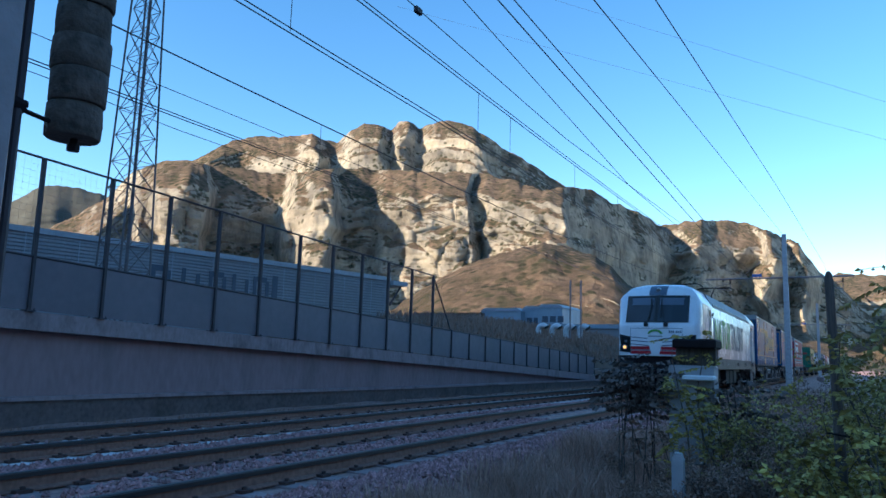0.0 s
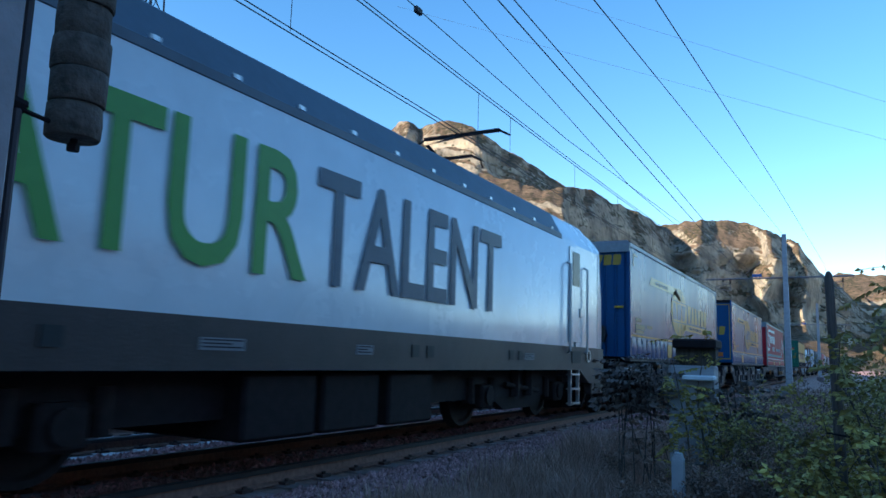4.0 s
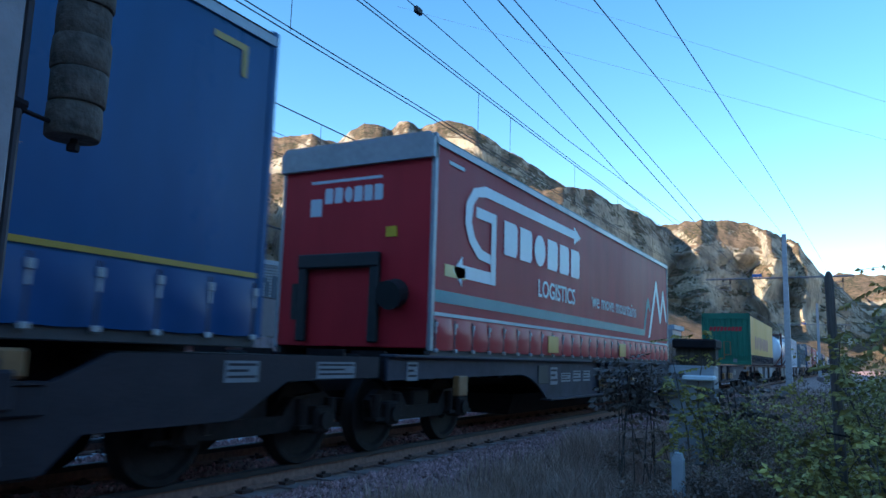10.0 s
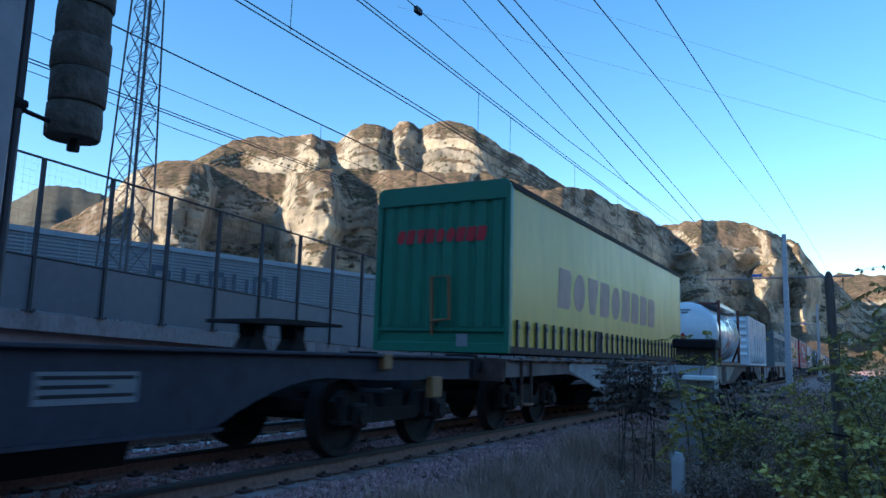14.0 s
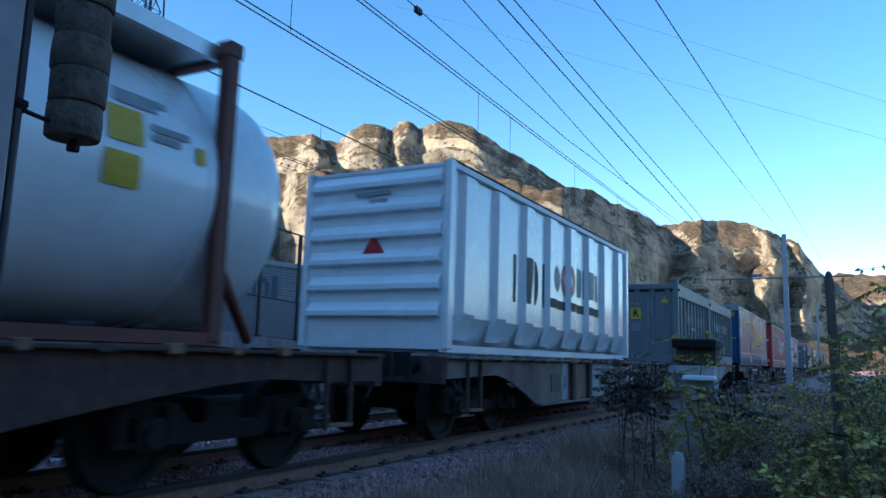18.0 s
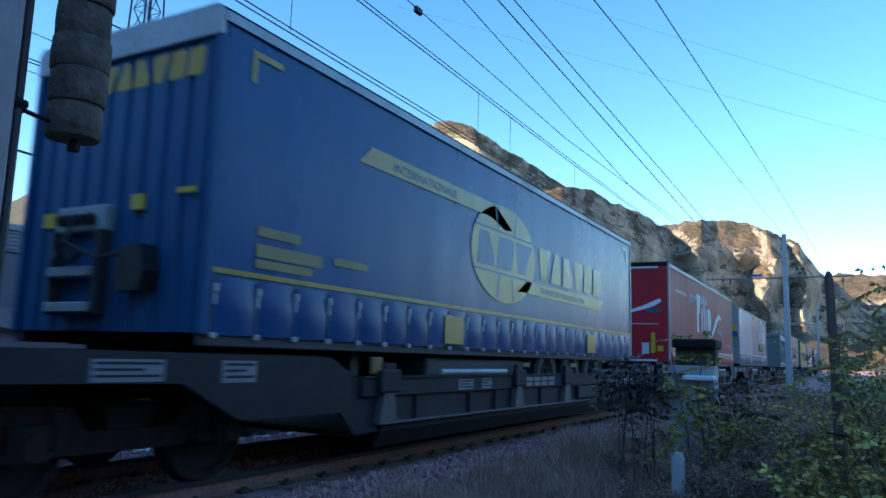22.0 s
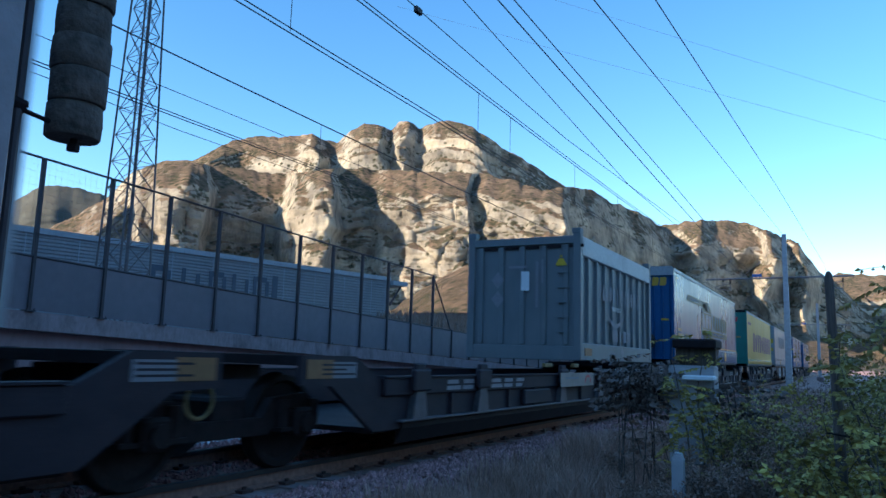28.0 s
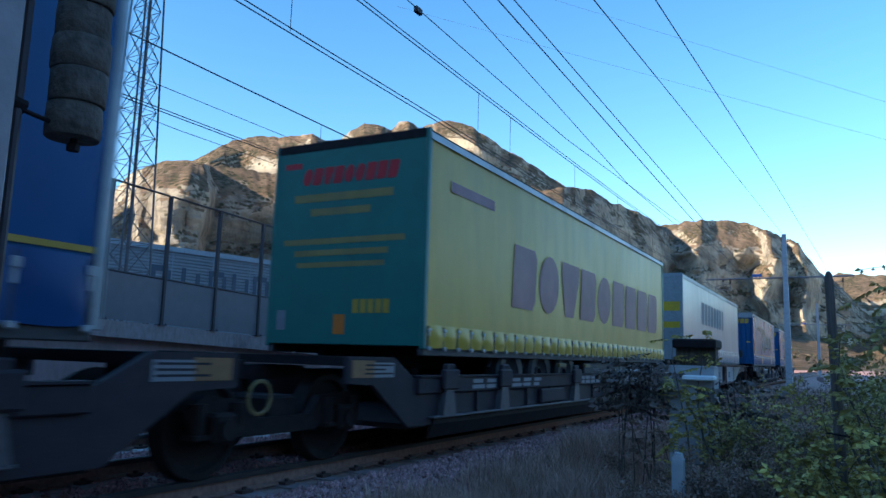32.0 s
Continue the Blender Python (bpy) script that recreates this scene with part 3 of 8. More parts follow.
def mountain(name, ridge, far, depth, label, seed, base=((0, 0.2),), top=((0, 0.75),), bays=(), steps=(420, 130), rough=1.0, mat="rock"):
    """A mountainside round the valley. ridge: (bearing left of +Y in degrees, height in degrees seen from the line);
    far: distance of the ridge; depth: from the foot to the ridge; base, top: share of the height at which the cliff begins and ends;
    bays: (bearing, metres) by which the cliff steps back."""
    na, nu = steps
    A = np.linspace(ridge[0][0], ridge[-1][0], na)
    table = lambda rows, a: float(np.interp(a, [r[0] for r in sorted(rows)], [r[1] for r in sorted(rows)]))
    b = Build()
    for a in A:
        e0 = table(ridge, a)
        jag = 0.16 * rough * noise.fractal((a * 1.3 + seed, 0.3, seed), 0.9, 2.1, 5)
        order = sorted(bays)
        z0, z1 = table(base, a), table(top, a)
        z0 += 0.05 * noise.fractal((a * 0.3, seed, 4.0), 0.9, 2.0, 2)
        z1 = min(0.95, z1 + 0.05 * noise.fractal((a * 0.4, seed, 8.0), 0.9, 2.0, 2))
        for j in range(nu):
            z = j / (nu - 1)
            e = e0 + jag * z ** 8
            if z < z0:
                d = 0.48 * (z / z0) ** 0.9
            elif z < z1:
                # three walls with a sloping ledge above each
                k = 3.0 * (z - z0) / (z1 - z0) + 0.35 * noise.noise((a * 0.22, seed, 2.0))
                q = k - math.floor(k)
                d = 0.48 + 0.12 * (math.floor(k) + (0.28 * q / 0.72 if q < 0.72 else 0.28 + 0.72 * (q - 0.72) / 0.28)) / 3.0
            else:
                d = 0.60 + 0.17 * ((z - z1) / (1 - z1)) ** 1.25
            r0 = far - depth * (1 - d)
            h = r0 * math.tan(radians(e * z))
            lean = a + 0.9 * noise.noise((a * 0.25, h * 0.007, seed)) + 0.35 * noise.noise((a, h * 0.02, seed))
            bay = 0.0
            for (a0, b0), (a1, b1) in zip(order, order[1:]):
                if a0 <= lean <= a1:
                    bay = 1.7 * (b0 + (b1 - b0) * soft_step((lean - a0) / (a1 - a0)))
            inside = soft_step(z / max(z0, 0.05))
            fade = soft_step(z * 8) * (1 - z ** 6)
            x, y = -math.sin(radians(a)) * r0, math.cos(radians(a)) * r0
            swell = noise.fractal((x * 0.0042 + seed, y * 0.0042, h * 0.0045), 0.9, 2.0, 4)
            crag = noise.ridged_multi_fractal((x * 0.0085, y * 0.0085, h * 0.0075 + seed), 0.9, 2.1, 6, 1.0, 2.0)
            ledge = noise.fractal((a * 0.10, h * 0.03, seed), 0.8, 2.2, 4)
            near, second = noise.voronoi((x * 0.014, y * 0.014, h * 0.010 + seed))[0][:2]
            cleft = math.exp(-9.0 * (second - near))
            r = r0 + bay * inside + rough * fade * ((26 * swell - 16 * (crag - 1.2) + 9 * ledge + 13 * cleft) * (1.0 if z0 < z < z1 else 0.6))
            zz = r * math.tan(radians(e * z))
            b.v.append((-math.sin(radians(a)) * r + 5.9, math.cos(radians(a)) * r, zz - 1.5 + 2.6 * z))
    b.f = [(i * nu + j, (i + 1) * nu + j, (i + 1) * nu + j + 1, i * nu + j + 1) for i in range(na - 1) for j in range(nu - 1)]
    return whole(name, b, M[mat], label, "mountain", kind="structure", smooth=70)


# ridge beyond 62 degrees is unseen, raised to shade the left slope
mountain("mountain_face", [(84, 10), (78, 16), (70, 18), (66, 17), (64, 12.5), (62.4, 8.2), (61.2, 7.4), (58, 7.6), (56.2, 8.6), (53.9, 10.5), (52.3, 12.6), (50.5, 13.3), (47.9, 13.6), (44.6, 13.6), (42.4, 13.4), (39.9, 13.8), (37.3, 14.3),
                           (32.8, 14.3), (30.1, 14.3), (26.0, 14.3), (23.5, 13.8), (21.1, 13.1), (18.9, 13.2), (17.3, 13.0), (16.3, 12.4), (14.2, 11.4), (12.3, 10.4), (8.9, 8.4), (5.9, 5.2), (0, 2), (-8, 1)],
         2050, 950, "sunlit limestone cliffs above brown autumn scrub", 1.0,
         base=[(-8, 0.3), (8, 0.12), (13, 0.12), (16.5, 0.25), (19.0, 0.45), (21.5, 0.5), (24, 0.45), (27, 0.36), (30, 0.28), (34, 0.20), (38, 0.15), (50.6, 0.12), (52.4, 0.72), (70, 0.8)],
         top=[(70, 0.7), (52, 0.86), (48, 0.88), (44, 0.80), (41, 0.88), (37, 0.86), (34, 0.80), (30, 0.86), (26, 0.88), (22, 0.91), (18, 0.88), (-8, 0.8)],
         bays=[(84, 0), (62, -40), (60.4, 70), (52.6, 70), (51.4, -40), (49.0, -80), (47.4, -60), (46.7, 100), (41.8, 120), (40.7, -30), (39.0, -75), (37.6, -80), (36.7, 5), (34.8, 20), (33.4, -10), (31.0, -35), (28.0, -45),
               (26.8, -40), (26.1, 10), (25.3, -15), (23.0, -40), (20.6, -60), (19.3, -60), (18.3, 20), (17.0, 110), (14.0, 350), (11, 590), (8, 830), (5, 900), (-8, 900)], steps=(720, 190))
mountain("mountain_summit", [(60, 6), (53.9, 10.4), (52.2, 12.6), (50.3, 13.6), (48.3, 13.8), (47.2, 14.6), (45.6, 15.6), (43.5, 16.2), (41.3, 16.3), (39.5, 16.7), (38.5, 16.3), (37.5, 16.2), (36.5, 17.1),
                             (35.4, 17.75), (34.5, 17.75), (33.3, 17.4), (32.6, 18.0), (31.9, 18.1), (31.0, 17.65), (28.8, 18.3), (27.0, 17.95), (25.6, 17.2), (24.3, 16.3), (22.0, 15.1), (20.0, 13.8),
                             (18.6, 12.8), (17.0, 10.5), (14, 6.5), (9, 3.0), (0, 1.5)],
         2750, 760, "rocky wooded mountain summit with pale cliff bands", 7.0, base=[(60, 0.8), (48, 0.87), (44, 0.90), (40, 0.92), (37, 0.86), (33, 0.82), (28, 0.78), (24, 0.84), (18, 0.9), (0, 0.9)],
         top=[(60, 0.9), (48, 0.945), (44, 0.95), (39.4, 0.985), (37, 0.95), (33, 0.96), (28, 0.95), (24, 0.93), (0, 0.93)],
         bays=[(60, 0), (48, -30), (44, 60), (41, 20), (39.2, -40), (38.2, 25), (36.4, -40), (33.9, -45), (33.2, 0), (32.3, -30), (31.2, 5), (29.4, -35), (26, -60), (24, 30), (20, 80), (5, 80)], steps=(560, 150), rough=0.75)
mountain("mountain_right", [(22, 6), (17, 8.4), (15.0, 9.4), (11.7, 10.3), (9.8, 10.5), (7.9, 10.5), (5.6, 10.1), (4.5, 9.5), (2.7, 8.6), (2.3, 7.9), (1.5, 6.6), (0.5, 5.9), (-0.8, 4.3), (-3, 2.5)],
         3300, 1300, "grey cliffs of a mountain shoulder, haze put into their pale colour", 3.0, base=[(-3, 0.3), (22, 0.4)], top=[(-3, 0.85), (22, 0.85)],
         bays=[(22, 0), (12, -40), (9.4, -100), (7.6, 10), (5.8, 60), (4.7, -30), (3.4, 110), (2.5, 60), (1.6, 260), (-3, 350)], steps=(360, 140), rough=1.2, mat="rock_haze")
mountain("hill_scrub", [(44, 0.6), (38, 1.6), (34, 3.0), (32.4, 3.7), (29, 6.1), (26.7, 7.3), (23.7, 8.3), (21, 9.0), (19, 8.7), (17.1, 8.1), (15.6, 7.0), (14.6, 5.8), (12.5, 4.3), (9, 2.8), (0, 1.2)], 1250, 700,
         "brown scrub-covered hill with rocky outcrops", 21.0, base=[(0, 0.88), (44, 0.92)], top=[(0, 0.94), (44, 0.95)],
         bays=[(44, 0), (24, 0), (19, -15), (14, -30), (0, -40)], steps=(400, 130), rough=0.9, mat="rock_scrub")
mountain("mountain_left", [(78, 5), (66, 7), (61.6, 8.7), (59.6, 9.6), (58.5, 10.5), (57.2, 11.0), (55.4, 10.9), (54.0, 10.6), (52.3, 9.5), (48, 6)], 3600, 1300, "wooded far hill with its shade put into a dark colour", 5.0, base=[(0, 0.7)], top=[(0, 0.8)], steps=(160, 80), rough=0.7, mat="far_woods")
mountain("mountain_distance", [(6, 3), (2.6, 5.1), (0.4, 6.5), (-0.9, 6.4), (-2.5, 6.2), (-5.1, 5.0), (-10, 4.2), (-20, 3.8), (-40, 3.6), (-70, 3.5), (-100, 4)], 4300, 1700, "distant sunlit mountains across the valley", 11.0, base=[(0, 0.45)], top=[(0, 0.8)], steps=(300, 80), rough=1.3, mat="rock_haze")
# the ridge on the sunny side that keeps the valley floor in shade
mountain("mountain_behind", [(100, 9), (120, 19), (133, 29), (143, 31.5), (152, 30), (165, 23), (180, 16), (200, 11), (225, 8), (255, 6)], 900, 520, "steep wooded ridge shading the valley", 13.0, base=[(0, 0.4)], top=[(0, 0.7)], steps=(160, 50), rough=0.5)
# unseen shaded hill across from the ramp, added to cut low sky light
mountain("hill_wooded", [(-24, 2.5), (-32, 6.5), (-45, 12), (-60, 17), (-80, 18), (-100, 18), (-125, 17)], 330, 200, "unseen wooded hillside added to cut low sky light", 17.0, base=[(0, 0.8)], top=[(0, 0.9)], steps=(140, 50), rough=0.12, mat="woods")


# ---- line-side steelwork and wires ----
weights = thing("tension_weights", "stack of grimy concrete tension weights hanging beside a mast", "counterweight")
for k in range(9):
    z = 2.14 + 0.168 * k
    r = 0.131 + 0.004 * ((k * 7) % 3 - 1)
    b = Build().lathe([(0.02, z), (r - 0.006, z), (r, z + 0.008), (r + 0.001, z + 0.08), (r, z + 0.158), (r - 0.006, z + 0.165), (0.02, z + 0.163)], (2.60 + 0.006 * ((k * 5) % 3 - 1), 2.18 + 0.006 * ((k * 3) % 3 - 1), 0), "z", 28)
    b.v = [(x + 0.004 * noise.noise((x * 9, y * 9, z_ * 9)), y + 0.004 * noise.noise((y * 9, z_ * 9, x * 9)), z_) for x, y, z_ in b.v]
    part("weight_disc", b, M["weight"], weights, smooth=45)
part("hanger_rod", Build().tube((2.6, 2.18, 2.095), (2.6, 2.18, 6.2), 0.018, 8), M["darksteel"], weights)
part("rod_nut", Build().tube((2.6, 2.18, 2.08), (2.6, 2.18, 2.115), 0.03, 6), M["darksteel"], weights)
mast = thing("overhead_mast", "grey galvanised steel mast of the overhead line", "catenary mast", at=(2.6, 1.70, 0))
part("column", Build().box(-0.13, 0.13, -0.12, 0.105, -0.6, 8.4, 0.012), M["mast"], mast, "broad grey steel column")
part("foot", Build().box(-0.3, 0.3, -0.3, 0.3, -0.75, -0.4, 0.03), M["concrete"], mast)
part("guide_tube", Build().tube((0, 0.185, -0.3), (0, 0.185, 7.0), 0.026, 10), M["post"], mast, "thin guide tube beside the column")
part("guide_arm", Build().tube((0, 0.12, 2.215), (0.0, 0.36, 2.19), 0.012, 6).tube((0, 0.15, 2.23), (0, 0.22, 2.22), 0.035, 8), M["darksteel"], mast)
for z in (1.2, 3.8, 6.4):
    part("guide_bracket", Build().box(-0.03, 0.03, 0.1, 0.2, z, z + 0.05), M["post"], mast)


M["mast_pale"] = material("pale_galvanised_steel", (0.50, 0.46, 0.47), 0.5, 0.2, grain=6, vary=0.12, stains=0.4, stain=(0.3, 0.28, 0.27))


def catenary_mast(y, label):
    t = thing("overhead_mast", label, "catenary mast", "masts along the line", at=(2.72, y, 0))
    b = Build()
    b.rings([[(sx * q, sy * q, z) for sx, sy in ((-1, -1), (1, -1), (1, 1), (-1, 1))] for q, z in ((0.19, -0.5), (0.16, 4.0), (0.12, 9.3))])
    part("column", b, M["mast_pale"], t, "pale galvanised tapered column")
    part("foot", Build().box(-0.4, 0.4, -0.4, 0.4, -0.7, 0.05, 0.04), M["concrete"], t)
    part("cross_arm", Build().tube((-4.7, 0, 6.58), (3.7, 0, 6.62), 0.05, 8), M["mast"], t, "long grey tube arm across the tracks")
    part("upper_stay", Build().tube((-2.6, 0, 6.62), (0, 0, 8.9), 0.012, 6), M["mast"], t)
    for x in (-3.1, 3.2):
        b = Build().tube((x - 0.1, 0, 6.55), (x - 0.1, 0, 5.9), 0.025, 6)
        n = 12
        b.path([(x - 0.1 - 0.9 * math.sin(math.pi * k / n), 0, 6.3 - 0.45 * k / n) for k in range(n + 1)], 0.022, 6)
        part("registration_arm", b, M["mast"], t)
        ins = Build()
        for k in range(6):
            ins.tube((x - 0.1, 0, 6.53 - 0.05 * k), (x - 0.1, 0, 6.51 - 0.05 * k), 0.07, 10)
        part("insulator", ins, M["darksteel"], t, "dark ribbed insulator", smooth=40)
    part("blue_sign", Build().box(-1.9, -1.35, -0.02, 0.02, 6.68, 6.86), M["signblue"], t, "small blue sign on the arm")
    return t


M["signblue"] = material("blue_sign", (0.03, 0.18, 0.55), 0.4, 0, vary=0.05, stains=0.1, bump=0.02)
catenary_mast(49.6, "pale steel mast with a long arm across the tracks")
catenary_mast(105.0, "pale steel mast farther along the line")


def wire(name, pts, r, label):
    """A wire hung through its points, smoothed."""
    out = []
    for a, c in zip(pts, pts[1:]):
        n = 6
        out += [tuple(a[i] + (c[i] - a[i]) * k / n for i in range(3)) for k in range(n)]
    out.append(pts[-1])
    return whole(name, Build().path(out, r, 5), M["wire"], label, "wire", "overhead wires")


def sag(x, z, low, y0=-30, y1=240, span=55.0, first=-5.0):
    """A wire along the line that sags between its supports."""
    pts, n = [], 90
    for k in range(n + 1):
        y = y0 + (y1 - y0) * k / n
        u = ((y - first) / span) % 1.0
        pts.append((x, y, z - low * 4 * u * (1 - u)))
    return pts


for x, z in ((-0.02, 5.06), (0.05, 5.08)):
    whole("contact_wire", Build().path([(x, -30, z), (x, 60, z), (x * -3, 240, z)], 0.0085, 5), M["wire"], "contact wire over the main track", "wire", "overhead wires")
    whole("contact_wire", Build().path([(x - 3.62, -30, z - 0.14), (x - 3.62, 60, z - 0.16), (x - 3.62, 240, z - 0.1)], 0.0085, 5), M["wire"], "contact wire over the far track", "wire", "overhead wires")
whole("messenger_wire", Build().path(sag(0.0, 6.55, 0.50, first=-10.5), 0.0095, 5), M["wire"], "messenger wire over the main track", "wire", "overhead wires")
whole("messenger_wire", Build().path(sag(0.06, 6.57, 0.50, first=-10.5), 0.0085, 5), M["wire"], "messenger wire over the main track", "wire", "overhead wires")
whole("messenger_wire", Build().path(sag(-3.62, 6.30, 0.42, first=-10.5), 0.013, 5), M["wire"], "thick messenger wire over the far track", "wire", "overhead wires")
drops = ((0.0, (2.2, 6.6, 11.9, 13.4, 17.5, 21.5, 26.0)), (-3.62, (6.5, 11.8, 13.2, 18.0, 24.0)))
for x, ys in drops:
    for y in ys:
        u = ((y + 10.5) / 55.0) % 1.0
        top = (6.55 if x == 0 else 6.30) - (0.50 if x == 0 else 0.42) * 4 * u * (1 - u)
        whole("dropper", Build().tube((x, y, top), (x, y, 5.07 if x == 0 else 4.93), 0.005, 4), M["wire"], "thin dropper between two wires", "wire", "droppers")
wire("feeder_wire", [(1.0, -20, 6.3), (1.0, 7.7, 5.77), (1.0, 13.9, 5.64), (1.0, 49.6, 6.6), (1.0, 105, 6.6)], 0.0075, "feeder wire beside the main track")
part("wire_clamp", Build().box(0.97, 1.03, 7.9, 8.05, 5.70, 5.79, 0.01), M["wire"], scene.objects["feeder_wire"])
wire("feeder_wire", [(1.6, -20, 7.6), (1.6, 8.1, 5.84), (1.6, 16.7, 5.2), (0.8, 49.6, 5.9)], 0.007, "slack wire above the verge")
wire("feeder_wire", [(2.4, -20, 6.3), (2.4, 7.6, 5.37), (2.4, 18.2, 5.02), (2.4, 28.4, 4.70), (2.2, 49.6, 5.1)], 0.009, "heavy cable above the verge")
wire("feeder_wire", [(2.45, -20, 6.4), (2.45, 8.0, 5.53), (2.45, 18.2, 5.30), (2.45, 28.4, 5.00), (2.3, 49.6, 5.4)], 0.008, "heavy cable above the verge")
wire("earth_wire", [(4.6, -10, 3.9), (4.0, 6.1, 4.38), (3.4, 18.0, 6.1), (2.72, 49.6, 9.2)], 0.006, "earth wire rising to a mast head")
wire("earth_wire", [(4.35, -10, 4.0), (4.4, 6.8, 4.61), (4.45, 20.0, 5.75), (4.85, 49.6, 7.4), (5.2, 105, 7.6)], 0.006, "thin wire along the verge")
wire("feeder_wire", [(-7.0, -30, 7.4), (-7.0, 8, 6.80), (-7.0, 14.5, 6.82), (-7.0, 60, 7.4), (-7, 240, 7.4)], 0.008, "feeder wire above the ramp wall")
wire("feeder_wire", [(-7.0, -30, 6.6), (-7.0, 8, 6.07), (-7.0, 11, 5.97), (-7.0, 60, 6.2), (-7, 240, 6.4)], 0.008, "feeder wire above the ramp wall")
for k, (z0, z1) in enumerate(((110, 65), (120, 55.5))):
    wire("power_line", [(-68 - 57 * k, 200, z0), (17, 200, z1), (90, 200, z1 - 25)], 0.03, "faint high power line far off")


# lattice tower behind the ramp
M["tower"] = material("weathered_tower_steel", (0.15, 0.125, 0.128), 0.6, 0.3, grain=6, vary=0.15, stains=0.4, stain=(0.1, 0.09, 0.085))
tower = thing("lattice_tower", "tall slender steel lattice tower behind the ramp", "lattice tower", at=(-15.2, 16.25, 0))
th = lambda z: max(0.12, 0.69 - 0.029 * z)
for i, (sx, sy) in enumerate(((-1, -1), (1, -1), (1, 1), (-1, 1))):
    part("leg", Build().tube((sx * th(0), sy * th(0), -0.5), (sx * th(24), sy * th(24), 24), 0.034, 6), M["tower"], tower)
for k in range(21):
    z, zz = 0.92 * k, 0.92 * (k + 1)
    a, c = th(z), th(zz)
    corners = lambda q, h: [(-q, -q, h), (q, -q, h), (q, q, h), (-q, q, h)]
    lo, hi = corners(a, z), corners(c, zz)
    for i in range(4):
        part("brace", Build().tube(lo[i], hi[(i + 1) % 4], 0.013, 4), M["tower"], tower)
        part("brace", Build().tube(lo[(i + 1) % 4], hi[i], 0.013, 4), M["tower"], tower)
        part("brace", Build().tube(hi[i], hi[(i + 1) % 4], 0.013, 4), M["tower"], tower)
part("cable_duct", Build().tube((0, 0.1, -0.5), (0, 0.1, 24), 0.055, 8), M["tower"], tower, "thick cable duct up the middle")

# ---- buildings behind the ramp ----
M["siding"] = material("corrugated_siding", (0.26, 0.27, 0.29), 0.5, 0.2, grain=4, vary=0.06, stains=0.25, stain=(0.13, 0.15, 0.17), stain_scale=0.3)
M["roofmetal"] = material("pale_roof_metal", (0.32, 0.35, 0.39), 0.45, 0.2, grain=3, vary=0.05, stains=0.2, stain_scale=0.4)
M["plaster"] = material("ochre_plaster", (0.36, 0.27, 0.17), 0.85, 0, grain=3, vary=0.1, stains=0.3, stain_scale=0.5)
M["tile"] = material("brown_roof", (0.14, 0.085, 0.06), 0.85, 0, grain=4, vary=0.15, stains=0.3)
M["shed"] = material("pale_blue_cladding", (0.26, 0.34, 0.40), 0.5, 0.1, grain=2, vary=0.06, stains=0.25, stain_scale=0.3)
M["pvcpipe"] = material("white_plastic_pipe", (0.68, 0.68, 0.68), 0.4, 0, grain=3, vary=0.05, stains=0.2)
M["darkprint"] = material("dark_wall_print", (0.07, 0.09, 0.12), 0.6, 0, vary=0.08, stains=0.2, bump=0.02)
turn = math.atan2(55.0 - 24.8, -29.7 + 36.4)
wh = thing("warehouse", "long warehouse clad in blue-grey corrugated sheet", "warehouse", at=(-29.7, 55.0, 0))
wh.rotation_euler.z = turn          # local +x runs away from the camera along the facade, -y faces the line
part("wall", Build().box(-75, 0, 0.12, 14, -1, 7.7), M["siding"], wh)
for k in range(34):
    part("cladding_rib", Build().prism([(0.12, 0.06 + 0.225 * k), (0.05, 0.09 + 0.225 * k), (0.05, 0.19 + 0.225 * k), (0.12, 0.22 + 0.225 * k)], -75, 0), M["siding"], wh)
part("roof_edge", Build().box(-75.1, 0.1, -0.05, 14.1, 7.7, 8.05), M["roofmetal"], wh, "pale metal roof edge")
for k in range(24):
    part("seam", Build().box(-73.5 + 3.1 * k, -73.42 + 3.1 * k, 0.03, 0.05, 0, 7.7), M["roofmetal"], wh)
sign = []
for k, (u, kind) in enumerate(((-22.2, "R"), (-20.0, "O"), (-17.9, "T"), (-16.0, "A"), (-14.2, "R"), (-12.5, "I"))):
    sign.append(flat("facade_letter_block", [rect(u, u + 0.3, 4.2, 6.7), rect(u + 0.3, u + 1.2, 6.3, 6.7) if k % 2 == 0 else rect(u + 0.3, u + 1.2, 4.2, 4.6), rect(u + 1.1, u + 1.4, 4.6, 6.4)] if k < 5 else [rect(u, u + 0.5, 4.0, 6.9)],
                     M["darkprint"], wh, FRONT, (0, 0.045, 0), "large dark block shapes of a trade name", thick=0.02))
part("roof_overhang", Build().box(0.1, 1.9, -0.4, 3.0, 7.35, 7.75), M["roofmetal"], wh, "pale canopy at the warehouse end")
part("overhang_strut", Build().tube((1.6, 0.2, 7.35), (0.3, 0.2, 5.6), 0.1, 8), M["post"], wh)
for x, y, w_, h, d in ((-57, 140, 9, 11.4, 10), (-50.5, 142, 5, 11.9, 9), (-46.2, 140, 5.2, 12.1, 12)):
    sh = thing("industrial_shed", "pale blue metal-clad industrial building", "industrial building", "pale blue sheds", at=(x, y, 0))
    part("wall", Build().box(-w_ / 2, w_ / 2, 0, d, -1, h - 0.5), M["shed"], sh)
    part("roof", Build().prism([(-w_ / 2 - 0.2, h - 0.5), (w_ / 2 + 0.2, h - 0.5), (w_ / 2 - 0.8, h + 0.2), (-w_ / 2 + 0.8, h + 0.2)], -0.2, d, "y"), M["roofmetal"], sh)
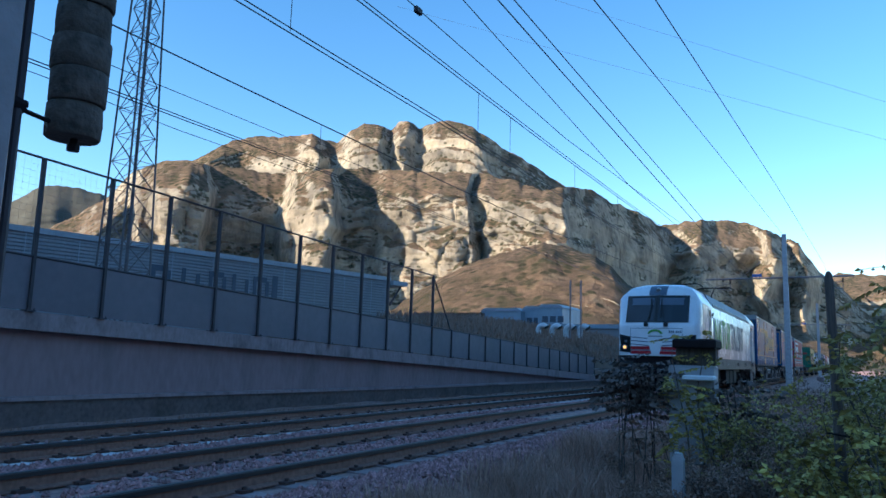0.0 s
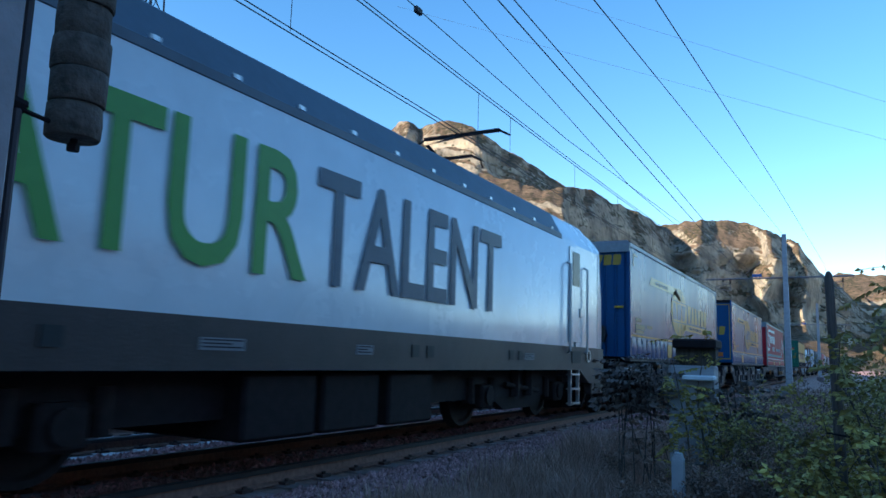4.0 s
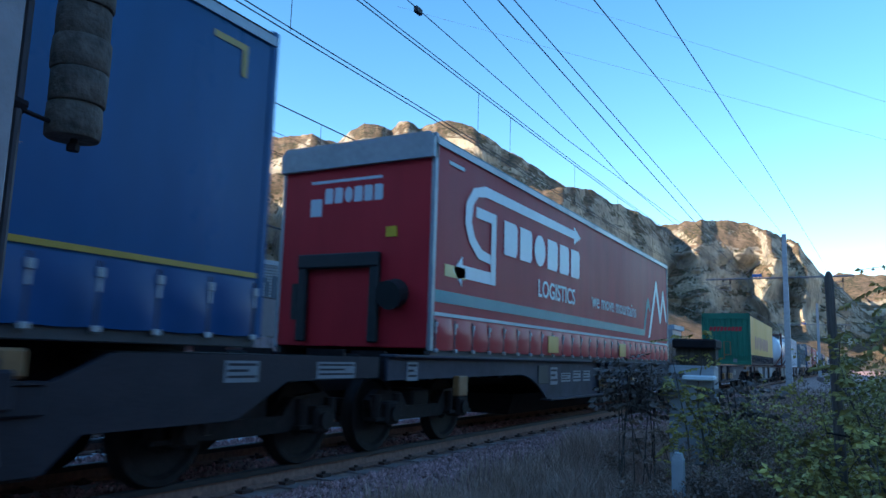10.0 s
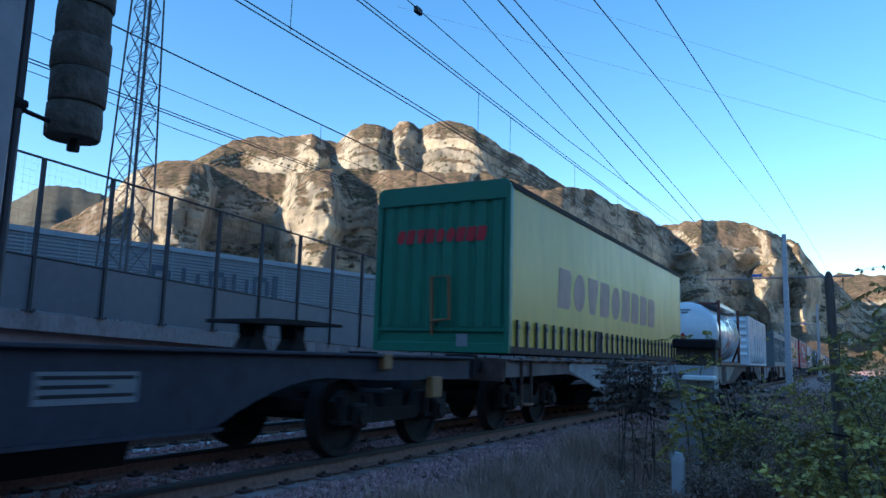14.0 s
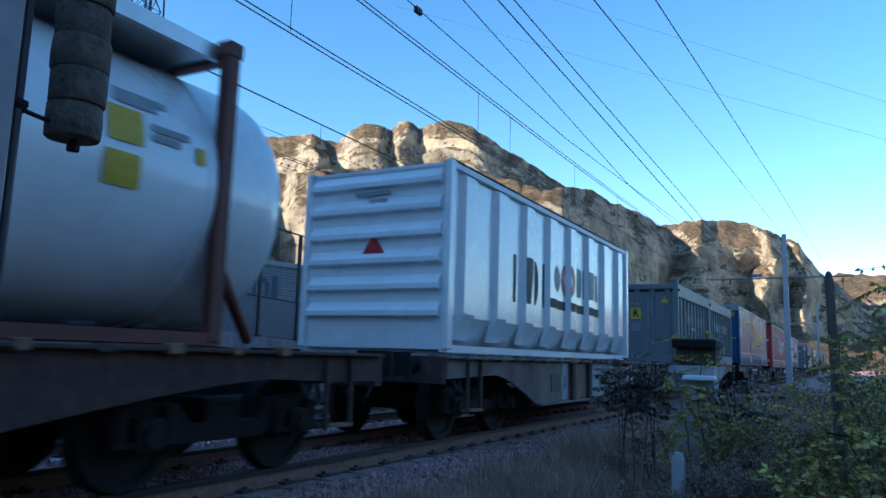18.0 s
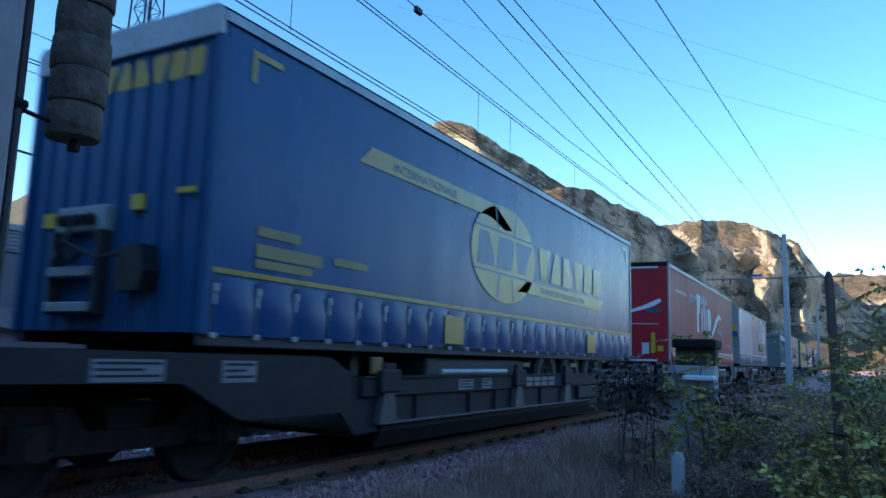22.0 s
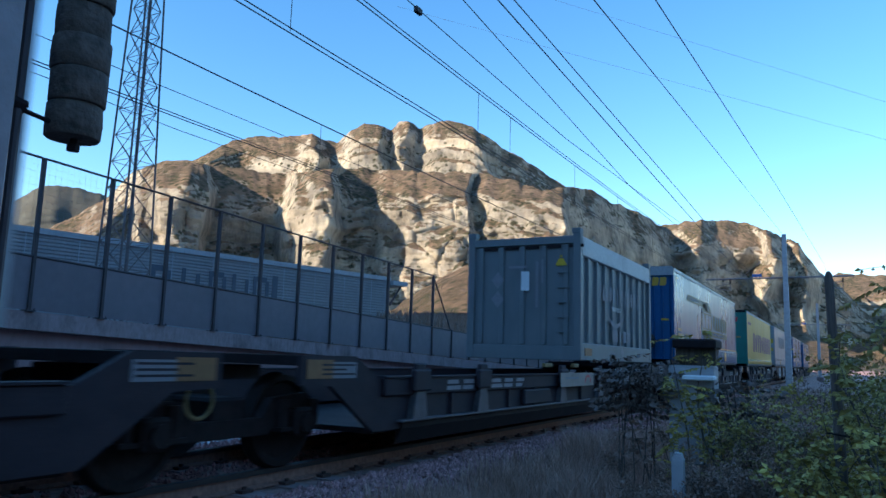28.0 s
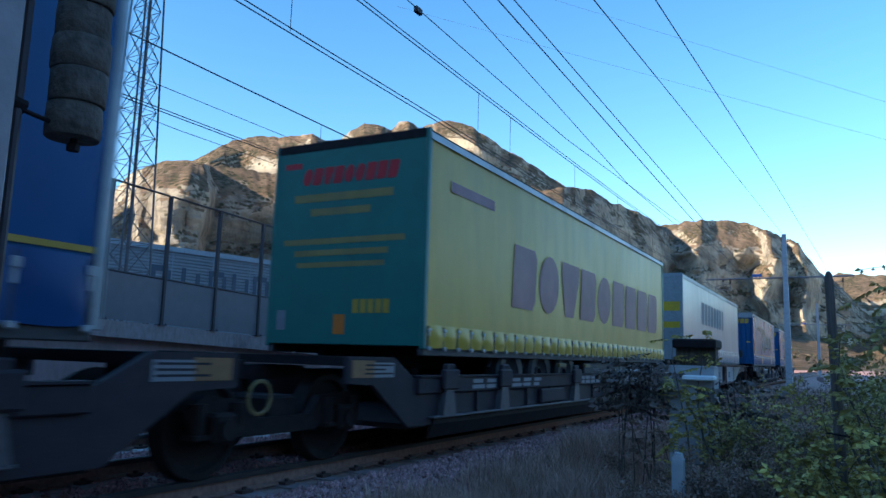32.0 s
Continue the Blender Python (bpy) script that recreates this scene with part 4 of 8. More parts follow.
    for k in range(3):
        part("window", Build().box(-w_ / 2 + 1 + k * w_ / 3.2, -w_ / 2 + 2.2 + k * w_ / 3.2, -0.08, 0.02, h - 3.4, h - 2.2), M["darkprint"], sh)
low = thing("long_shed", "low shed with a brown roof", "shed", at=(-68, 138, 0))
part("wall", Build().box(-8, 7, 0, 6, -1, 9.6), M["tile"], low)
part("roof", Build().box(-8.3, 7.3, -0.3, 6.3, 9.6, 10.5), M["tile"], low)
quay = thing("depot_wall", "long pale blue depot roof edge", "depot", at=(-30, 120, 0))
part("roof", Build().box(-14, 12, 0, 8, 6.6, 7.3), M["shed"], quay)
part("wall", Build().box(-13.6, 11.6, 0.4, 7.6, -1, 6.6), M["siding"], quay)
for k in range(4):
    vent = thing("vent_pipe", "white swan-neck ventilation pipe with a dark mouth", "vent pipe", "swan-neck vent pipes", at=(-17.5 + 1.1 * k, 60 + 0.4 * k, 0.25))
    b = Build()
    pts = [(0, 0, 2.2), (0, 0, 3.35)] + [(0.42 - 0.42 * math.cos(math.pi * 0.78 * j / 10), 0, 3.35 + 0.5 * math.sin(math.pi * 0.78 * j / 10)) for j in range(1, 11)]
    part("pipe", b.path(pts, 0.24, 14), M["pvcpipe"], vent, smooth=60)
    e = Vector(pts[-1])
    d = (e - Vector(pts[-2])).normalized()
    # closed black cap stands for the dark inside of the pipe
    part("mouth", Build().tube(e - d * 0.05, e + d * 0.03, 0.255, 14), M["black"], vent, "black cap for the shade inside the open mouth")
for x, y in ((-14.8, 60.5), (-13.9, 60.6)):
    whole("thin_post", Build().tube((x, y, 0), (x, y, 8.0), 0.07, 8), M["mast"], "thin grey steel post beside the bank", "post", "thin posts")


def bank_height(x, y):
    rise = float(np.interp(x, (-44, -27, -15, -12, -9.8), (5.6, 5.0, 2.95, 2.7, -0.6)))
    along = float(np.interp(y, (34, 42, 54, 70, 100), (-1.0, 1.2, 2.6, 2.95, 2.9))) / 2.95
    return min(rise, rise * along) + 0.22 * noise.noise((x * 0.4, y * 0.4, 2))


M["turf"] = material("rough_turf", (0.135, 0.072, 0.045), 0.95, 0, grain=3, vary=0.4, stains=0.7, stain=(0.17, 0.09, 0.055), stain_scale=0.35, bump=0.9, bump_scale=5)
whole("grass_bank", grid([-44 + 1.0 * i for i in range(35)], [24 + 2.0 * i for i in range(39)], bank_height), M["turf"], "grassy bank with brown weeds behind the parapet", kind="structure", smooth=60)

# ---- line-side bits on the verge ----
M["grey_paint"] = material("pale_grey_cabinet_paint", (0.42, 0.40, 0.41), 0.55, 0.1, grain=6, vary=0.1, stains=0.5, stain=(0.22, 0.21, 0.19), stain_scale=3)
M["wood"] = material("weathered_post_wood", (0.125, 0.088, 0.072), 0.9, 0, grain=18, vary=0.35, stains=0.4, stretch=(3, 3, 0.3), bump=0.6)
box_ = thing("trackside_cabinet", "pale grey trackside cabinet under a dark slab", "cabinet", at=(4.3, 9.0, 0))
part("body", Build().box(-0.26, 0.24, -0.15, 0.22, 0.02, 1.13, 0.02), M["grey_paint"], box_)
part("door", Build().box(-0.06, 0.22, -0.175, -0.15, 0.15, 0.98, 0.01), M["grey_paint"], box_, "pale cabinet door")
part("hood", Build().box(-0.08, 0.27, -0.3, -0.12, 0.96, 1.02, 0.015), M["white"], box_, "projecting pale hood")
part("slab", Build().box(-0.2, 0.28, -0.22, 0.26, 1.32, 1.43, 0.02), M["darksteel"], box_, "dark slab on top")
part("slab_leg", Build().box(-0.18, 0.26, -0.1, 0.1, 1.13, 1.32), M["wood"], box_)
part("foot", Build().box(-0.2, 0.2, -0.12, 0.2, -0.6, 0.02), M["concrete"], box_)
peg = thing("marker_post", "short pale concrete marker post in the weeds", "marker post", at=(4.5, 7.0, 0))
part("shaft", Build().prism([(-0.05, -0.05), (0.05, -0.05), (0.05, 0.05), (-0.05, 0.05)], -0.6, 0.30, "z"), M["grey_paint"], peg)
part("cap", Build().prism([(-0.045, 0.30), (0.045, 0.30), (0.03, 0.35), (-0.03, 0.35)], -0.045, 0.045, "y"), M["grey_paint"], peg)
stake = thing("wooden_post", "dark weathered wooden post with a pointed head", "post", at=(5.80, 7.0, 0))
b = Build()
n = 10
prof = [(-0.6, 0.046), (0.2, 0.044), (0.9, 0.041), (1.5, 0.037), (1.88, 0.035), (1.93, 0.028), (1.955, 0.01)]
b.rings([[(r * math.cos(2 * math.pi * i / n) * (1 + 0.07 * noise.noise((i * 0.9, z * 2, 1))) - 0.036 * z / 1.95, r * math.sin(2 * math.pi * i / n), z) for i in range(n)] for z, r in prof])
part("shaft", b, M["wood"], stake, smooth=50)
part("wire_staple", Build().tube((-0.1, -0.07, 0.62), (0.08, -0.09, 0.60), 0.008, 5), M["darksteel"], stake)


# ---- rolling stock ----
TRAIN = []          # (thing, place along the line at the clip's start)
WHEELS = []         # (wheelset, its thing's place, its own pose, radius)


def wheelset_mesh():
    b = Build()
    for s in (-1, 1):
        b.lathe([(0.10, s * 0.66), (0.16, s * 0.68), (0.40, s * 0.70), (0.485, s * 0.68), (0.465, s * 0.705), (0.455, s * 0.82), (0.40, s * 0.82), (0.37, s * 0.775), (0.18, s * 0.77), (0.13, s * 0.83), (0.001, s * 0.835)], (0, 0, 0), "x", 26)
    b.lathe([(0.001, -0.98), (0.085, -0.98), (0.085, 0.98), (0.001, 0.98)], (0, 0, 0), "x", 10)
    return b.mesh("wheelset", M["wheel"], 35)


def hub_mesh():
    b = Build()
    b.lathe([(0.19, 0.838), (0.22, 0.836), (0.235, 0.85), (0.22, 0.862), (0.19, 0.86), (0.19, 0.838)], (0, 0, 0), "x", 20)
    return b.mesh("hub_ring", M["hub"], 35)


M["wheel"] = material("wheel_steel", (0.022, 0.015, 0.014), 0.7, 0.0, grain=14, vary=0.25, stains=0.4, stain=(0.03, 0.022, 0.018), stain_scale=4, spec=0.2)
M["hub"] = material("worn_yellow_hub", (0.20, 0.13, 0.045), 0.6, 0.1, grain=20, vary=0.2, stains=0.6, stain=(0.12, 0.08, 0.05), stain_scale=8)
M["plate"] = material("faded_white_plate", (0.22, 0.215, 0.235), 0.6, 0, vary=0.1, stains=0.6, stain=(0.22, 0.21, 0.20), stain_scale=3)
M["axlebox"] = material("brown_axle_box", (0.023, 0.0145, 0.014), 0.75, 0.0, vary=0.3, stains=0.4, stain=(0.03, 0.022, 0.018), spec=0.2)
MESH = dict(wheelset=wheelset_mesh(), hub=hub_mesh())


def bogie_frame_mesh():
    b = Build()
    for s in (-1, 1):
        b.prism([(-1.25, 0.62), (-1.05, 0.74), (-0.55, 0.70), (-0.4, 0.52), (0.4, 0.52), (0.55, 0.70), (1.05, 0.74), (1.25, 0.62), (1.2, 0.5), (0.75, 0.56), (0.5, 0.36), (-0.5, 0.36), (-0.75, 0.56), (-1.2, 0.5)], s * 0.93 - 0.05, s * 0.93 + 0.05)
        for y in (-0.9, 0.9):
            b.box(s * 1.0 - 0.11, s * 1.0 + 0.11, y - 0.14, y + 0.14, 0.33, 0.60, 0.03)
            for k in (-0.23, 0.23):
                b.tube((s * 0.98, y + k, 0.42), (s * 0.98, y + k, 0.68), 0.075, 10)
                b.box(s * 0.98 - 0.09, s * 0.98 + 0.09, y + k - 0.09, y + k + 0.09, 0.38, 0.42)
            b.tube((s * 1.11, y, 0.46), (s * 1.15, y, 0.46), 0.095, 12)
        b.box(s * 0.75 - 0.06, s * 0.75 + 0.06, -0.62, -0.48, 0.30, 0.6)
    b.box(-0.95, 0.95, -0.22, 0.22, 0.42, 0.72, 0.03)
    b.box(-0.75, 0.75, -1.25, -1.12, 0.5, 0.62)
    b.box(-0.75, 0.75, 1.12, 1.25, 0.5, 0.62)
    return b.mesh("bogie", M["axlebox"], 30)


MESH["bogie"] = bogie_frame_mesh()


def bogie(parent, y, s0, axles=(-0.9, 0.9), mesh="bogie", radius=0.46, yellow=False):
    """A bogie with its wheelsets, under a vehicle."""
    f = new("bogie", MESH[mesh])
    f.parent, f.location = parent, (0, y, 0)
    for a in axles:
        w = new("wheelset", MESH["wheelset"])
        w.parent, w.location = f, (0, a, radius)
        WHEELS.append((w, s0 + y + a, (0, a, radius), radius))
    if yellow:
        h = new("hub_ring", MESH["hub"])
        h.parent, h.matrix_basis = f, pose(0.42, axles[0] + 0.4, 0.72) @ Matrix.Diagonal((0.8, 0.72, 0.72, 1))
        tagged(h, "worn yellow axle end ring")
    return f


def buffers(parent, y, z=1.05, d=-1, mat="darksteel"):
    for s in (-0.875, 0.875):
        b = Build()
        b.tube((s, y, z), (s, y + d * 0.32, z), 0.11, 14)
        b.tube((s, y + d * 0.30, z), (s, y + d * 0.58, z), 0.075, 12)
        b.prism([(s - 0.24, z - 0.15), (s + 0.24, z - 0.15), (s + 0.26, z), (s + 0.24, z + 0.15), (s - 0.24, z + 0.15), (s - 0.26, z)], y + d * 0.56, y + d * 0.60, "y")
        part("buffer", b, M[mat], parent, smooth=40)
    b = Build()
    b.path([(0, y, z), (0, y + d * 0.35, z - 0.02), (0, y + d * 0.5, z - 0.25), (0.02, y + d * 0.42, z - 0.42)], 0.035)
    b.box(-0.05, 0.05, y + d * 0.25, y + d * 0.4, z - 0.09, z + 0.07)
    part("screw_coupling", b, M[mat], parent)
    part("brake_hose", Build().path([(0.33, y, z - 0.1), (0.33, y + d * 0.2, z - 0.2), (0.3, y + d * 0.3, z - 0.45), (0.22, y + d * 0.25, z - 0.55)], 0.022), M["black"], parent)


def plates(parent, items, x, mat="plate", label="faded white data plate"):
    """Small stencilled data plates on a side: (y, z, width, height), each with unreadable rows."""
    for y, z, w, h in items:
        p = part("data_plate", Build().box(x, x + 0.004, y, y + w, z, z + h), M[mat], parent, label)
        rows = [rect(0.03, w - 0.03 - 0.25 * w * (k % 2), h * (0.2 + 0.28 * k), h * (0.32 + 0.28 * k)) for k in range(3)]
        flat("stencil_print", rows, M["wagon_grey"], p, SIDE, (x + 0.004, y, z), thick=0.003)


# ---- pocket wagons ----
UNIT = [(-1.77, 1.12), (1.55, 1.10), (2.0, 0.90), (14.05, 0.88), (14.5, 1.12), (15.37, 1.12), (15.37, 0.84), (14.9, 0.82), (14.15, 0.33), (2.0, 0.33), (1.75, 0.56), (0.34, 0.57), (-0.29, 0.88), (-1.77, 0.90)]


def pocket_unit(t, y0, flip):
    """One half of an articulated pocket wagon; y0 is the front of its trailer."""
    side = [(13.6 - y if flip else y, z) for y, z in UNIT]
    place = lambda y: y0 + (13.6 - y if flip else y)
    for s in (-1, 1):
        b = Build().prism([(y0 + y, z) for y, z in side], s * 1.38 - 0.03, s * 1.38 + 0.03)
        part("side_sill", b, M["wagon_grey"], t, "dark grey grimy steel side sill")
    for s in (-1, 1):
        ya, yb = sorted((place(2.05), place(14.0)))
        side_x = lambda a, c: sorted((s * a, s * c))
        part("upper_beam", Build().box(*side_x(1.408, 1.46), ya, yb, 0.70, 0.895, 0.012), M["wagon_grey"], t, "grey boxed upper beam of the sill")
        part("sill_flange", Build().box(*side_x(1.33, 1.485), ya, yb, 0.896, 0.915), M["wagon_grey"], t)
        part("lower_lip", Build().box(*side_x(1.408, 1.50), ya + 0.3, yb - 0.5, 0.405, 0.43, 0.006), M["sill_edge"], t, "worn pale lower lip of the sill")
        # black strip added for the deep shade under the pocket
        part("sill_foot", Build().prism([(a, c) for a, c in ((s * 1.35, 0.16), (s * 1.43, 0.33), (s * 1.43, 0.405), (s * 1.35, 0.405))], ya + 0.4, yb - 0.6, "y"), M["darksteel"], t, "black strip put where the pocket's underside is in shade")
    for k in range(6):
        ys_ = place(10.4 + 0.44 * k)
        flat("stencil_panel", [rect(0, 0.24 + 0.07 * (k % 3), 0.735, 0.785), rect(0.02, 0.32, 0.81, 0.86)], M["plate"], t, SIDE, (1.461, ys_, 0), "pale stencilled rows")
    for k in range(4):
        ys_ = place(7.7) - 0.35 if flip else place(6.5)
        flat("stencil_panel", [rect(0.33 * k, 0.33 * k + 0.25, 0.73, 0.79), rect(0.33 * k, 0.33 * k + 0.27, 0.81, 0.87)], M["plate"], t, SIDE, (1.461, ys_, 0), "pale stencilled rows")
    ya, yb = sorted((place(2.0), place(14.1)))
    part("pocket_floor", Build().box(-1.35, 1.35, ya, yb, 0.30, 0.36), M["darksteel"], t)
    for a, c in ((-1.77, 1.5), (14.5, 15.37)):
        ya, yb = sorted((place(a), place(c)))
        part("end_platform", Build().box(-1.35, 1.35, ya, yb, 1.02, 1.115), M["darksteel"], t)
    for y in (2.5, 6.15, 8.35, 11.6, 13.3):
        yy = place(y)
        b = Build()
        b.box(1.461, 1.53, yy - 0.2, yy + 0.2, 0.74, 0.99, 0.02)
        b.box(1.44, 1.50, yy - 0.12, yy + 0.12, 0.955, 1.06, 0.015)
        post = part("stanchion", b, M["wagon_grey"], t, "boxed stanchion on the sill")
        part("gusset", Build().prism([(yy - 0.17, 0.43), (yy + 0.17, 0.43), (yy + 0.10, 0.735), (yy - 0.10, 0.735)], 1.412, 1.50), M["sill_edge"], post, "worn pale gusset below the stanchion")
    for y in (3.2, 4.6, 5.4, 7.2, 9.6, 10.6, 12.4):
        yy = place(y)
        part("web_rib", Build().box(1.41, 1.45, yy - 0.03, yy + 0.03, 0.43, 0.70), M["wagon_grey"], t)
    ya, yb = sorted((place(3.75), place(5.75)))
    part("pipe", Build().tube((1.43, ya, 0.955), (1.43, yb, 0.955), 0.04, 10), M["silver"], t, "long pale tube on the sill")
    for a, c in ((place(7.0) - 0.4, 0.3), (place(8.9), 0.36)):
        part("release_plate", Build().box(1.30, 1.36, a, a + c, 1.02, 1.09, 0.01), M["hub"], t, "ochre plate on the trailer's underside")
    part("tool_box", Build().box(1.41, 1.49, min(place(9.0), place(10.1)), max(place(9.0), place(10.1)), 0.45, 0.68, 0.02), M["wagon_grey"], t, "grimy steel tool box")
    part("lashing_hook", Build().box(1.41, 1.47, place(2.3) - 0.1, place(2.3) + 0.1, 0.93, 1.12, 0.02), M["amber"], t, "ochre locking lug")
    plates(t, [(place(-0.9) - 0.2, 0.90, 0.62, 0.16), (place(0.3) - 0.2, 0.88, 0.4, 0.18), (place(14.8) - 0.3, 0.9, 0.6, 0.16)], 1.412)
    plates(t, [(place(4.2), 0.73, 0.42, 0.13), (place(4.9), 0.73, 0.3, 0.14)], 1.461)
    part("marker_plate", Build().box(1.412, 1.418, place(15.1) - 0.2, place(15.1) + 0.2, 0.9, 1.08), M["amber"], t, "ochre warning plate")


def pocket_wagon(a, c, label, board=None):
    """Articulated wagon under two trailers whose fronts stand at a and c."""
    s0 = a - 1.9
    t = thing("pocket_wagon", label, "freight wagon", "pocket wagons of the train")
    pocket_unit(t, 1.9, False)
    pocket_unit(t, c - s0, True)
    bogie(t, 1.9 - 0.35, s0)
    bogie(t, (c - s0) - 2.2, s0, yellow=True)
    bogie(t, (c - s0) + 13.95, s0)
    buffers(t, 0.13, 1.04)
    buffers(t, (c - s0) + 15.37, 1.04, 1)
    b = Build()
    b.tube((0, c - s0 - 2.2, 0.7), (0, c - s0 - 2.2, 1.05), 0.3, 14)
    b.box(-0.3, 0.3, c - s0 - 3.3, c - s0 - 1.1, 0.85, 1.0)
    part("joint", b, M["darksteel"], t)
    if board is not None:
        y = board - s0
        b_ = part("notice_board", Build().box(1.545, 1.555, y, y + 1.85, 0.69, 0.93, 0.003), M["board"], t, "pale notice board on the sill")
        flat("notice_line", [rect(0.25, 0.95, 0.13, 0.17)], M["plate"], b_, SIDE, (1.555, y, 0.69))
        flat("notice_arc", [[(1.5 + 0.19 * math.cos(a), 0.05 + 0.15 * math.sin(a)) for a in [math.pi * k / 10 for k in range(11)]] + [(1.5 + 0.15 * math.cos(a), 0.05 + 0.11 * math.sin(a)) for a in [math.pi * (10 - k) / 10 for k in range(11)]]], M["red"], b_, SIDE, (1.555, y, 0.69))
    TRAIN.append((t, s0))
    return t


# ---- container wagons ----
def sill_container(t, y0, y1, mat, bog0, bog1, low=0.46, runs=(1.4, 1.4), bend=1.8):
    """A deep fish-belly side sill between two bogies; y in the wagon's space."""
    top = 1.12
    pts = [(y0, top), (y1, top), (y1, 0.86), (bog1 + 1.2 if bog1 + 1.2 < y1 - 0.1 else y1 - 0.05, 0.86)]
    b1, b0 = bog1 - 1.45, bog0 + 1.45
    curve = [(b1 + runs[1] * (0.5 - k / 6), 0.90 - (0.90 - low) * (k / 6) ** bend) for k in range(7)] if runs[1] > 2 else [(b1 + 1.4 * (1 - k / 6), 0.90 - (0.90 - low) * (k / 6) ** bend) for k in range(7)]
    curve2 = [(b0 - runs[0] * (1 - k / 6), 0.90 - (0.90 - low) * (k / 6) ** bend) for k in range(6, -1, -1)]
    pts += curve + curve2 + [(y0, 0.86)]
    for s in (-1, 1):
        part("side_sill", Build().prism(pts, s * 1.30 - 0.02, s * 1.30 + 0.02), M[mat], t)
        part("top_flange", Build().box(s * 1.30 - 0.10, s * 1.30 + 0.10, y0, y1, top, top + 0.035, 0.008), M[mat], t)
        part("bottom_flange", Build().box(s * 1.30 - 0.10, s * 1.30 + 0.10, b0, b1 - (runs[1] * 0.5 if runs[1] > 2 else 0), low - 0.03, low), M[mat], t)
    b = Build()
    b.box(-0.35, 0.35, y0, y1, 0.70, 1.0)
    for k in range(8):
        y = y0 + (y1 - y0) * (k + 0.5) / 8
        b.box(-1.28, 1.28, y - 0.06, y + 0.06, 0.85, 1.08)
    part("centre_beam", b, M["darksteel"], t)
    # added dark block that stands for the shade under the wagon, hiding pale gravel
    part("brake_gear", Build().prism([(-0.62, 0.52), (0.62, 0.52), (0.5, 0.16), (-0.5, 0.16)], b0 + 0.2, b1 - 0.2, "y"), M["darksteel"], t, "dark block added to fill the shade between the sills")


def brackets(t, ys, mat, box_mat=None):
    """Upright ribs with folded container spigots on the sill."""
    for y in ys:
        b = Build()
        b.box(1.32, 1.37, y - 0.06, y + 0.06, 0.5, 1.1, 0.01)
        b.box(1.32, 1.42, y - 0.12, y + 0.12, 1.06, 1.15, 0.015)
        part("rib", b, M[mat], t)
        if box_mat:
            part("spigot", Build().prism([(y - 0.12, 0.60), (y + 0.12, 0.60), (y + 0.12, 0.80), (y + 0.07, 0.84), (y - 0.07, 0.84), (y - 0.12, 0.80)], 1.375, 1.47), M[box_mat], t, "ochre folded container spigot")


def brake_wheel(t, y, r=0.27, mat="hub", z=0.8):
    b = Build()
    n = 20
    ring = [(1.44, y + r * math.cos(2 * math.pi * k / n), z + r * math.sin(2 * math.pi * k / n)) for k in range(n + 1)]
    b.path(ring, 0.022, 6)
    for k in range(4):
        b.tube((1.42, y, z), ring[k * 5], 0.014, 5)
    b.tube((1.32, y, z), (1.45, y, z), 0.04, 8)
    part("brake_handwheel", b, M[mat], t, "yellow brake handwheel")


def steps(t, y, mat="wagon_grey"):
    for u in (-0.28, 0.28):
        part("step_rail", Build().box(1.33, 1.37, y + u - 0.02, y + u + 0.02, 0.46, 1.1), M[mat], t)
    for z in (0.51, 0.86):
        part("tread", Build().box(1.28, 1.42, y - 0.27, y + 0.27, z, z + 0.03), M["amber"], t, "yellow-edged step tread")


def articulated_container_wagon(s0, s1):
    """Blue-grey articulated wagon with three bogies, its second half empty."""
    t = thing("container_wagon", "blue-grey articulated container wagon with an empty half", "freight wagon", "container wagons of the train")
    L = s1 - s0
    mid = 18.28
    sill_container(t, 0.6, 17.45, "wagon_blue", 4.2, 17.32, 0.49, (1.15, 1.4))
    sill_container(t, 19.3, L - 0.6, "wagon_blue", 19.15, 32.35, 0.52, (1.2, 1.4))
    bogie(t, 2.0, s0)
    bogie(t, mid, s0, yellow=True)
    bogie(t, L - 1.9, s0)
    buffers(t, 0.6, 1.04)
    buffers(t, L - 0.6, 1.04, 1)
    brackets(t, [8.63, 9.22, 10.92, 15.73], "wagon_blue", "amber")
    # flat black plate stands for the dark inside of a hatch
    part("hatch", Build().box(1.321, 1.335, 5.2, 5.66, 0.74, 1.05, 0.01), M["black"], t, "black plate for the shade in a sill hatch")
    for y in (2.33, 34.48):
        part("spigot", Build().box(1.3, 1.4, y - 0.13, y + 0.13, 0.64, 0.90, 0.015), M["amber"], t, "ochre block over the end bogie")
    part("spigot", Build().box(1.32, 1.41, 33.25, 33.42, 0.98, 1.16, 0.015), M["amber"], t, "ochre container spigot on the sill")
    brackets(t, [20.9, 25.57, 27.27, 27.76], "wagon_blue", "amber")
    hitch = part("hitch_plate", Build().prism([(32.25, 1.44), (33.95, 1.47), (33.95, 1.50), (33.3, 1.52), (32.6, 1.51), (32.25, 1.48)], -0.3, 0.3), M["darksteel"], t, "dark folding trailer hitch on the deck")
    for y in (32.65, 33.35):
        part("hitch_leg", Build().prism([(y - 0.16, 1.15), (y + 0.16, 1.15), (y + 0.07, 1.3), (y + 0.1, 1.46), (y - 0.1, 1.46), (y - 0.07, 1.3)], -0.12, 0.12), M["darksteel"], hitch)
    steps(t, 17.42)
    steps(t, 19.1)
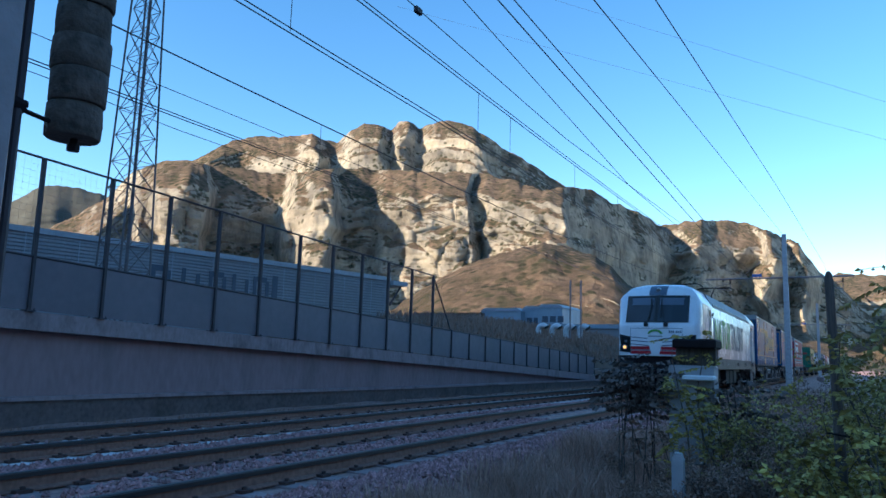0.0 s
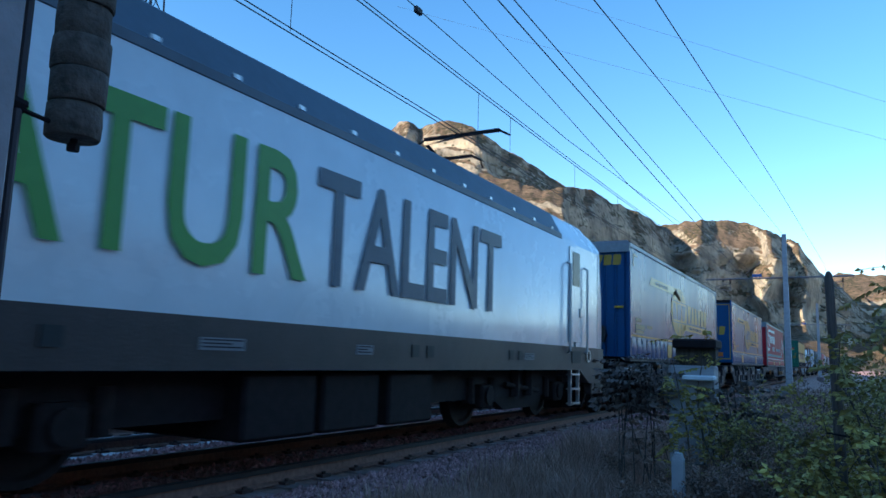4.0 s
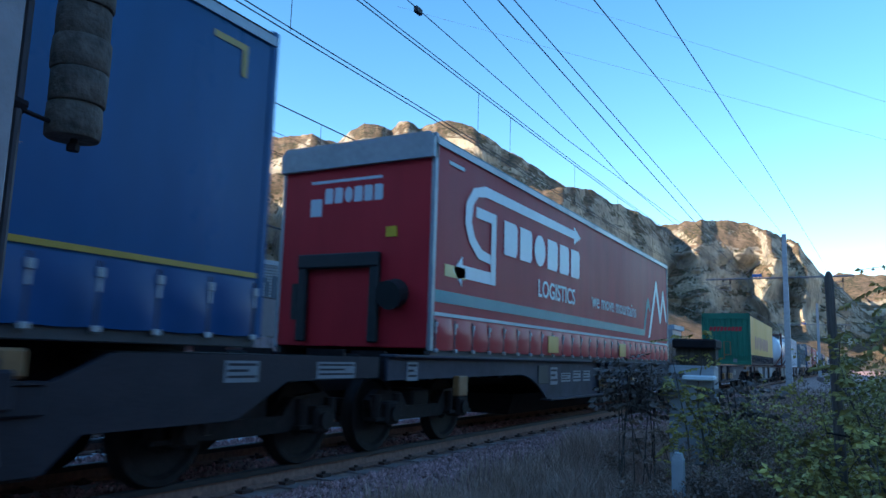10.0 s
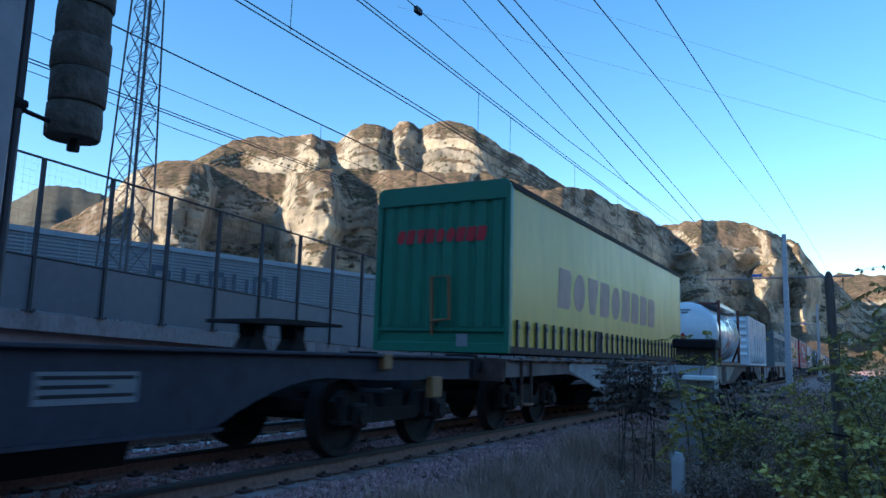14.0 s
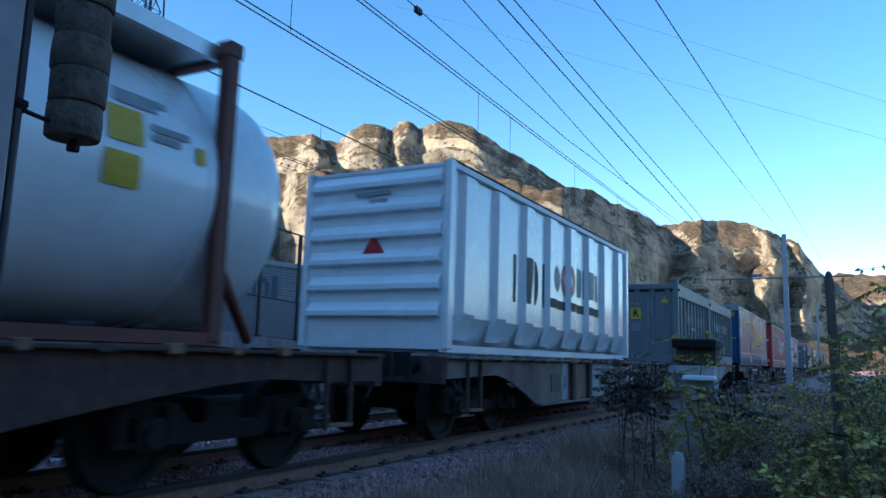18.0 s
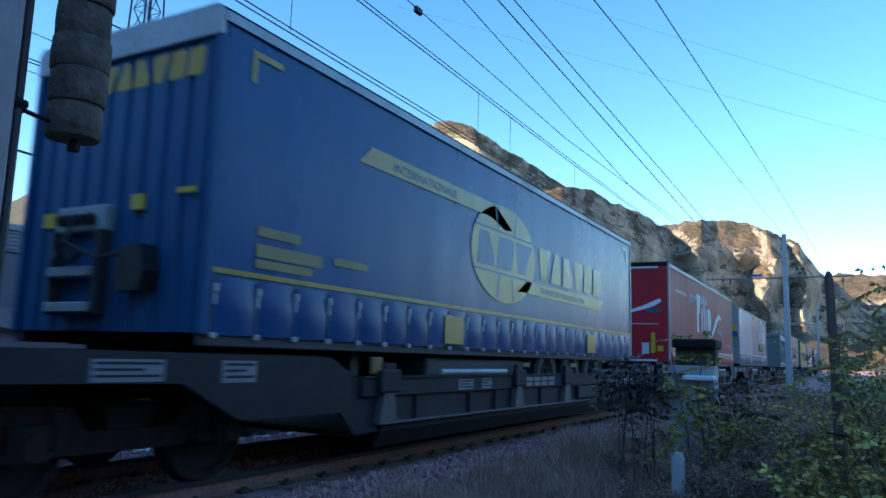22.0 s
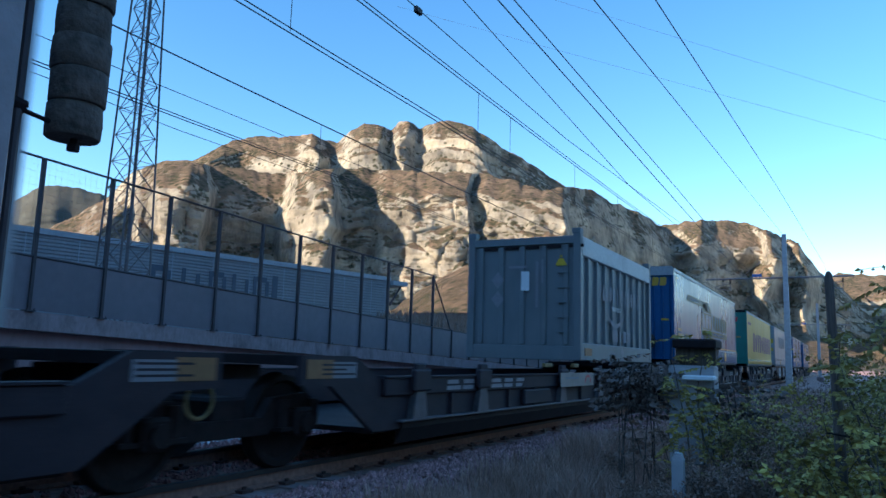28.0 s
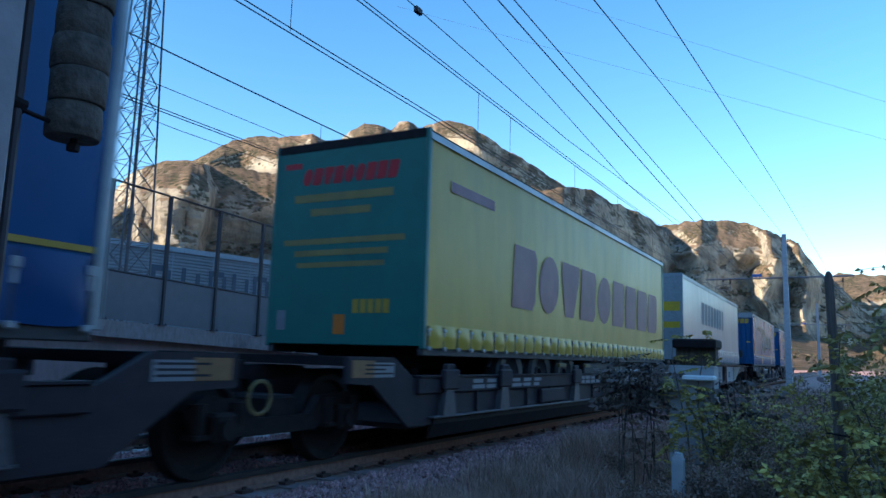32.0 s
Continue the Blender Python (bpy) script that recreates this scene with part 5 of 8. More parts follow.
    plates(t, [(1.0, 0.85, 0.25, 0.22), (5.8, 0.72, 0.35, 0.3), (6.35, 0.76, 0.5, 0.16), (7.0, 0.76, 0.45, 0.2), (7.6, 0.76, 0.45, 0.2), (13.6, 0.75, 0.4, 0.2), (20.2, 0.86, 0.35, 0.16), (22.6, 0.74, 0.6, 0.22), (29.3, 0.75, 0.8, 0.22)], 1.322)
    part("joint", Build().tube((0, mid, 0.6), (0, mid, 1.0), 0.3, 14).box(-0.25, 0.25, mid - 1.1, mid + 1.1, 0.85, 1.0), M["darksteel"], t)
    TRAIN.append((t, s0))


def container_wagon(s0, s1, label, mat="wagon_rust", fields=(), wheel_at=None, belly=2.3, rise=1.6):
    """A four-axle container wagon with deep sills; fields: (kind, from, to) along the side."""
    t = thing("container_wagon", label, "freight wagon", "container wagons of the train")
    L = s1 - s0
    sill_container(t, 0.6, L - 0.6, mat, belly, L - 2.6, 0.42, (rise, 3.4), 1.35)
    bogie(t, 2.3, s0)
    bogie(t, L - 2.5, s0)
    buffers(t, 0.6, 1.04)
    buffers(t, L - 0.6, 1.04, 1)
    for kind, a, c in fields:
        if kind == "panel":
            part("faded_panel", Build().box(1.321, 1.326, a, c, 0.45, 1.09), M["pale"], t, "pale worn paint panel")
            plates(t, [(a + 0.3 * (c - a), 0.62, min(0.5, 0.4 * (c - a)), 0.26)], 1.3265)
        elif kind == "cream":
            part("faded_panel", Build().box(1.321, 1.326, a, c, 0.45, 1.09), M["cream"], t, "dull cream paint panel")
            flat("scrawl_print", [[(a + 0.25 * (c - a) + 0.34 * (0.55 + 0.45 * math.sin(5 * q)) * math.cos(q), 0.80 + 0.16 * (0.6 + 0.4 * math.sin(7 * q)) * math.sin(q)) for q in [2 * math.pi * k / 24 for k in range(24)]]], M["slate"], t, SIDE, (1.327, 0.1, 0), "dark scrawled patch")
        elif kind == "patch":
            part("rust_patch", Build().box(1.321, 1.3255, a, c, 0.45, 1.09), M["rusttan"], t, "orange-brown rusty panel")
        elif kind == "hatch":
            # no opening is cut; black colour gives the hatch its inner shade
            part("hatch", Build().box(1.321, 1.332, a, c, 0.60, 0.90), M["black"], t, "black plate for the shade inside an open hatch")
        elif kind == "dark":
            part("rust_patch", Build().box(1.321, 1.3255, a, c, 0.44, 1.10), M["darksteel"], t, "dark grimy stretch of the sill")
        elif kind == "rise":
            part("faded_panel", Build().prism([(a, 0.96), (c - 0.12, 0.50), (c, 0.46), (c, 1.09), (a, 1.09)], 1.321, 1.326), M["pale"], t, "pale worn panel over the rising sill")
        elif kind == "slope":
            part("faded_panel", Build().prism([(a, 0.47), (a + 0.25 * (c - a), 0.50), (c, 0.99), (c + 0.5, 1.09), (a, 1.09)], 1.321, 1.326), M["cream" if mat == "rustdark" else "pale"], t, "pale worn panel over the rising sill")
        else:
            for y in (a, c):
                part("rib", Build().box(1.32, 1.40, y - 0.08, y + 0.08, 0.43, 1.12, 0.012), M["rustdark"], t, "dark rusty upright rib")
            for y in ((a - 0.02, c + 0.02) if c - a > 0.4 else (a - 0.1, c + 0.1)):
                part("spigot", Build().box(1.24, 1.43, y - 0.15, y + 0.15, 1.09, 1.20, 0.02), M["rusttan"], t, "rusty container spigot")
    for k in range(int((L - 2.0) / 0.62)):
        y = 1.0 + 0.62 * k
        part("lashing_ring", Build().box(1.29, 1.41, y - 0.05 - 0.03 * (k % 3), y + 0.05, 1.10, 1.165 + 0.02 * (k % 2), 0.01), M["rusttan"] if k % 4 else M["rustdark"], t, "small rusty lashing bracket")
    for y in (1.35, L - 1.35):
        for u in (-0.2, 0.2):
            part("step_rail", Build().box(1.33, 1.37, y + u - 0.02, y + u + 0.02, 0.40, 1.1), M["rustdark"], t)
        part("tread", Build().box(1.28, 1.41, y - 0.18, y + 0.18, 0.42, 0.45), M["rusttan"], t)
        part("brake_hose", Build().path([(1.25, y - 0.5, 0.9), (1.32, y - 0.45, 0.72), (1.3, y - 0.3, 0.66), (1.25, y - 0.25, 0.85)], 0.018, 6), M["black"], t)
    if wheel_at:
        brake_wheel(t, wheel_at, 0.26, "amber", 0.78)
    part("headstock", Build().box(-1.3, 1.3, 0.5, 0.62, 0.8, 1.14), M["rustdark"], t)
    part("headstock", Build().box(-1.3, 1.3, L - 0.62, L - 0.5, 0.8, 1.14), M["rustdark"], t)
    TRAIN.append((t, s0))


M["slate"] = material("slate_print", (0.09, 0.12, 0.16), 0.45, 0, vary=0.06, stains=0.1, bump=0.02)
M["cream"] = material("dull_cream_paint", (0.25, 0.215, 0.185), 0.7, 0, grain=5, vary=0.12, stains=0.6, stain=(0.15, 0.11, 0.08), stain_scale=1.6, stretch=(1, 1, 0.4))
M["rusttan"] = material("orange_brown_rust", (0.27, 0.13, 0.08), 0.8, 0, grain=8, vary=0.25, stains=0.7, stain=(0.11, 0.055, 0.04), stain_scale=1.8, stretch=(1, 1, 0.5))
M["sill_edge"] = material("worn_steel_edge", (0.10, 0.088, 0.097), 0.55, 0.2, grain=12, vary=0.25, stains=0.6, stain=(0.07, 0.055, 0.055), stain_scale=3)
M["board"] = material("grimy_board", (0.30, 0.24, 0.21), 0.6, 0, grain=5, vary=0.1, stains=0.4, stain=(0.11, 0.08, 0.07), bump=0.05)
M["pale"] = material("pale_worn_paint", (0.34, 0.32, 0.335), 0.7, 0, grain=5, vary=0.12, stains=0.6, stain=(0.17, 0.10, 0.07), stain_scale=1.6, stretch=(1, 1, 0.4))


# ---- semi-trailers ----
M["chassisgrey"] = material("chassis_grey", (0.055, 0.048, 0.052), 0.6, 0.1, vary=0.15, stains=0.5, stain=(0.05, 0.045, 0.04))


def road_wheel_meshes():
    t = Build().lathe([(0.28, -0.13), (0.46, -0.14), (0.51, -0.10), (0.52, 0.0), (0.51, 0.10), (0.46, 0.14), (0.30, 0.13), (0.29, 0.05)], (0, 0, 0), "x", 28).mesh("tyre", M["black"], 40)
    r = Build().lathe([(0.001, 0.02), (0.11, 0.03), (0.12, 0.10), (0.14, 0.10), (0.15, 0.03), (0.24, 0.06), (0.29, 0.12), (0.30, 0.05), (0.27, -0.06), (0.001, -0.06)], (0, 0, 0), "x", 24).mesh("rim", M["chassisgrey"], 35)
    return t, r


MESH["tyre"], MESH["rim"] = road_wheel_meshes()


def flap_mesh(L, w, z0, z1, mat, n):
    """The lower hem of a curtain, bulging between its straps."""
    b = Build()
    cols, rows = int(L / 0.06), 8
    for i in range(cols + 1):
        y = L * i / cols
        ph = (y / L * n) % 1.0
        puff = math.sin(math.pi * ph) ** 0.7
        for j in range(rows + 1):
            v = j / rows
            b.v.append((w + 0.010 + 0.040 * puff * math.sin(math.pi * (0.15 + 0.75 * v)) + 0.006 * noise.noise((y * 3, v * 3, w)) + 0.003 * noise.noise((y * 9, v * 9, w)), y, z0 + (z1 - z0) * v - (0.015 * puff if j == 0 else 0)))
    b.f = [(i * (rows + 1) + j, (i + 1) * (rows + 1) + j, (i + 1) * (rows + 1) + j + 1, i * (rows + 1) + j + 1) for i in range(cols) for j in range(rows)]
    return b


def strap_mesh(h):
    b = Build()
    b.box(0.0, 0.010, -0.012, 0.012, 0, h)
    return b.mesh("strap", M["strapsteel"])


def buckle_mesh(h):
    b = Build()
    b.box(0.010, 0.034, -0.028, 0.028, h * 0.74, h * 0.90, 0.006)
    b.box(0.010, 0.022, -0.016, 0.016, h * 0.52, h * 0.745, 0.004)
    return b.mesh("buckle", M["buckle"]), Build().box(0.0, 0.04, -0.034, 0.034, -0.045, 0.005, 0.008).mesh("hook", M["buckle"])


M["strapsteel"] = material("strap_webbing", (0.035, 0.045, 0.075), 0.4, 0.3, vary=0.15, stains=0.3, bump=0.05)
M["buckle"] = material("worn_zinc_buckle", (0.42, 0.42, 0.44), 0.4, 0.3, vary=0.2, stains=0.4, stain=(0.2, 0.18, 0.17), bump=0.05)
M["flapblue"] = tarp("blue_hem_tarp", (0.004, 0.062, 0.19), 0.36, 0.28)
M["tblue"] = tarp("blue_tarp", (0.004, 0.088, 0.235), 0.27, 0.25)
M["tred"] = tarp("dark_red_tarp", (0.46, 0.021, 0.034), 0.5, 0.22)
M["tredbright"] = tarp("bright_red_tarp", (0.50, 0.020, 0.030), 0.42)
M["tyellow"] = tarp("ochre_yellow_tarp", (0.60, 0.365, 0.055), 0.36, 0.22)
M["tgreen"] = material("green_steel_wall", (0.012, 0.16, 0.10), 0.4, 0, grain=3, vary=0.08, stains=0.25, stain=(0.02, 0.09, 0.06), bump=0.04)
M["tteal"] = material("teal_steel_doors", (0.015, 0.16, 0.13), 0.4, 0, grain=3, vary=0.08, stains=0.25, stain=(0.02, 0.09, 0.08), bump=0.04)
M["tsheen"] = tarp("silver_blue_tarp", (0.28, 0.40, 0.52), 0.30)
M["tnavy"] = tarp("royal_blue_tarp", (0.010, 0.07, 0.27), 0.27)
M["tgrey"] = tarp("grey_tarp", (0.33, 0.33, 0.36), 0.30)
M["logoyellow"] = material("faded_yellow_print", (0.52, 0.30, 0.045), 0.3, 0, grain=3, vary=0.1, stains=0.3, stain=(0.34, 0.24, 0.08), bump=0.03)
M["logofaint"] = material("faint_pink_print", (0.36, 0.07, 0.08), 0.4, 0, grain=3, vary=0.1, stains=0.2, bump=0.02)
M["logodull"] = material("worn_yellow_print", (0.29, 0.20, 0.065), 0.4, 0, grain=3, vary=0.15, stains=0.4, stain=(0.06, 0.09, 0.12), bump=0.03)
M["logodark"] = material("dark_print", (0.115, 0.095, 0.05), 0.5, 0, grain=3, vary=0.1, stains=0.2, bump=0.03)
M["logored"] = material("plum_print", (0.42, 0.17, 0.12), 0.5, 0, grain=3, vary=0.1, stains=0.2, bump=0.03)
M["logoplum"] = material("deep_plum_print", (0.30, 0.085, 0.10), 0.5, 0, grain=3, vary=0.1, stains=0.2, bump=0.03)
M["logowhite"] = material("faded_white_print", (0.58, 0.60, 0.62), 0.45, 0, grain=3, vary=0.06, stains=0.2, stain=(0.45, 0.42, 0.42), bump=0.02)
M["purewhite"] = material("clean_white_print", (0.75, 0.76, 0.77), 0.4, 0, vary=0.03, stains=0.1, bump=0.02)
M["logoteal"] = material("dark_teal_print", (0.03, 0.12, 0.16), 0.45, 0, grain=3, vary=0.06, stains=0.2, bump=0.02)


def semi_trailer(s0, label, side, flap, front, roof="darksteel", line=None, z0=1.28, z1=4.12, doors=False, front_top="silver", group="semi-trailers on the train", straps=26, hem=0.46, L=13.6, corrugated=False, axles=True, pads=(4.3, 10.3)):
    """A curtain-sided semi-trailer; its front end leads unless doors lead."""
    t = thing("semi_trailer", label, "semi-trailer", group)
    w = 1.262
    curtain_low = z0 + hem
    b = Build()
    cols, rows = 60, 8
    for s in (1, -1):
        k = len(b.v)
        for i in range(cols + 1):
            for j in range(rows + 1):
                y, z = 0.05 + (L - 0.1) * i / cols, curtain_low + (z1 - 0.14 - curtain_low) * j / rows
                sag = 0.006 * noise.noise((y * 0.8, z * 1.1, s0)) + 0.003 * math.sin(y * 2 * math.pi / 0.9)
                b.v.append((s * (w + sag), y, z))
        b.f += [(k + i * (rows + 1) + j, k + (i + 1) * (rows + 1) + j, k + (i + 1) * (rows + 1) + j + 1, k + i * (rows + 1) + j + 1) for i in range(cols) for j in range(rows)]
    part("curtain", b, M[side], t, "taut tarpaulin curtain", smooth=60)
    part("inner_box", Build().box(-w + 0.03, w - 0.03, 0.04, L - 0.04, z0, z1 - 0.05), M["darksteel"], t)
    for s in (1, -1):
        h = flap_mesh(L - 0.12, w, z0, curtain_low + 0.02, M[flap], straps)
        h.v = [(s * x, y + 0.06, z) for x, y, z in h.v]
        part("curtain_hem", h, M[flap], t, "puffed lower hem of the curtain", smooth=60)
    if line:
        part("stripe", Build().box(w + 0.004, w + 0.014, 0.06, L - 0.06, curtain_low + 0.045, curtain_low + 0.09), M[line], t, "thin coloured stripe above the hem")
    key = "strap%.2f" % hem
    if key not in MESH:
        MESH[key], MESH[key + "b"] = strap_mesh(hem), buckle_mesh(hem)
    for k in range(straps + 1):
        o = new("strap", MESH[key])
        o.parent, o.location = t, (w + 0.014, 0.08 + (L - 0.16) * k / straps, z0 + 0.0)
        for n_, me in zip(("buckle", "hook"), MESH[key + "b"]):
            c = new(n_, me)
            c.parent = o
    roof_b = Build().prism([(-1.275, z1 - 0.14), (1.275, z1 - 0.14), (1.275, z1 - 0.03), (1.22, z1), (-1.22, z1), (-1.275, z1 - 0.03)], 0.0, L, "y")
    part("roof", roof_b, M[roof], t, "dark roof with an eaves rail")
    part("eaves_rail", Build().box(1.276, 1.290, 0.0, L, z1 - 0.15, z1 - 0.06), M["silver"], t)
    for y, n in ((0.0, "front_wall"), (L, "rear_wall")):
        lead = y == 0
        yy = -0.03 if lead else L - 0.03
        if lead and corrugated:
            n_c = 9
            for k in range(n_c):
                x = -1.2 + 2.4 * k / n_c
                part("wall_rib", Build().prism([(x, 0.04), (x + 0.03, -0.01), (x + 0.20, -0.01), (x + 0.235, 0.04)], z0, z1 - 0.28, "z"), M[front], t)
            part(n, Build().box(-1.275, 1.275, 0.03, 0.06, z0, z1 - 0.2), M[front], t, "ribbed steel front wall")
            part("front_header", Build().prism([(-1.275, z1 - 0.28), (1.275, z1 - 0.28), (1.275, z1 - 0.06), (1.22, z1), (-1.22, z1), (-1.275, z1 - 0.06)], -0.06, 0.0, "y"), M[front_top], t, "pale header above the front wall")
            for s in (-1, 1):
                part("corner_post", Build().box(s * 1.245 - 0.04, s * 1.245 + 0.04, -0.05, 0.06, z0 - 0.02, z1 - 0.28, 0.015), M[front], t)
        else:
            part(n, Build().box(-1.24, 1.24, yy, yy + 0.06, z0, z1 - 0.05, 0.012), M[front], t)
            for s in (-1, 1):
                part("corner_post", Build().box(s * 1.25 - 0.03, s * 1.25 + 0.03, yy - 0.012, yy + 0.075, z0 - 0.03, z1, 0.012), M[front_top], t)
            part("header", Build().box(-1.275, 1.275, yy - 0.01, yy + 0.07, z1 - 0.13, z1 + 0.004, 0.012), M[roof], t)
    # chassis
    for s in (-0.55, 0.55):
        part("chassis_beam", Build().prism([(0.3, 0.98), (3.6, 0.98), (4.2, 0.80), (L - 0.2, 0.80), (L - 0.2, z0), (0.3, z0)], s - 0.06, s + 0.06), M["darksteel"], t)
    for k in range(12):
        part("cross_member", Build().box(-1.16, 1.16, 0.5 + 1.1 * k, 0.6 + 1.1 * k, z0 - 0.12, z0 - 0.01), M["darksteel"], t)
    for s in (-1.2125, 1.2125):
        part("side_rave", Build().box(s - 0.0425, s + 0.0425, 0.0, L, z0 - 0.11, z0 - 0.005, 0.01), M["chassisgrey"], t)
    front_y = (lambda y: L - y) if doors else (lambda y: y)
    if axles:
        for y in (8.1, 9.4, 10.7):
            for s in (-1, 1):
                ty = new("tyre", MESH["tyre"])
                ty.parent, ty.matrix_basis = t, pose(s * 1.06, front_y(y), 0.88, 0, 0, 0 if s > 0 else 180)
                ri = new("rim", MESH["rim"])
                ri.parent = ty
                tagged(ri, "steel wheel rim")
            part("mudguard", Build().path([(1.08, front_y(y) - 0.62, 1.0), (1.08, front_y(y) - 0.5, 1.30), (1.08, front_y(y) - 0.2, 1.43), (1.08, front_y(y) + 0.2, 1.43), (1.08, front_y(y) + 0.5, 1.30), (1.08, front_y(y) + 0.62, 1.0)], 0.035, 5), M["black"], t)
        for s in (-0.8, 0.8):
            part("landing_leg", Build().box(s - 0.08, s + 0.08, front_y(2.7) - 0.08, front_y(2.7) + 0.08, 0.55, z0, 0.01), M["chassisgrey"], t)
        ya, yb = sorted((front_y(3.8), front_y(7.0)))
        part("pallet_box", Build().box(0.75, 1.2, ya, yb, 0.72, 1.12, 0.03), M["black"], t)
    for y in pads:
        part("pad", Build().box(w + 0.05, w + 0.062, front_y(y) - 0.26, front_y(y) + 0.26, z0 + 0.03, z0 + hem - 0.06, 0.004), M["logoyellow"], t, "yellow grapple mark")
    TRAIN.append((t, s0))
    return t


SX = 1.262 + 0.0105      # face of a curtain's print


def carrier_prints(t, tone, L=13.6):
    """Band, globe, letter blocks and underline of a yellow trade mark on blue."""
    part_of = lambda n, sh, lab: flat(n, sh, M[tone], t, SIDE, (SX, 0, 0), lab)
    part_of("band", [[(2.05, 3.24), (2.3, 3.46), (5.6, 3.46), (6.3, 3.15), (6.0, 3.12), (5.5, 3.24)]], "slanted yellow band")
    part_of("globe_print", [disc(6.05, 2.74, 1.22, 40, 0.75)], "yellow globe emblem")
    blue_on = lambda n, sh, lab="": flat(n, sh, M["tblue"], t, SIDE, (SX + 0.0022, 0, 0), lab)
    blue_on("globe_letter_block", name_shapes("lbv", 5.02, 2.50, 2.05, 0.50, 0.14, 0.18), "blue shapes across the globe")
    blue_on("globe_bar", [rect(4.93, 7.17, 3.055, 3.085), rect(4.93, 7.17, 2.415, 2.445)])
    for z in (0.0, 1.02):
        blue_on("meridian_bar", [[(x, y + z) for x, y in rect(5.72, 5.75, 2.04, 2.40, -0.08 if z else 0.08)], [(x, y + z) for x, y in rect(6.36, 6.39, 2.04, 2.40, 0.08 if z else -0.08)]])
    part_of("letter_block", name_shapes("valtbb", 7.42, 2.5, 3.75, 0.56, 0.17, 0.1), "yellow shapes of a trade name")
    part_of("underline", [[(6.55, 2.22), (11.05, 2.22), (11.3, 2.43), (6.95, 2.43)]], "yellow underline bar")
    words = "TRANSPORTORGANISATION"
    lettering("underline_text", words, 0.15, M["tblue"], t, SIDE, (SX + 0.003, 7.5, 2.27), stretch=1.25)
    lettering("band_text", "INTERNATIONALE", 0.15, M["tblue"], t, SIDE, (SX + 0.003, 2.75, 3.29), stretch=1.3)
    flat("notice_print", [rect(0.55, 1.15, 2.17, 2.26), rect(0.55, 1.5, 1.98, 2.1), rect(0.55, 1.35, 1.88, 1.96), rect(1.7, 2.3, 2.04, 2.12)], M["logodull"], t, SIDE, (SX, 0, 0), "small yellow notice rows")
    flat("corner_mark", [rect(0.35, 0.41, 3.55, 3.85), rect(0.41, 0.75, 3.79, 3.85), rect(L - 0.75, L - 0.35, 3.79, 3.85), rect(L - 0.41, L - 0.35, 3.55, 3.79)], M["logoyellow"], t, SIDE, (SX, 0, 0))


def front_fittings(t, z0=1.28):
    """Hoses board, coupling bracket and spare marks on a trailer's front wall."""
    part("connection_board", Build().box(-0.62, 0.08, -0.12, -0.02, 2.18, 2.42, 0.015), M["grey"], t, "grey connection board with sockets")
    for u in (-0.46, -0.28, -0.1):
        part("socket", Build().tube((u, -0.12, 2.30), (u, -0.19, 2.27), 0.055, 10), M["black"], t)
    for u in (-0.60, 0.04):
        part("bracket_rail", Build().box(u - 0.025, u + 0.025, -0.16, -0.02, 1.42, 2.18, 0.008), M["chassisgrey"], t)
    for z in (1.44, 1.76):
        part("step_board", Build().box(-0.575, 0.015, -0.2, -0.02, z, z + 0.09, 0.01), M["grey"], t, "pale step board")
    part("hose_coil", Build().path([(-0.5, -0.2, 1.98), (-0.4, -0.24, 1.90), (-0.3, -0.2, 2.0), (-0.2, -0.24, 1.88), (-0.1, -0.2, 1.97)], 0.03, 6), M["black"], t)
    part("hose", Build().path([(-0.3, -0.18, 2.26), (-0.2, -0.3, 2.05), (0.2, -0.26, 1.9), (0.4, -0.18, 1.95)], 0.018, 6), M["black"], t)
    part("spare_canister", Build().prism([(0.38, 1.62), (0.66, 1.62), (0.72, 1.8), (0.66, 2.02), (0.42, 2.0), (0.36, 1.8)], -0.2, -0.02, "y"), M["black"], t)
    part("mark", Build().box(0.30, 0.46, -0.04, -0.012, 2.36, 2.5), M["yellow"], t, "yellow square mark")
    part("mark", Build().box(0.9, 1.12, -0.062, -0.045, 2.46, 2.51), M["yellow"], t)
    part("mark", Build().box(-0.95, -0.78, -0.04, -0.012, 2.26, 2.40), M["yellow"], t)


def blue_trailer(s0, tone, label, doors=False, L=13.6):
    t = semi_trailer(s0, label, "tblue", "flapblue", "blue", roof="darksteel", line="logoyellow", doors=doors, corrugated=not doors, z1=4.13, L=L, front_top="silver" if not doors else "tblue")
    carrier_prints(t, tone, L)
    if doors:
        flat("door_letter_block", name_shapes("lbv", -0.45, 3.02, 1.05, 0.38, 0.2, 0.15), M["logoyellow"], t, FRONT, (0, -0.032, 0), "yellow letter blocks on the doors")
        flat("door_letter_block", name_shapes("valtbb", -0.85, 2.54, 1.85, 0.38, 0.18, 0.15), M["logoyellow"], t, FRONT, (0, -0.032, 0), "yellow letter blocks on the doors")
        flat("door_edge", [rect(-1.2, 1.2, 1.42, 1.47), rect(-1.2, 1.2, 3.9, 3.94), rect(-1.2, -1.16, 1.47, 3.9), rect(1.16, 1.2, 1.47, 3.9)], M["logoyellow"], t, FRONT, (0, -0.032, 0))
        for u in (-0.92, 0.35):
            part("reflector", Build().box(u, u + 0.52, -0.045, -0.03, 1.55, 1.74), M["orange"], t, "orange and red rear marker board")
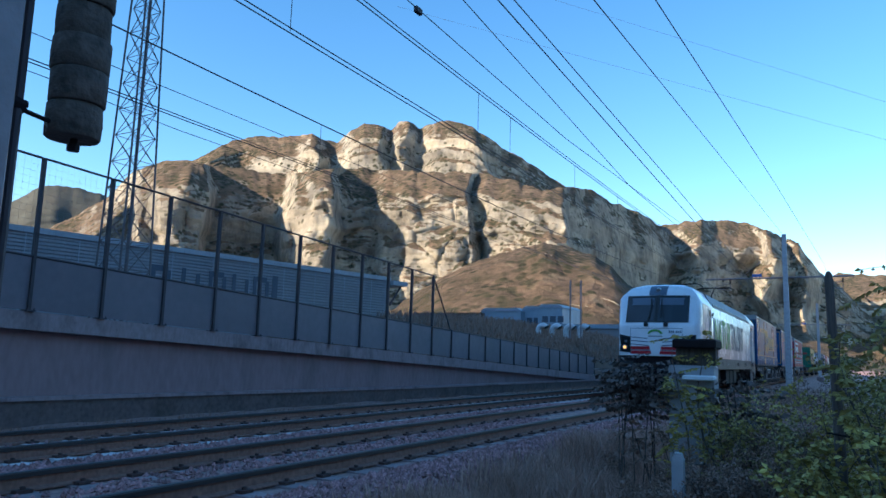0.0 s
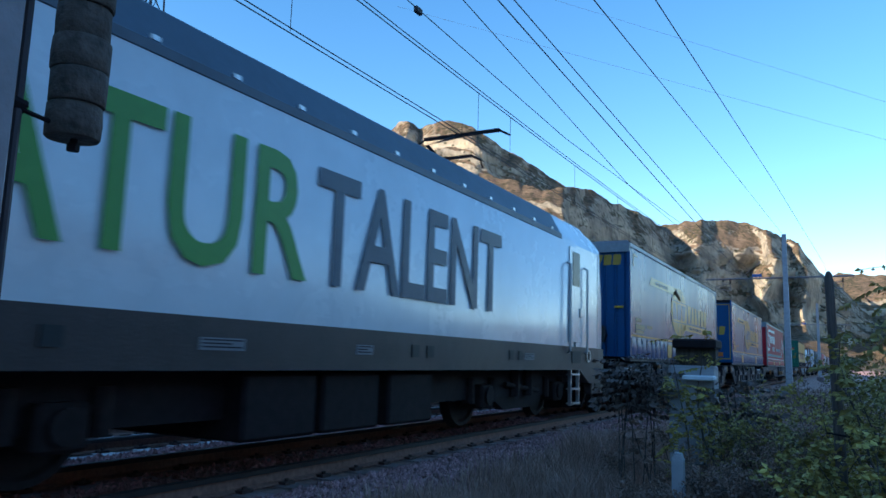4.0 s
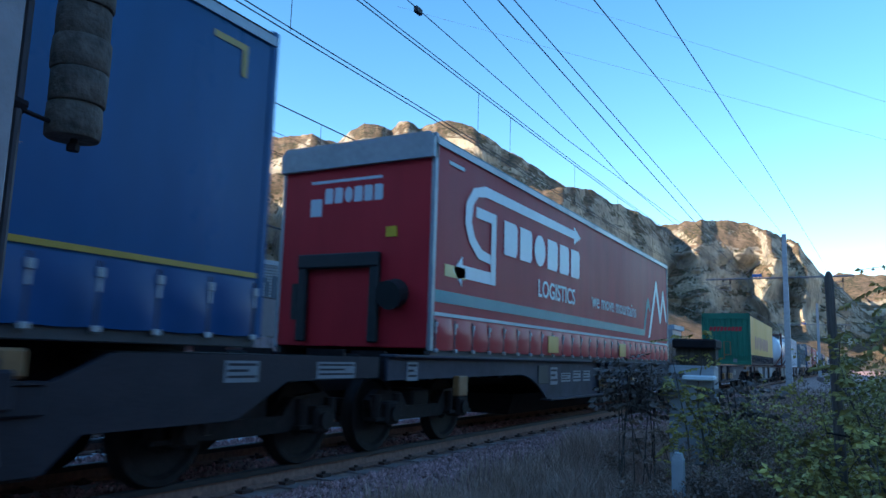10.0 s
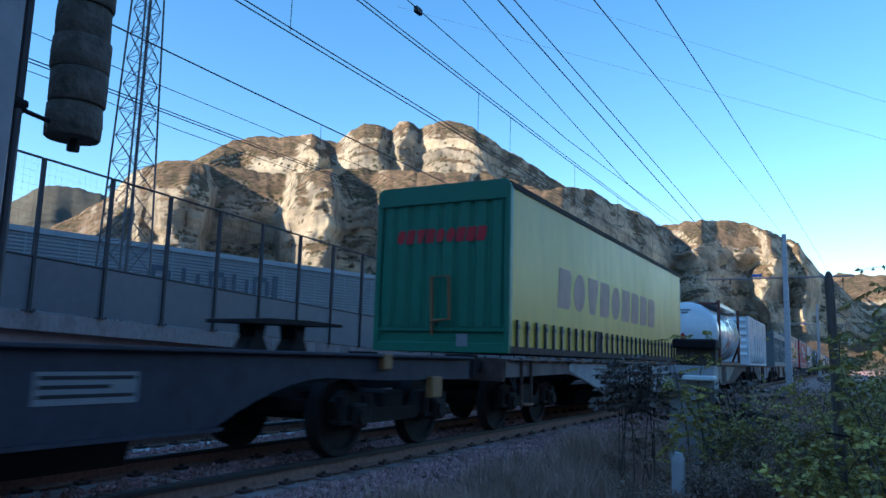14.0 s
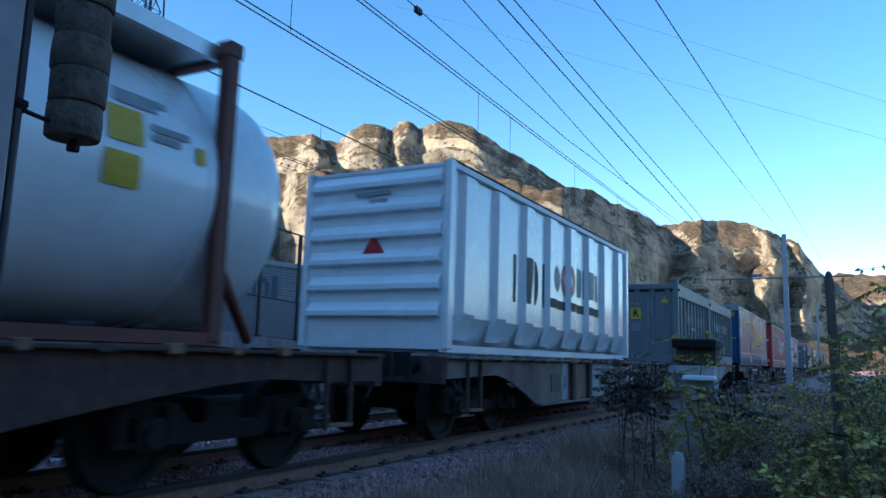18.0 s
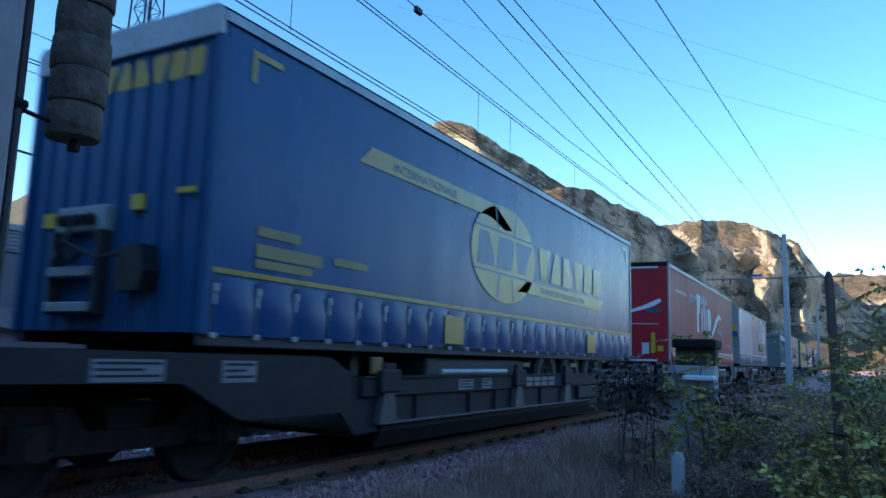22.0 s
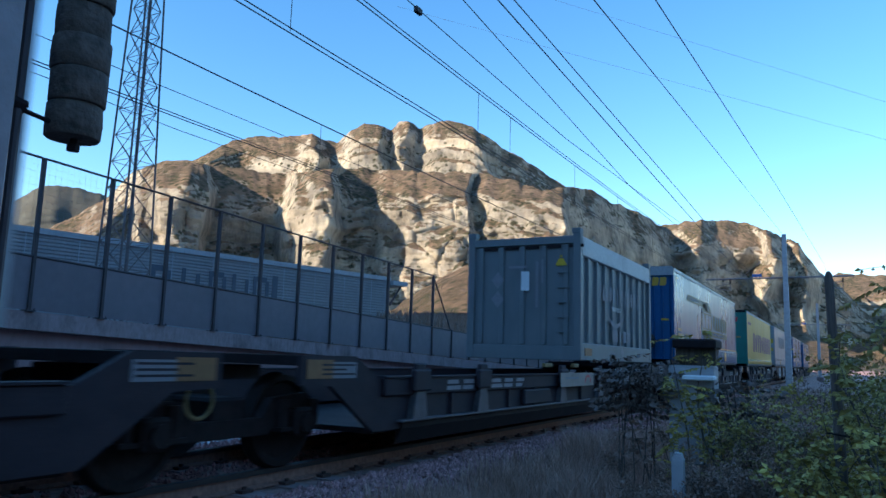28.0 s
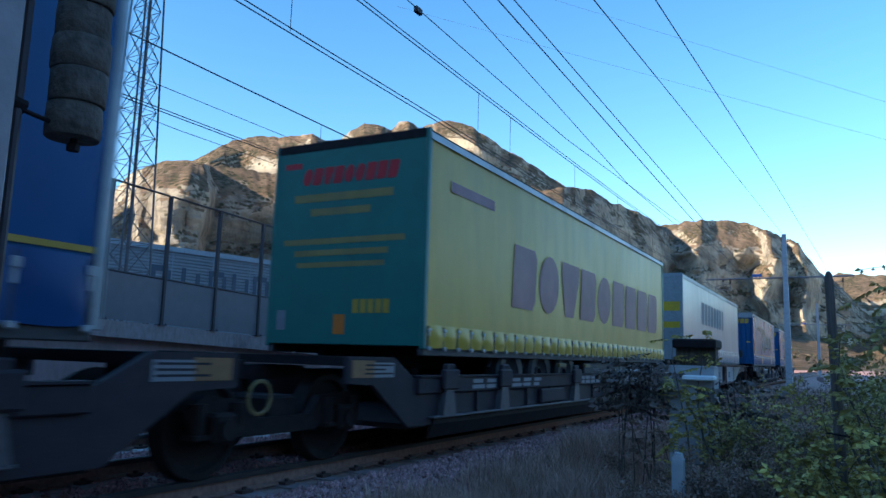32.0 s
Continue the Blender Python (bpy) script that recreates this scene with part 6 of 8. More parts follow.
        flat("door_notice", [rect(-0.88, -0.72, 1.82, 2.05), rect(0.62, 0.8, 1.85, 2.06)], M["plate"], t, FRONT, (0, -0.032, 0))
    else:
        flat("front_letter_block", name_shapes("lbv", -1.12, 3.53, 0.66, 0.26, 0.18, 0.1) + name_shapes("valtbb", -0.32, 3.53, 1.4, 0.26, 0.16, 0.1), M["logoyellow"], t, FRONT, (0, -0.012, 0), "yellow letter blocks on the front wall")
        front_fittings(t)
    for k in range(7):
        part("bow_lamp", Build().box(-0.9 + 0.3 * k, -0.82 + 0.3 * k, 0.02, 0.1, 4.13, 4.15), M["darksteel"], t)
    return t


blue_trailer(46.55, "logoyellow", "blue curtain-sided trailer with yellow band and globe, front wall leading")
blue_trailer(64.65, "logoyellow", "blue curtain-sided trailer with yellow-edged rear doors leading", True)
blue_trailer(179.2, "logoyellow", "worn blue curtain-sided trailer with yellow prints, front wall leading")
blue_trailer(247.6, "logodark", "blue curtain-sided trailer with dark olive prints, front wall leading", L=14.1)
pocket_wagon(46.55, 64.65, "dark grey articulated pocket wagon carrying two blue trailers")
pocket_wagon(179.2, 197.35, "dark grey articulated pocket wagon carrying a blue and a red trailer", board=197.35 + 5.47)

# red curtain-sided trailer on the blue-grey container wagon
g = semi_trailer(81.4, "dark red curtain-sided trailer body with teal stripe and white prints", "tred", "tredbright", "tredbright", roof="logoteal", line="logowhite", z1=4.06, z0=1.24, hem=0.38, axles=False, pads=(4.3, 8.9), L=14.05)
loop = [[(1.55, 3.50), (5.55, 3.50), (5.55, 3.40), (5.95, 3.57), (5.55, 3.74), (5.55, 3.66), (1.5, 3.66), (1.1, 3.55), (0.88, 3.3), (0.86, 3.0), (1.0, 2.75), (1.3, 2.55), (1.72, 2.52), (1.72, 2.66), (1.4, 2.70), (1.16, 2.85), (1.06, 3.05), (1.1, 3.3), (1.25, 3.45)],
        rect(1.2, 1.9, 3.14, 3.30), rect(1.73, 1.9, 2.22, 3.138), [(0.55, 2.31), (0.8, 2.52), (0.8, 2.40), (1.725, 2.40), (1.725, 2.22), (0.8, 2.22), (0.8, 2.10)]]
flat("loop_arrow", loop, M["purewhite"], g, SIDE, (SX, 0, 0), "white looped double arrow emblem")
shapes = name_shapes("bbobbb", 2.2, 2.74, 3.8, 0.54, 0.18)
flat("letter_block", shapes, M["purewhite"], g, SIDE, (SX, 0, 0), "white letter blocks of a trade name")
lettering("words", "LOGISTICS", 0.42, M["purewhite"], g, SIDE, (SX, 3.65, 2.22), stretch=0.98, bold=0.006)
lettering("slogan", "we move mountains", 0.44, M["logowhite"], g, SIDE, (SX, 6.7, 2.26), "faded white slogan", stretch=1.02, bold=0.004)
flat("teal_band", [[(0.05, 1.84), (11.23, 1.84), (11.56, 2.56), (11.72, 2.62), (11.80, 2.50), (11.89, 2.53), (11.68, 2.88), (11.5, 2.78), (11.12, 2.0), (0.05, 2.0)]], M["teal"], g, SIDE, (SX, 0, 0), "teal stripe turning up at its end")
flat("peak_mark", [[(11.62, 1.80), (11.83, 1.82), (12.57, 3.1), (13.0, 2.24), (13.12, 2.24), (13.44, 2.92), (13.76, 2.33), (13.90, 2.33), (13.86, 2.5), (13.50, 3.2), (13.42, 3.2), (13.08, 2.52), (12.64, 3.4), (12.54, 3.4)]], M["purewhite"], g, SIDE, (SX, 0, 0), "white mountain zigzag")
flat("notice_print", [rect(0.3, 0.9, 2.2, 2.36)], M["logoyellow"], g, SIDE, (SX, 0, 0))
flat("corner_mark", [rect(0.35, 0.8, 3.72, 3.77)], M["logowhite"], g, SIDE, (SX, 0, 0))
part("front_header", Build().prism([(-1.28, 3.72), (1.28, 3.72), (1.28, 3.98), (1.2, 4.07), (-1.2, 4.07), (-1.28, 3.98)], -0.1, 0.02, "y"), M["silver"], g, "grey rounded header of the front wall")
flat("front_mark", [rect(-0.75, -0.55, 3.05, 3.3), rect(-0.75, 0.45, 3.52, 3.56)] + name_shapes("bbobbb", -0.5, 3.22, 1.0, 0.22, 0.18), M["logowhite"], g, FRONT, (0, -0.032, 0), "small white blocks on the front wall")
part("front_frame", Build().box(-0.85, -0.7, -0.12, -0.03, 1.3, 2.4, 0.02).box(0.35, 0.5, -0.12, -0.03, 1.3, 2.4, 0.02).box(-0.85, 0.5, -0.14, -0.03, 2.3, 2.5, 0.02).box(-0.95, -0.86, -0.1, -0.03, 1.6, 2.1), M["black"], g, "black coupling frame on the front wall")
part("spare_canister", Build().tube((0.75, -0.03, 1.95), (0.75, -0.25, 1.9), 0.19, 16), M["black"], g)
part("mark", Build().box(0.55, 0.72, -0.045, -0.03, 2.7, 2.84), M["yellow"], g, "yellow square mark")
articulated_container_wagon(79.75, 115.85)


def swap_body(s0):
    """Green and ochre swap body with stakes along its lower edge."""
    t = thing("swap_body", "swap body with green ribbed end and faded ochre sides", "swap body", "containers on the train")
    L, z0, z1 = 13.6, 1.22, 4.02
    part("side_wall", Build().box(1.20, 1.25, 0.06, L - 0.06, z0 + 0.1, z1 - 0.12).box(-1.25, -1.20, 0.06, L - 0.06, z0 + 0.1, z1 - 0.12), M["tyellow"], t, "faded ochre tarpaulin side")
    part("inner_box", Build().box(-1.2, 1.2, 0.08, L - 0.08, z0, z1 - 0.1), M["darksteel"], t)
    for k in range(8):
        x = -1.18 + 2.36 * k / 8
        part("wall_rib", Build().prism([(x + 0.02, 0.03), (x + 0.06, -0.02), (x + 0.22, -0.02), (x + 0.26, 0.03)], z0 + 0.42, z1 - 0.3, "z"), M["tgreen"], t)
    part("end_wall", Build().box(-1.24, 1.24, 0.02, 0.07, z0, z1 - 0.1), M["tgreen"], t, "green vertically ribbed steel end wall")
    part("end_header", Build().prism([(-1.26, z1 - 0.32), (1.26, z1 - 0.32), (1.26, z1 - 0.08), (1.18, z1), (-1.18, z1), (-1.26, z1 - 0.08)], -0.05, 0.02, "y"), M["tgreen"], t)
    part("end_sill", Build().box(-1.25, 1.25, -0.045, 0.02, z0, z0 + 0.16, 0.01).box(-1.25, 1.25, -0.03, 0.02, z0 + 0.34, z0 + 0.40), M["tgreen"], t)
    for s in (-1, 1):
        part("corner_post", Build().box(s * 1.22 - 0.05, s * 1.22 + 0.05, -0.05, 0.08, z0, z1 - 0.1, 0.012), M["tgreen"], t)
    part("roof", Build().prism([(-1.27, z1 - 0.14), (1.27, z1 - 0.14), (1.27, z1 - 0.05), (1.18, z1), (-1.18, z1), (-1.27, z1 - 0.05)], 0.02, L, "y"), M["darksteel"], t, "dark roof edge")
    part("rear_wall", Build().box(-1.25, 1.25, L - 0.06, L, z0, z1 - 0.1), M["tgreen"], t)
    part("floor_rail", Build().box(1.16, 1.27, 0, L, z0, z0 + 0.12, 0.01).box(-1.27, -1.16, 0, L, z0, z0 + 0.12, 0.01), M["rustdark"], t)
    key = Build().box(0, 0.035, -0.03, 0.03, 0, 0.44).box(0, 0.05, -0.05, 0.05, 0.3, 0.38, 0.01).mesh("side_stake", M["strapsteel"])
    for k in range(32):
        o = new("side_stake", key)
        o.parent, o.location = t, (1.252, 0.3 + 0.42 * k, z0 + 0.1)
    shapes = name_shapes("botbobbbb", 2.2, 2.1, 7.9, 0.75, 0.2, 0.1)
    flat("letter_block", shapes, M["logored"], t, SIDE, (1.252, 0, 0), "faded plum letter blocks of a trade name")
    flat("end_letter_block", name_shapes("obtboobbb", -0.88, 3.03, 1.72, 0.24, 0.16, 0.2), M["red"], t, FRONT, (0, -0.022, 0), "red letter blocks on the end wall")
    lad = Build().path([(-0.1, -0.06, 1.5), (-0.1, -0.12, 2.45), (0.22, -0.12, 2.45), (0.25, -0.12, 1.75), (-0.08, -0.12, 1.72)], 0.03, 6)
    part("ladder", lad, M["amber"], t, "yellow tube ladder")
    part("data_plate", Build().box(0.35, 0.55, -0.05, -0.046, 1.32, 1.52), M["plate"], t)
    part("rust_patch", Build().box(1.253, 1.262, 4.55, 5.0, z0 + 0.1, z0 + 0.55), M["rustdark"], t, "rusty corner casting")
    TRAIN.append((t, s0))


swap_body(116.75)
container_wagon(115.9, 132.6, "rusty pale container wagon under the green swap body", "wagon_rust", [("rise", 3.5, 5.95), ("dark", 5.96, 7.6), ("panel", 7.7, 9.0), ("uprights", 9.3, 9.7), ("panel", 9.9, 11.0), ("slope", 11.2, 13.2)], None, 4.5, 2.5)
container_wagon(133.0, 148.0, "dark rusty container wagon under the tank container", "rustdark", [("cream", 2.95, 3.55), ("dark", 3.56, 3.96), ("cream", 3.97, 5.3), ("dark", 5.32, 6.4), ("panel", 6.42, 6.55), ("slope", 6.7, 9.0)])
container_wagon(148.4, 161.9, "rusty pale container wagon under the white ribbed container", "wagon_rust", [("hatch", 4.45, 4.9), ("panel", 5.0, 5.3), ("uprights", 5.5, 6.5), ("patch", 5.7, 6.3), ("panel", 6.75, 8.4), ("patch", 8.45, 9.3), ("slope", 9.4, 10.4)])
container_wagon(162.4, 177.4, "rusty pale container wagon under two grey-green containers", "wagon_rust", [("uprights", 3.95, 4.3), ("panel", 4.45, 5.0), ("patch", 5.05, 5.5), ("panel", 5.55, 6.5), ("patch", 6.55, 7.9), ("uprights", 8.35, 8.95), ("slope", 9.4, 11.2)], 3.5)


def tank_container(s0):
    """White tank between two red-brown frames, with a walkway on top."""
    t = thing("tank_container", "white tank container with red-brown frames and blue prints", "tank container", "containers on the train")
    R, zc, y0, y1 = 1.22, 2.53, -1.05, 7.35
    prof = [(0.001, y0 - 0.02)] + [(R * math.sin(a), y0 + 0.55 * (1 - math.cos(a))) for a in [math.pi / 2 * k / 9 for k in range(1, 10)]]
    prof += [(R, y1 - 0.55)] + [(R * math.cos(a), y1 - 0.55 + 0.55 * math.sin(a)) for a in [math.pi / 2 * k / 9 for k in range(1, 9)]] + [(0.001, y1 + 0.02)]
    part("tank_shell", Build().lathe(prof, (0, 0, zc), "y", 48), M["white_loco"], t, "glossy white tank shell", smooth=35)
    for y in (0.1, 2.3, 4.3, 6.05):
        part("shell_band", Build().lathe([(R + 0.001, y - 0.04), (R + 0.012, y - 0.03), (R + 0.012, y + 0.03), (R + 0.001, y + 0.04)], (0, 0, zc), "y", 48), M["white_loco"], t, smooth=35)
    for y in (0.0, 6.18):
        for s in (-1, 1):
            part("frame_post", Build().box(s * 1.19 - 0.06, s * 1.19 + 0.06, y - 0.07, y + 0.07, 1.2, 3.72, 0.012), M["redbrown"], t, "red-brown steel frame post")
            part("casting", Build().box(s * 1.19 - 0.09, s * 1.19 + 0.07, y - 0.09, y + 0.09, 3.70, 3.84, 0.01), M["redbrown"], t)
            part("brace", Build().tube((s * 1.15, y, 1.95), (s * 0.75, y + (-0.9 if y == 0 else 0.9), 1.25), 0.055, 8), M["redbrown"], t)
        part("frame_beam", Build().box(-1.2, 1.2, y - 0.06, y + 0.06, 3.66, 3.76, 0.01), M["redbrown"], t)
        part("frame_beam", Build().box(-1.2, 1.2, y - 0.08, y + 0.08, 1.18, 1.32, 0.01), M["redbrown"], t)
    part("bottom_rail", Build().box(1.1, 1.24, -0.1, 6.25, 1.18, 1.28).box(-1.24, -1.1, -0.1, 6.25, 1.18, 1.28), M["redbrown"], t)
    part("walkway", Build().box(0.25, 1.1, 0.1, 6.1, 3.70, 3.75).box(1.06, 1.12, 0.1, 6.1, 3.66, 3.80), M["chrome"], t, "grey grating walkway")
    for k in range(20):
        part("grating_bar", Build().box(0.26, 1.06, 0.2 + 0.29 * k, 0.23 + 0.29 * k, 3.75, 3.765), M["chrome"], t)
    out = lambda z: math.sqrt(max(0.0, R * R - (z - zc) ** 2)) + 0.012

    def on_shell(name, ua, ub, za, zb, mat, label="", lean=0.0, round_=False):
        b = Build()
        n = 12 if round_ else 6
        for k in range(n + 1):
            z = za + (zb - za) * k / n
            d = lean * k / n
            half = (ub - ua) / 2 * (math.sqrt(max(0.004, 1 - (2 * k / n - 1) ** 2)) if round_ else 1.0)
            b.v += [(out(z), (ua + ub) / 2 - half + d, z), (out(z), (ua + ub) / 2 + half + d, z)]
        b.f = [(2 * k, 2 * k + 1, 2 * k + 3, 2 * k + 2) for k in range(n)]
        return part(name, b, M[mat], t, label)

    on_shell("emblem", 1.55, 2.15, 2.96, 3.38, "blue", "round blue emblem", round_=True)
    for k in range(6):
        on_shell("letter_block", 2.28 + 0.2 * k, 2.42 + 0.2 * k, 2.92 if k not in (2, 3) else 2.84, 3.12, "blue", "blue letter block")
    for k, (a, c, z) in enumerate(((3.0, 3.45, 2.78), (3.1, 3.75, 2.68), (0.6, 1.0, 2.42), (0.65, 0.95, 2.34), (5.1, 5.6, 3.04), (5.1, 5.5, 2.98), (5.42, 5.8, 2.82), (5.42, 5.7, 2.74))):
        on_shell("notice_line", a, c, z, z + 0.06, "grey")
    on_shell("placard", 2.5, 3.0, 1.98, 2.22, "orange", "orange hazard plate", 0.06)
    on_shell("hazard_diamond", 3.12, 3.36, 1.95, 2.2, "red", "red hazard diamond", 0.1)
    on_shell("placard", 5.02, 5.34, 2.66, 2.94, "yellow", "yellow square label")
    on_shell("placard", 5.0, 5.32, 2.32, 2.58, "yellow", "yellow square label")
    on_shell("placard", 5.86, 5.96, 2.66, 2.80, "yellow")
    m = M["red"]
    flat("hazard_diamond", [[(0.02, 2.05), (0.17, 2.25), (0.02, 2.45), (-0.13, 2.25)]], m, t, FRONT, (-0.1, y0 - 0.02, 0), "red hazard diamond on the tank end", thick=0.02)
    flat("notice_print", [rect(-0.45, 0.35, 2.62, 2.7), rect(-0.2, 0.3, 3.36, 3.42), rect(-0.1, 0.15, 3.24, 3.30)], M["grey"], t, FRONT, (-0.05, y0 + 0.10, 0), thick=0.02)
    TRAIN.append((t, s0))


M["redbrown"] = material("red_brown_frame", (0.16, 0.045, 0.035), 0.6, 0.1, grain=8, vary=0.2, stains=0.4, stain=(0.08, 0.04, 0.03), stain_scale=2)
tank_container(138.85)


def bulk_container(s0):
    """White box with ridged ends and bulging ribbed sides."""
    t = thing("bulk_container", "white thirty-foot bulk container with bulging ribbed sides", "container", "containers on the train")
    L, z0, z1 = 9.15, 1.24, 3.84
    RIBS = [0.62 + 1.13 * k for k in range(8)]
    for y in (0.06, L - 0.06):
        part("end_wall", Build().box(-1.22, 1.22, y - 0.04, y + 0.04, z0, z1 - 0.06), M["white_loco"], t)
    for k in range(6):
        z = z0 + 0.42 + 0.37 * k
        part("end_ridge", Build().prism([(0.03, z), (-0.07, z + 0.03), (-0.07, z + 0.10), (0.03, z + 0.24)], -1.12, 1.10), M["white_loco"], t)
    for s in (-1, 1):
        for y in (0.03, L - 0.03):
            part("corner_post", Build().box(s * 1.2 - 0.05, s * 1.2 + 0.05, y - 0.08, y + 0.08, z0, z1, 0.015), M["white_loco"], t)
        wall_ = Build()
        wall_.add([(s * 0.90, 0.1, z0), (s * 0.90, L - 0.1, z0), (s * 1.16, L - 0.1, z0 + 0.46), (s * 1.16, 0.1, z0 + 0.46), (s * 1.16, L - 0.1, z1 - 0.06), (s * 1.16, 0.1, z1 - 0.06)], [(0, 1, 2, 3), (3, 2, 4, 5)])
        part("side_wall", wall_, M["white_loco"], t, "glossy white side wall drawn in at its foot")
        for y in RIBS:
            b = Build()
            outline = lambda z, x: [(s * 1.155, y - 0.27, z), (s * x, y - 0.17, z), (s * x, y + 0.17, z), (s * 1.155, y + 0.27, z)]
            b.rings([[(s * 1.07, y - 0.27, z0 + 0.14), (s * 1.09, y - 0.17, z0 + 0.14), (s * 1.09, y + 0.17, z0 + 0.14), (s * 1.07, y + 0.27, z0 + 0.14)], outline(z0 + 0.50, 1.24), outline(z1 - 0.14, 1.24), outline(z1 - 0.09, 1.17)])
            part("rib", b, M["white_loco"], t, "broad white pressed rib")
        part("bottom_rail", Build().box(s * 1.17 - 0.06, s * 1.17 + 0.06, 0, L, z0 - 0.04, z0 + 0.06), M["white"], t)
        part("top_rail", Build().box(s * 1.17 - 0.06, s * 1.17 + 0.06, 0, L, z1 - 0.10, z1 - 0.02), M["white"], t)
        part("hand_rail", Build().tube((s * 1.1, 0.2, z1 + 0.07), (s * 1.1, L - 0.2, z1 + 0.07), 0.018, 6), M["darksteel"], t)
    for k in range(7):
        part("rail_stay", Build().tube((1.1, 0.3 + 1.42 * k, z1 - 0.03), (1.1, 0.3 + 1.42 * k, z1 + 0.07), 0.015, 5), M["darksteel"], t)
    part("roof", Build().box(-1.2, 1.2, 0.0, L, z1 - 0.08, z1 - 0.03), M["white"], t)
    def over_ribs(name, shapes, mat, label="", lift=0.0):
        """A print that follows the ribs and the wall between them."""
        for shape in shapes:
            for k, y in enumerate(RIBS):
                for u0, u1, x in ((y - 0.17, y + 0.17, 1.2405), (y + 0.27, y + 0.86, 1.1605)):
                    piece = clipped(shape, u0, u1)
                    if piece:
                        flat(name, [piece], mat, t, SIDE, (x + lift, 0, 0), label)

    over_ribs("letter_block", name_shapes("itoi", 2.2, 2.06, 1.75, 0.78, 0.14), M["black"], "black shapes of a trade name")
    over_ribs("letter_block", name_shapes("o", 4.02, 2.36, 0.62, 0.56, 0.1) + name_shapes("bbi", 5.3, 2.4, 1.9, 0.58, 0.14), M["slate"], "slate shapes of a trade name")
    over_ribs("ring_print", [disc(4.92, 2.66, 0.31, 26, 0.32)], M["red"], "red ring print")
    over_ribs("ring_print", [disc(4.92, 2.66, 0.13, 20)], M["purewhite"], lift=0.0025)
    over_ribs("underline", [rect(3.84, 7.02, 2.08, 2.25)], M["black"], "black underline bar")
    over_ribs("underline_gap", [rect(4.15, 4.4, 2.08, 2.25), rect(5.2, 5.4, 2.08, 2.25)], M["amber"], lift=0.0025)
    flat("notice_print", [rect(-0.35, 0.25, 3.42, 3.48), rect(-0.1, 0.2, 3.3, 3.36)], M["grey"], t, FRONT, (0, -0.0, 0), thick=0.025)
    flat("hazard_mark", [[(-0.2, 2.55), (0.2, 2.55), (0.0, 2.85)]], M["red"], t, FRONT, (0, 0.0, 0), thick=0.022)
    TRAIN.append((t, s0))


bulk_container(149.15)
M["vgreen"] = material("grey_green_container_paint", (0.150, 0.172, 0.182), 0.5, 0.05, grain=4, vary=0.10, stains=0.45, stain=(0.19, 0.16, 0.15), stain_scale=1.0, stretch=(1, 1, 0.35))


def open_top_container(s0, label, yellow_sign=True, stacked=False, sheet="vgreen"):
    """Twenty-foot open-top box: ribbed sides, deep top beam, forklift pockets."""
    t = thing("open_top_container", label, "container", "containers on the train")
    L, z0, z1, w = 6.0, 1.15, 3.68, 1.24
    for s in (w - 0.075, -w + 0.075):
        part("side_sheet", Build().box(s - 0.015, s + 0.015, 0.05, L - 0.05, z0, z1 - 0.1), M["vgreen"], t)
    for y in (0.07, L - 0.07):
        part("end_sheet", Build().box(-w + 0.06, w - 0.06, y - 0.02, y + 0.02, z0, z1 - 0.1), M["vgreen"], t)
    for s in (-1, 1):
        part("top_beam", Build().box(s * (w - 0.04) - 0.06, s * (w - 0.04) + 0.06, 0.1, L - 0.1, z1 - 0.42, z1 - 0.02, 0.02), M[sheet], t, "deep steel top beam")
        part("bottom_beam", Build().box(s * (w - 0.04) - 0.05, s * (w - 0.04) + 0.05, 0.1, L - 0.1, z0, z0 + 0.36, 0.02), M["vgreen"], t)
        for y in (0.08, L - 0.08):
            part("corner_post", Build().box(s * (w - 0.06) - 0.08, s * (w - 0.06) + 0.08, y - 0.09, y + 0.09, z0, z1 + 0.06, 0.015), M["vgreen"], t)
            part("casting", Build().box(s * (w - 0.07) - 0.09, s * (w - 0.07) + 0.09, y - 0.10, y + 0.10, z1 + 0.02, z1 + 0.13, 0.012), M["vgreen"], t, "corner casting")
        for k in range(9):
            y = 0.62 + 0.595 * k
            part("rib", Build().prism([(y - 0.05, w - 0.06), (y + 0.05, w - 0.06), (y + 0.035, w + 0.0), (y - 0.035, w + 0.0)] if s > 0 else [(y - 0.05, -w + 0.06), (y + 0.05, -w + 0.06), (y + 0.035, -w), (y - 0.035, -w)], 0, 1, "z").moved(Matrix(((0, 1, 0, 0), (1, 0, 0, 0), (0, 0, z1 - z0 - 0.78, z0 + 0.36), (0, 0, 0, 1)))), M["vgreen"], t, "upright side rib")
    for k in range(5):
        x = -0.95 + 0.475 * k
        part("end_rib", Build().box(x - 0.05, x + 0.05, 0.0, 0.06, z0 + 0.3, z1 - 0.2, 0.012), M["vgreen"], t)
        part("end_lip", Build().box(x + 0.06, x + 0.36, 0.015, 0.055, z1 - 0.26, z1 - 0.2), M["darksteel"], t)
    part("end_beam", Build().box(-w + 0.1, w - 0.1, 0.0, 0.08, z1 - 0.18, z1 - 0.02, 0.01), M["vgreen"], t)
    part("end_beam", Build().box(-w + 0.1, w - 0.1, 0.0, 0.08, z0, z0 + 0.28, 0.01), M["vgreen"], t)
    for k in range(6):
        part("rung", Build().box(0.78, 1.02, -0.02, 0.05, z0 + 0.55 + 0.3 * k, z0 + 0.57 + 0.3 * k), M["vgreen"], t)
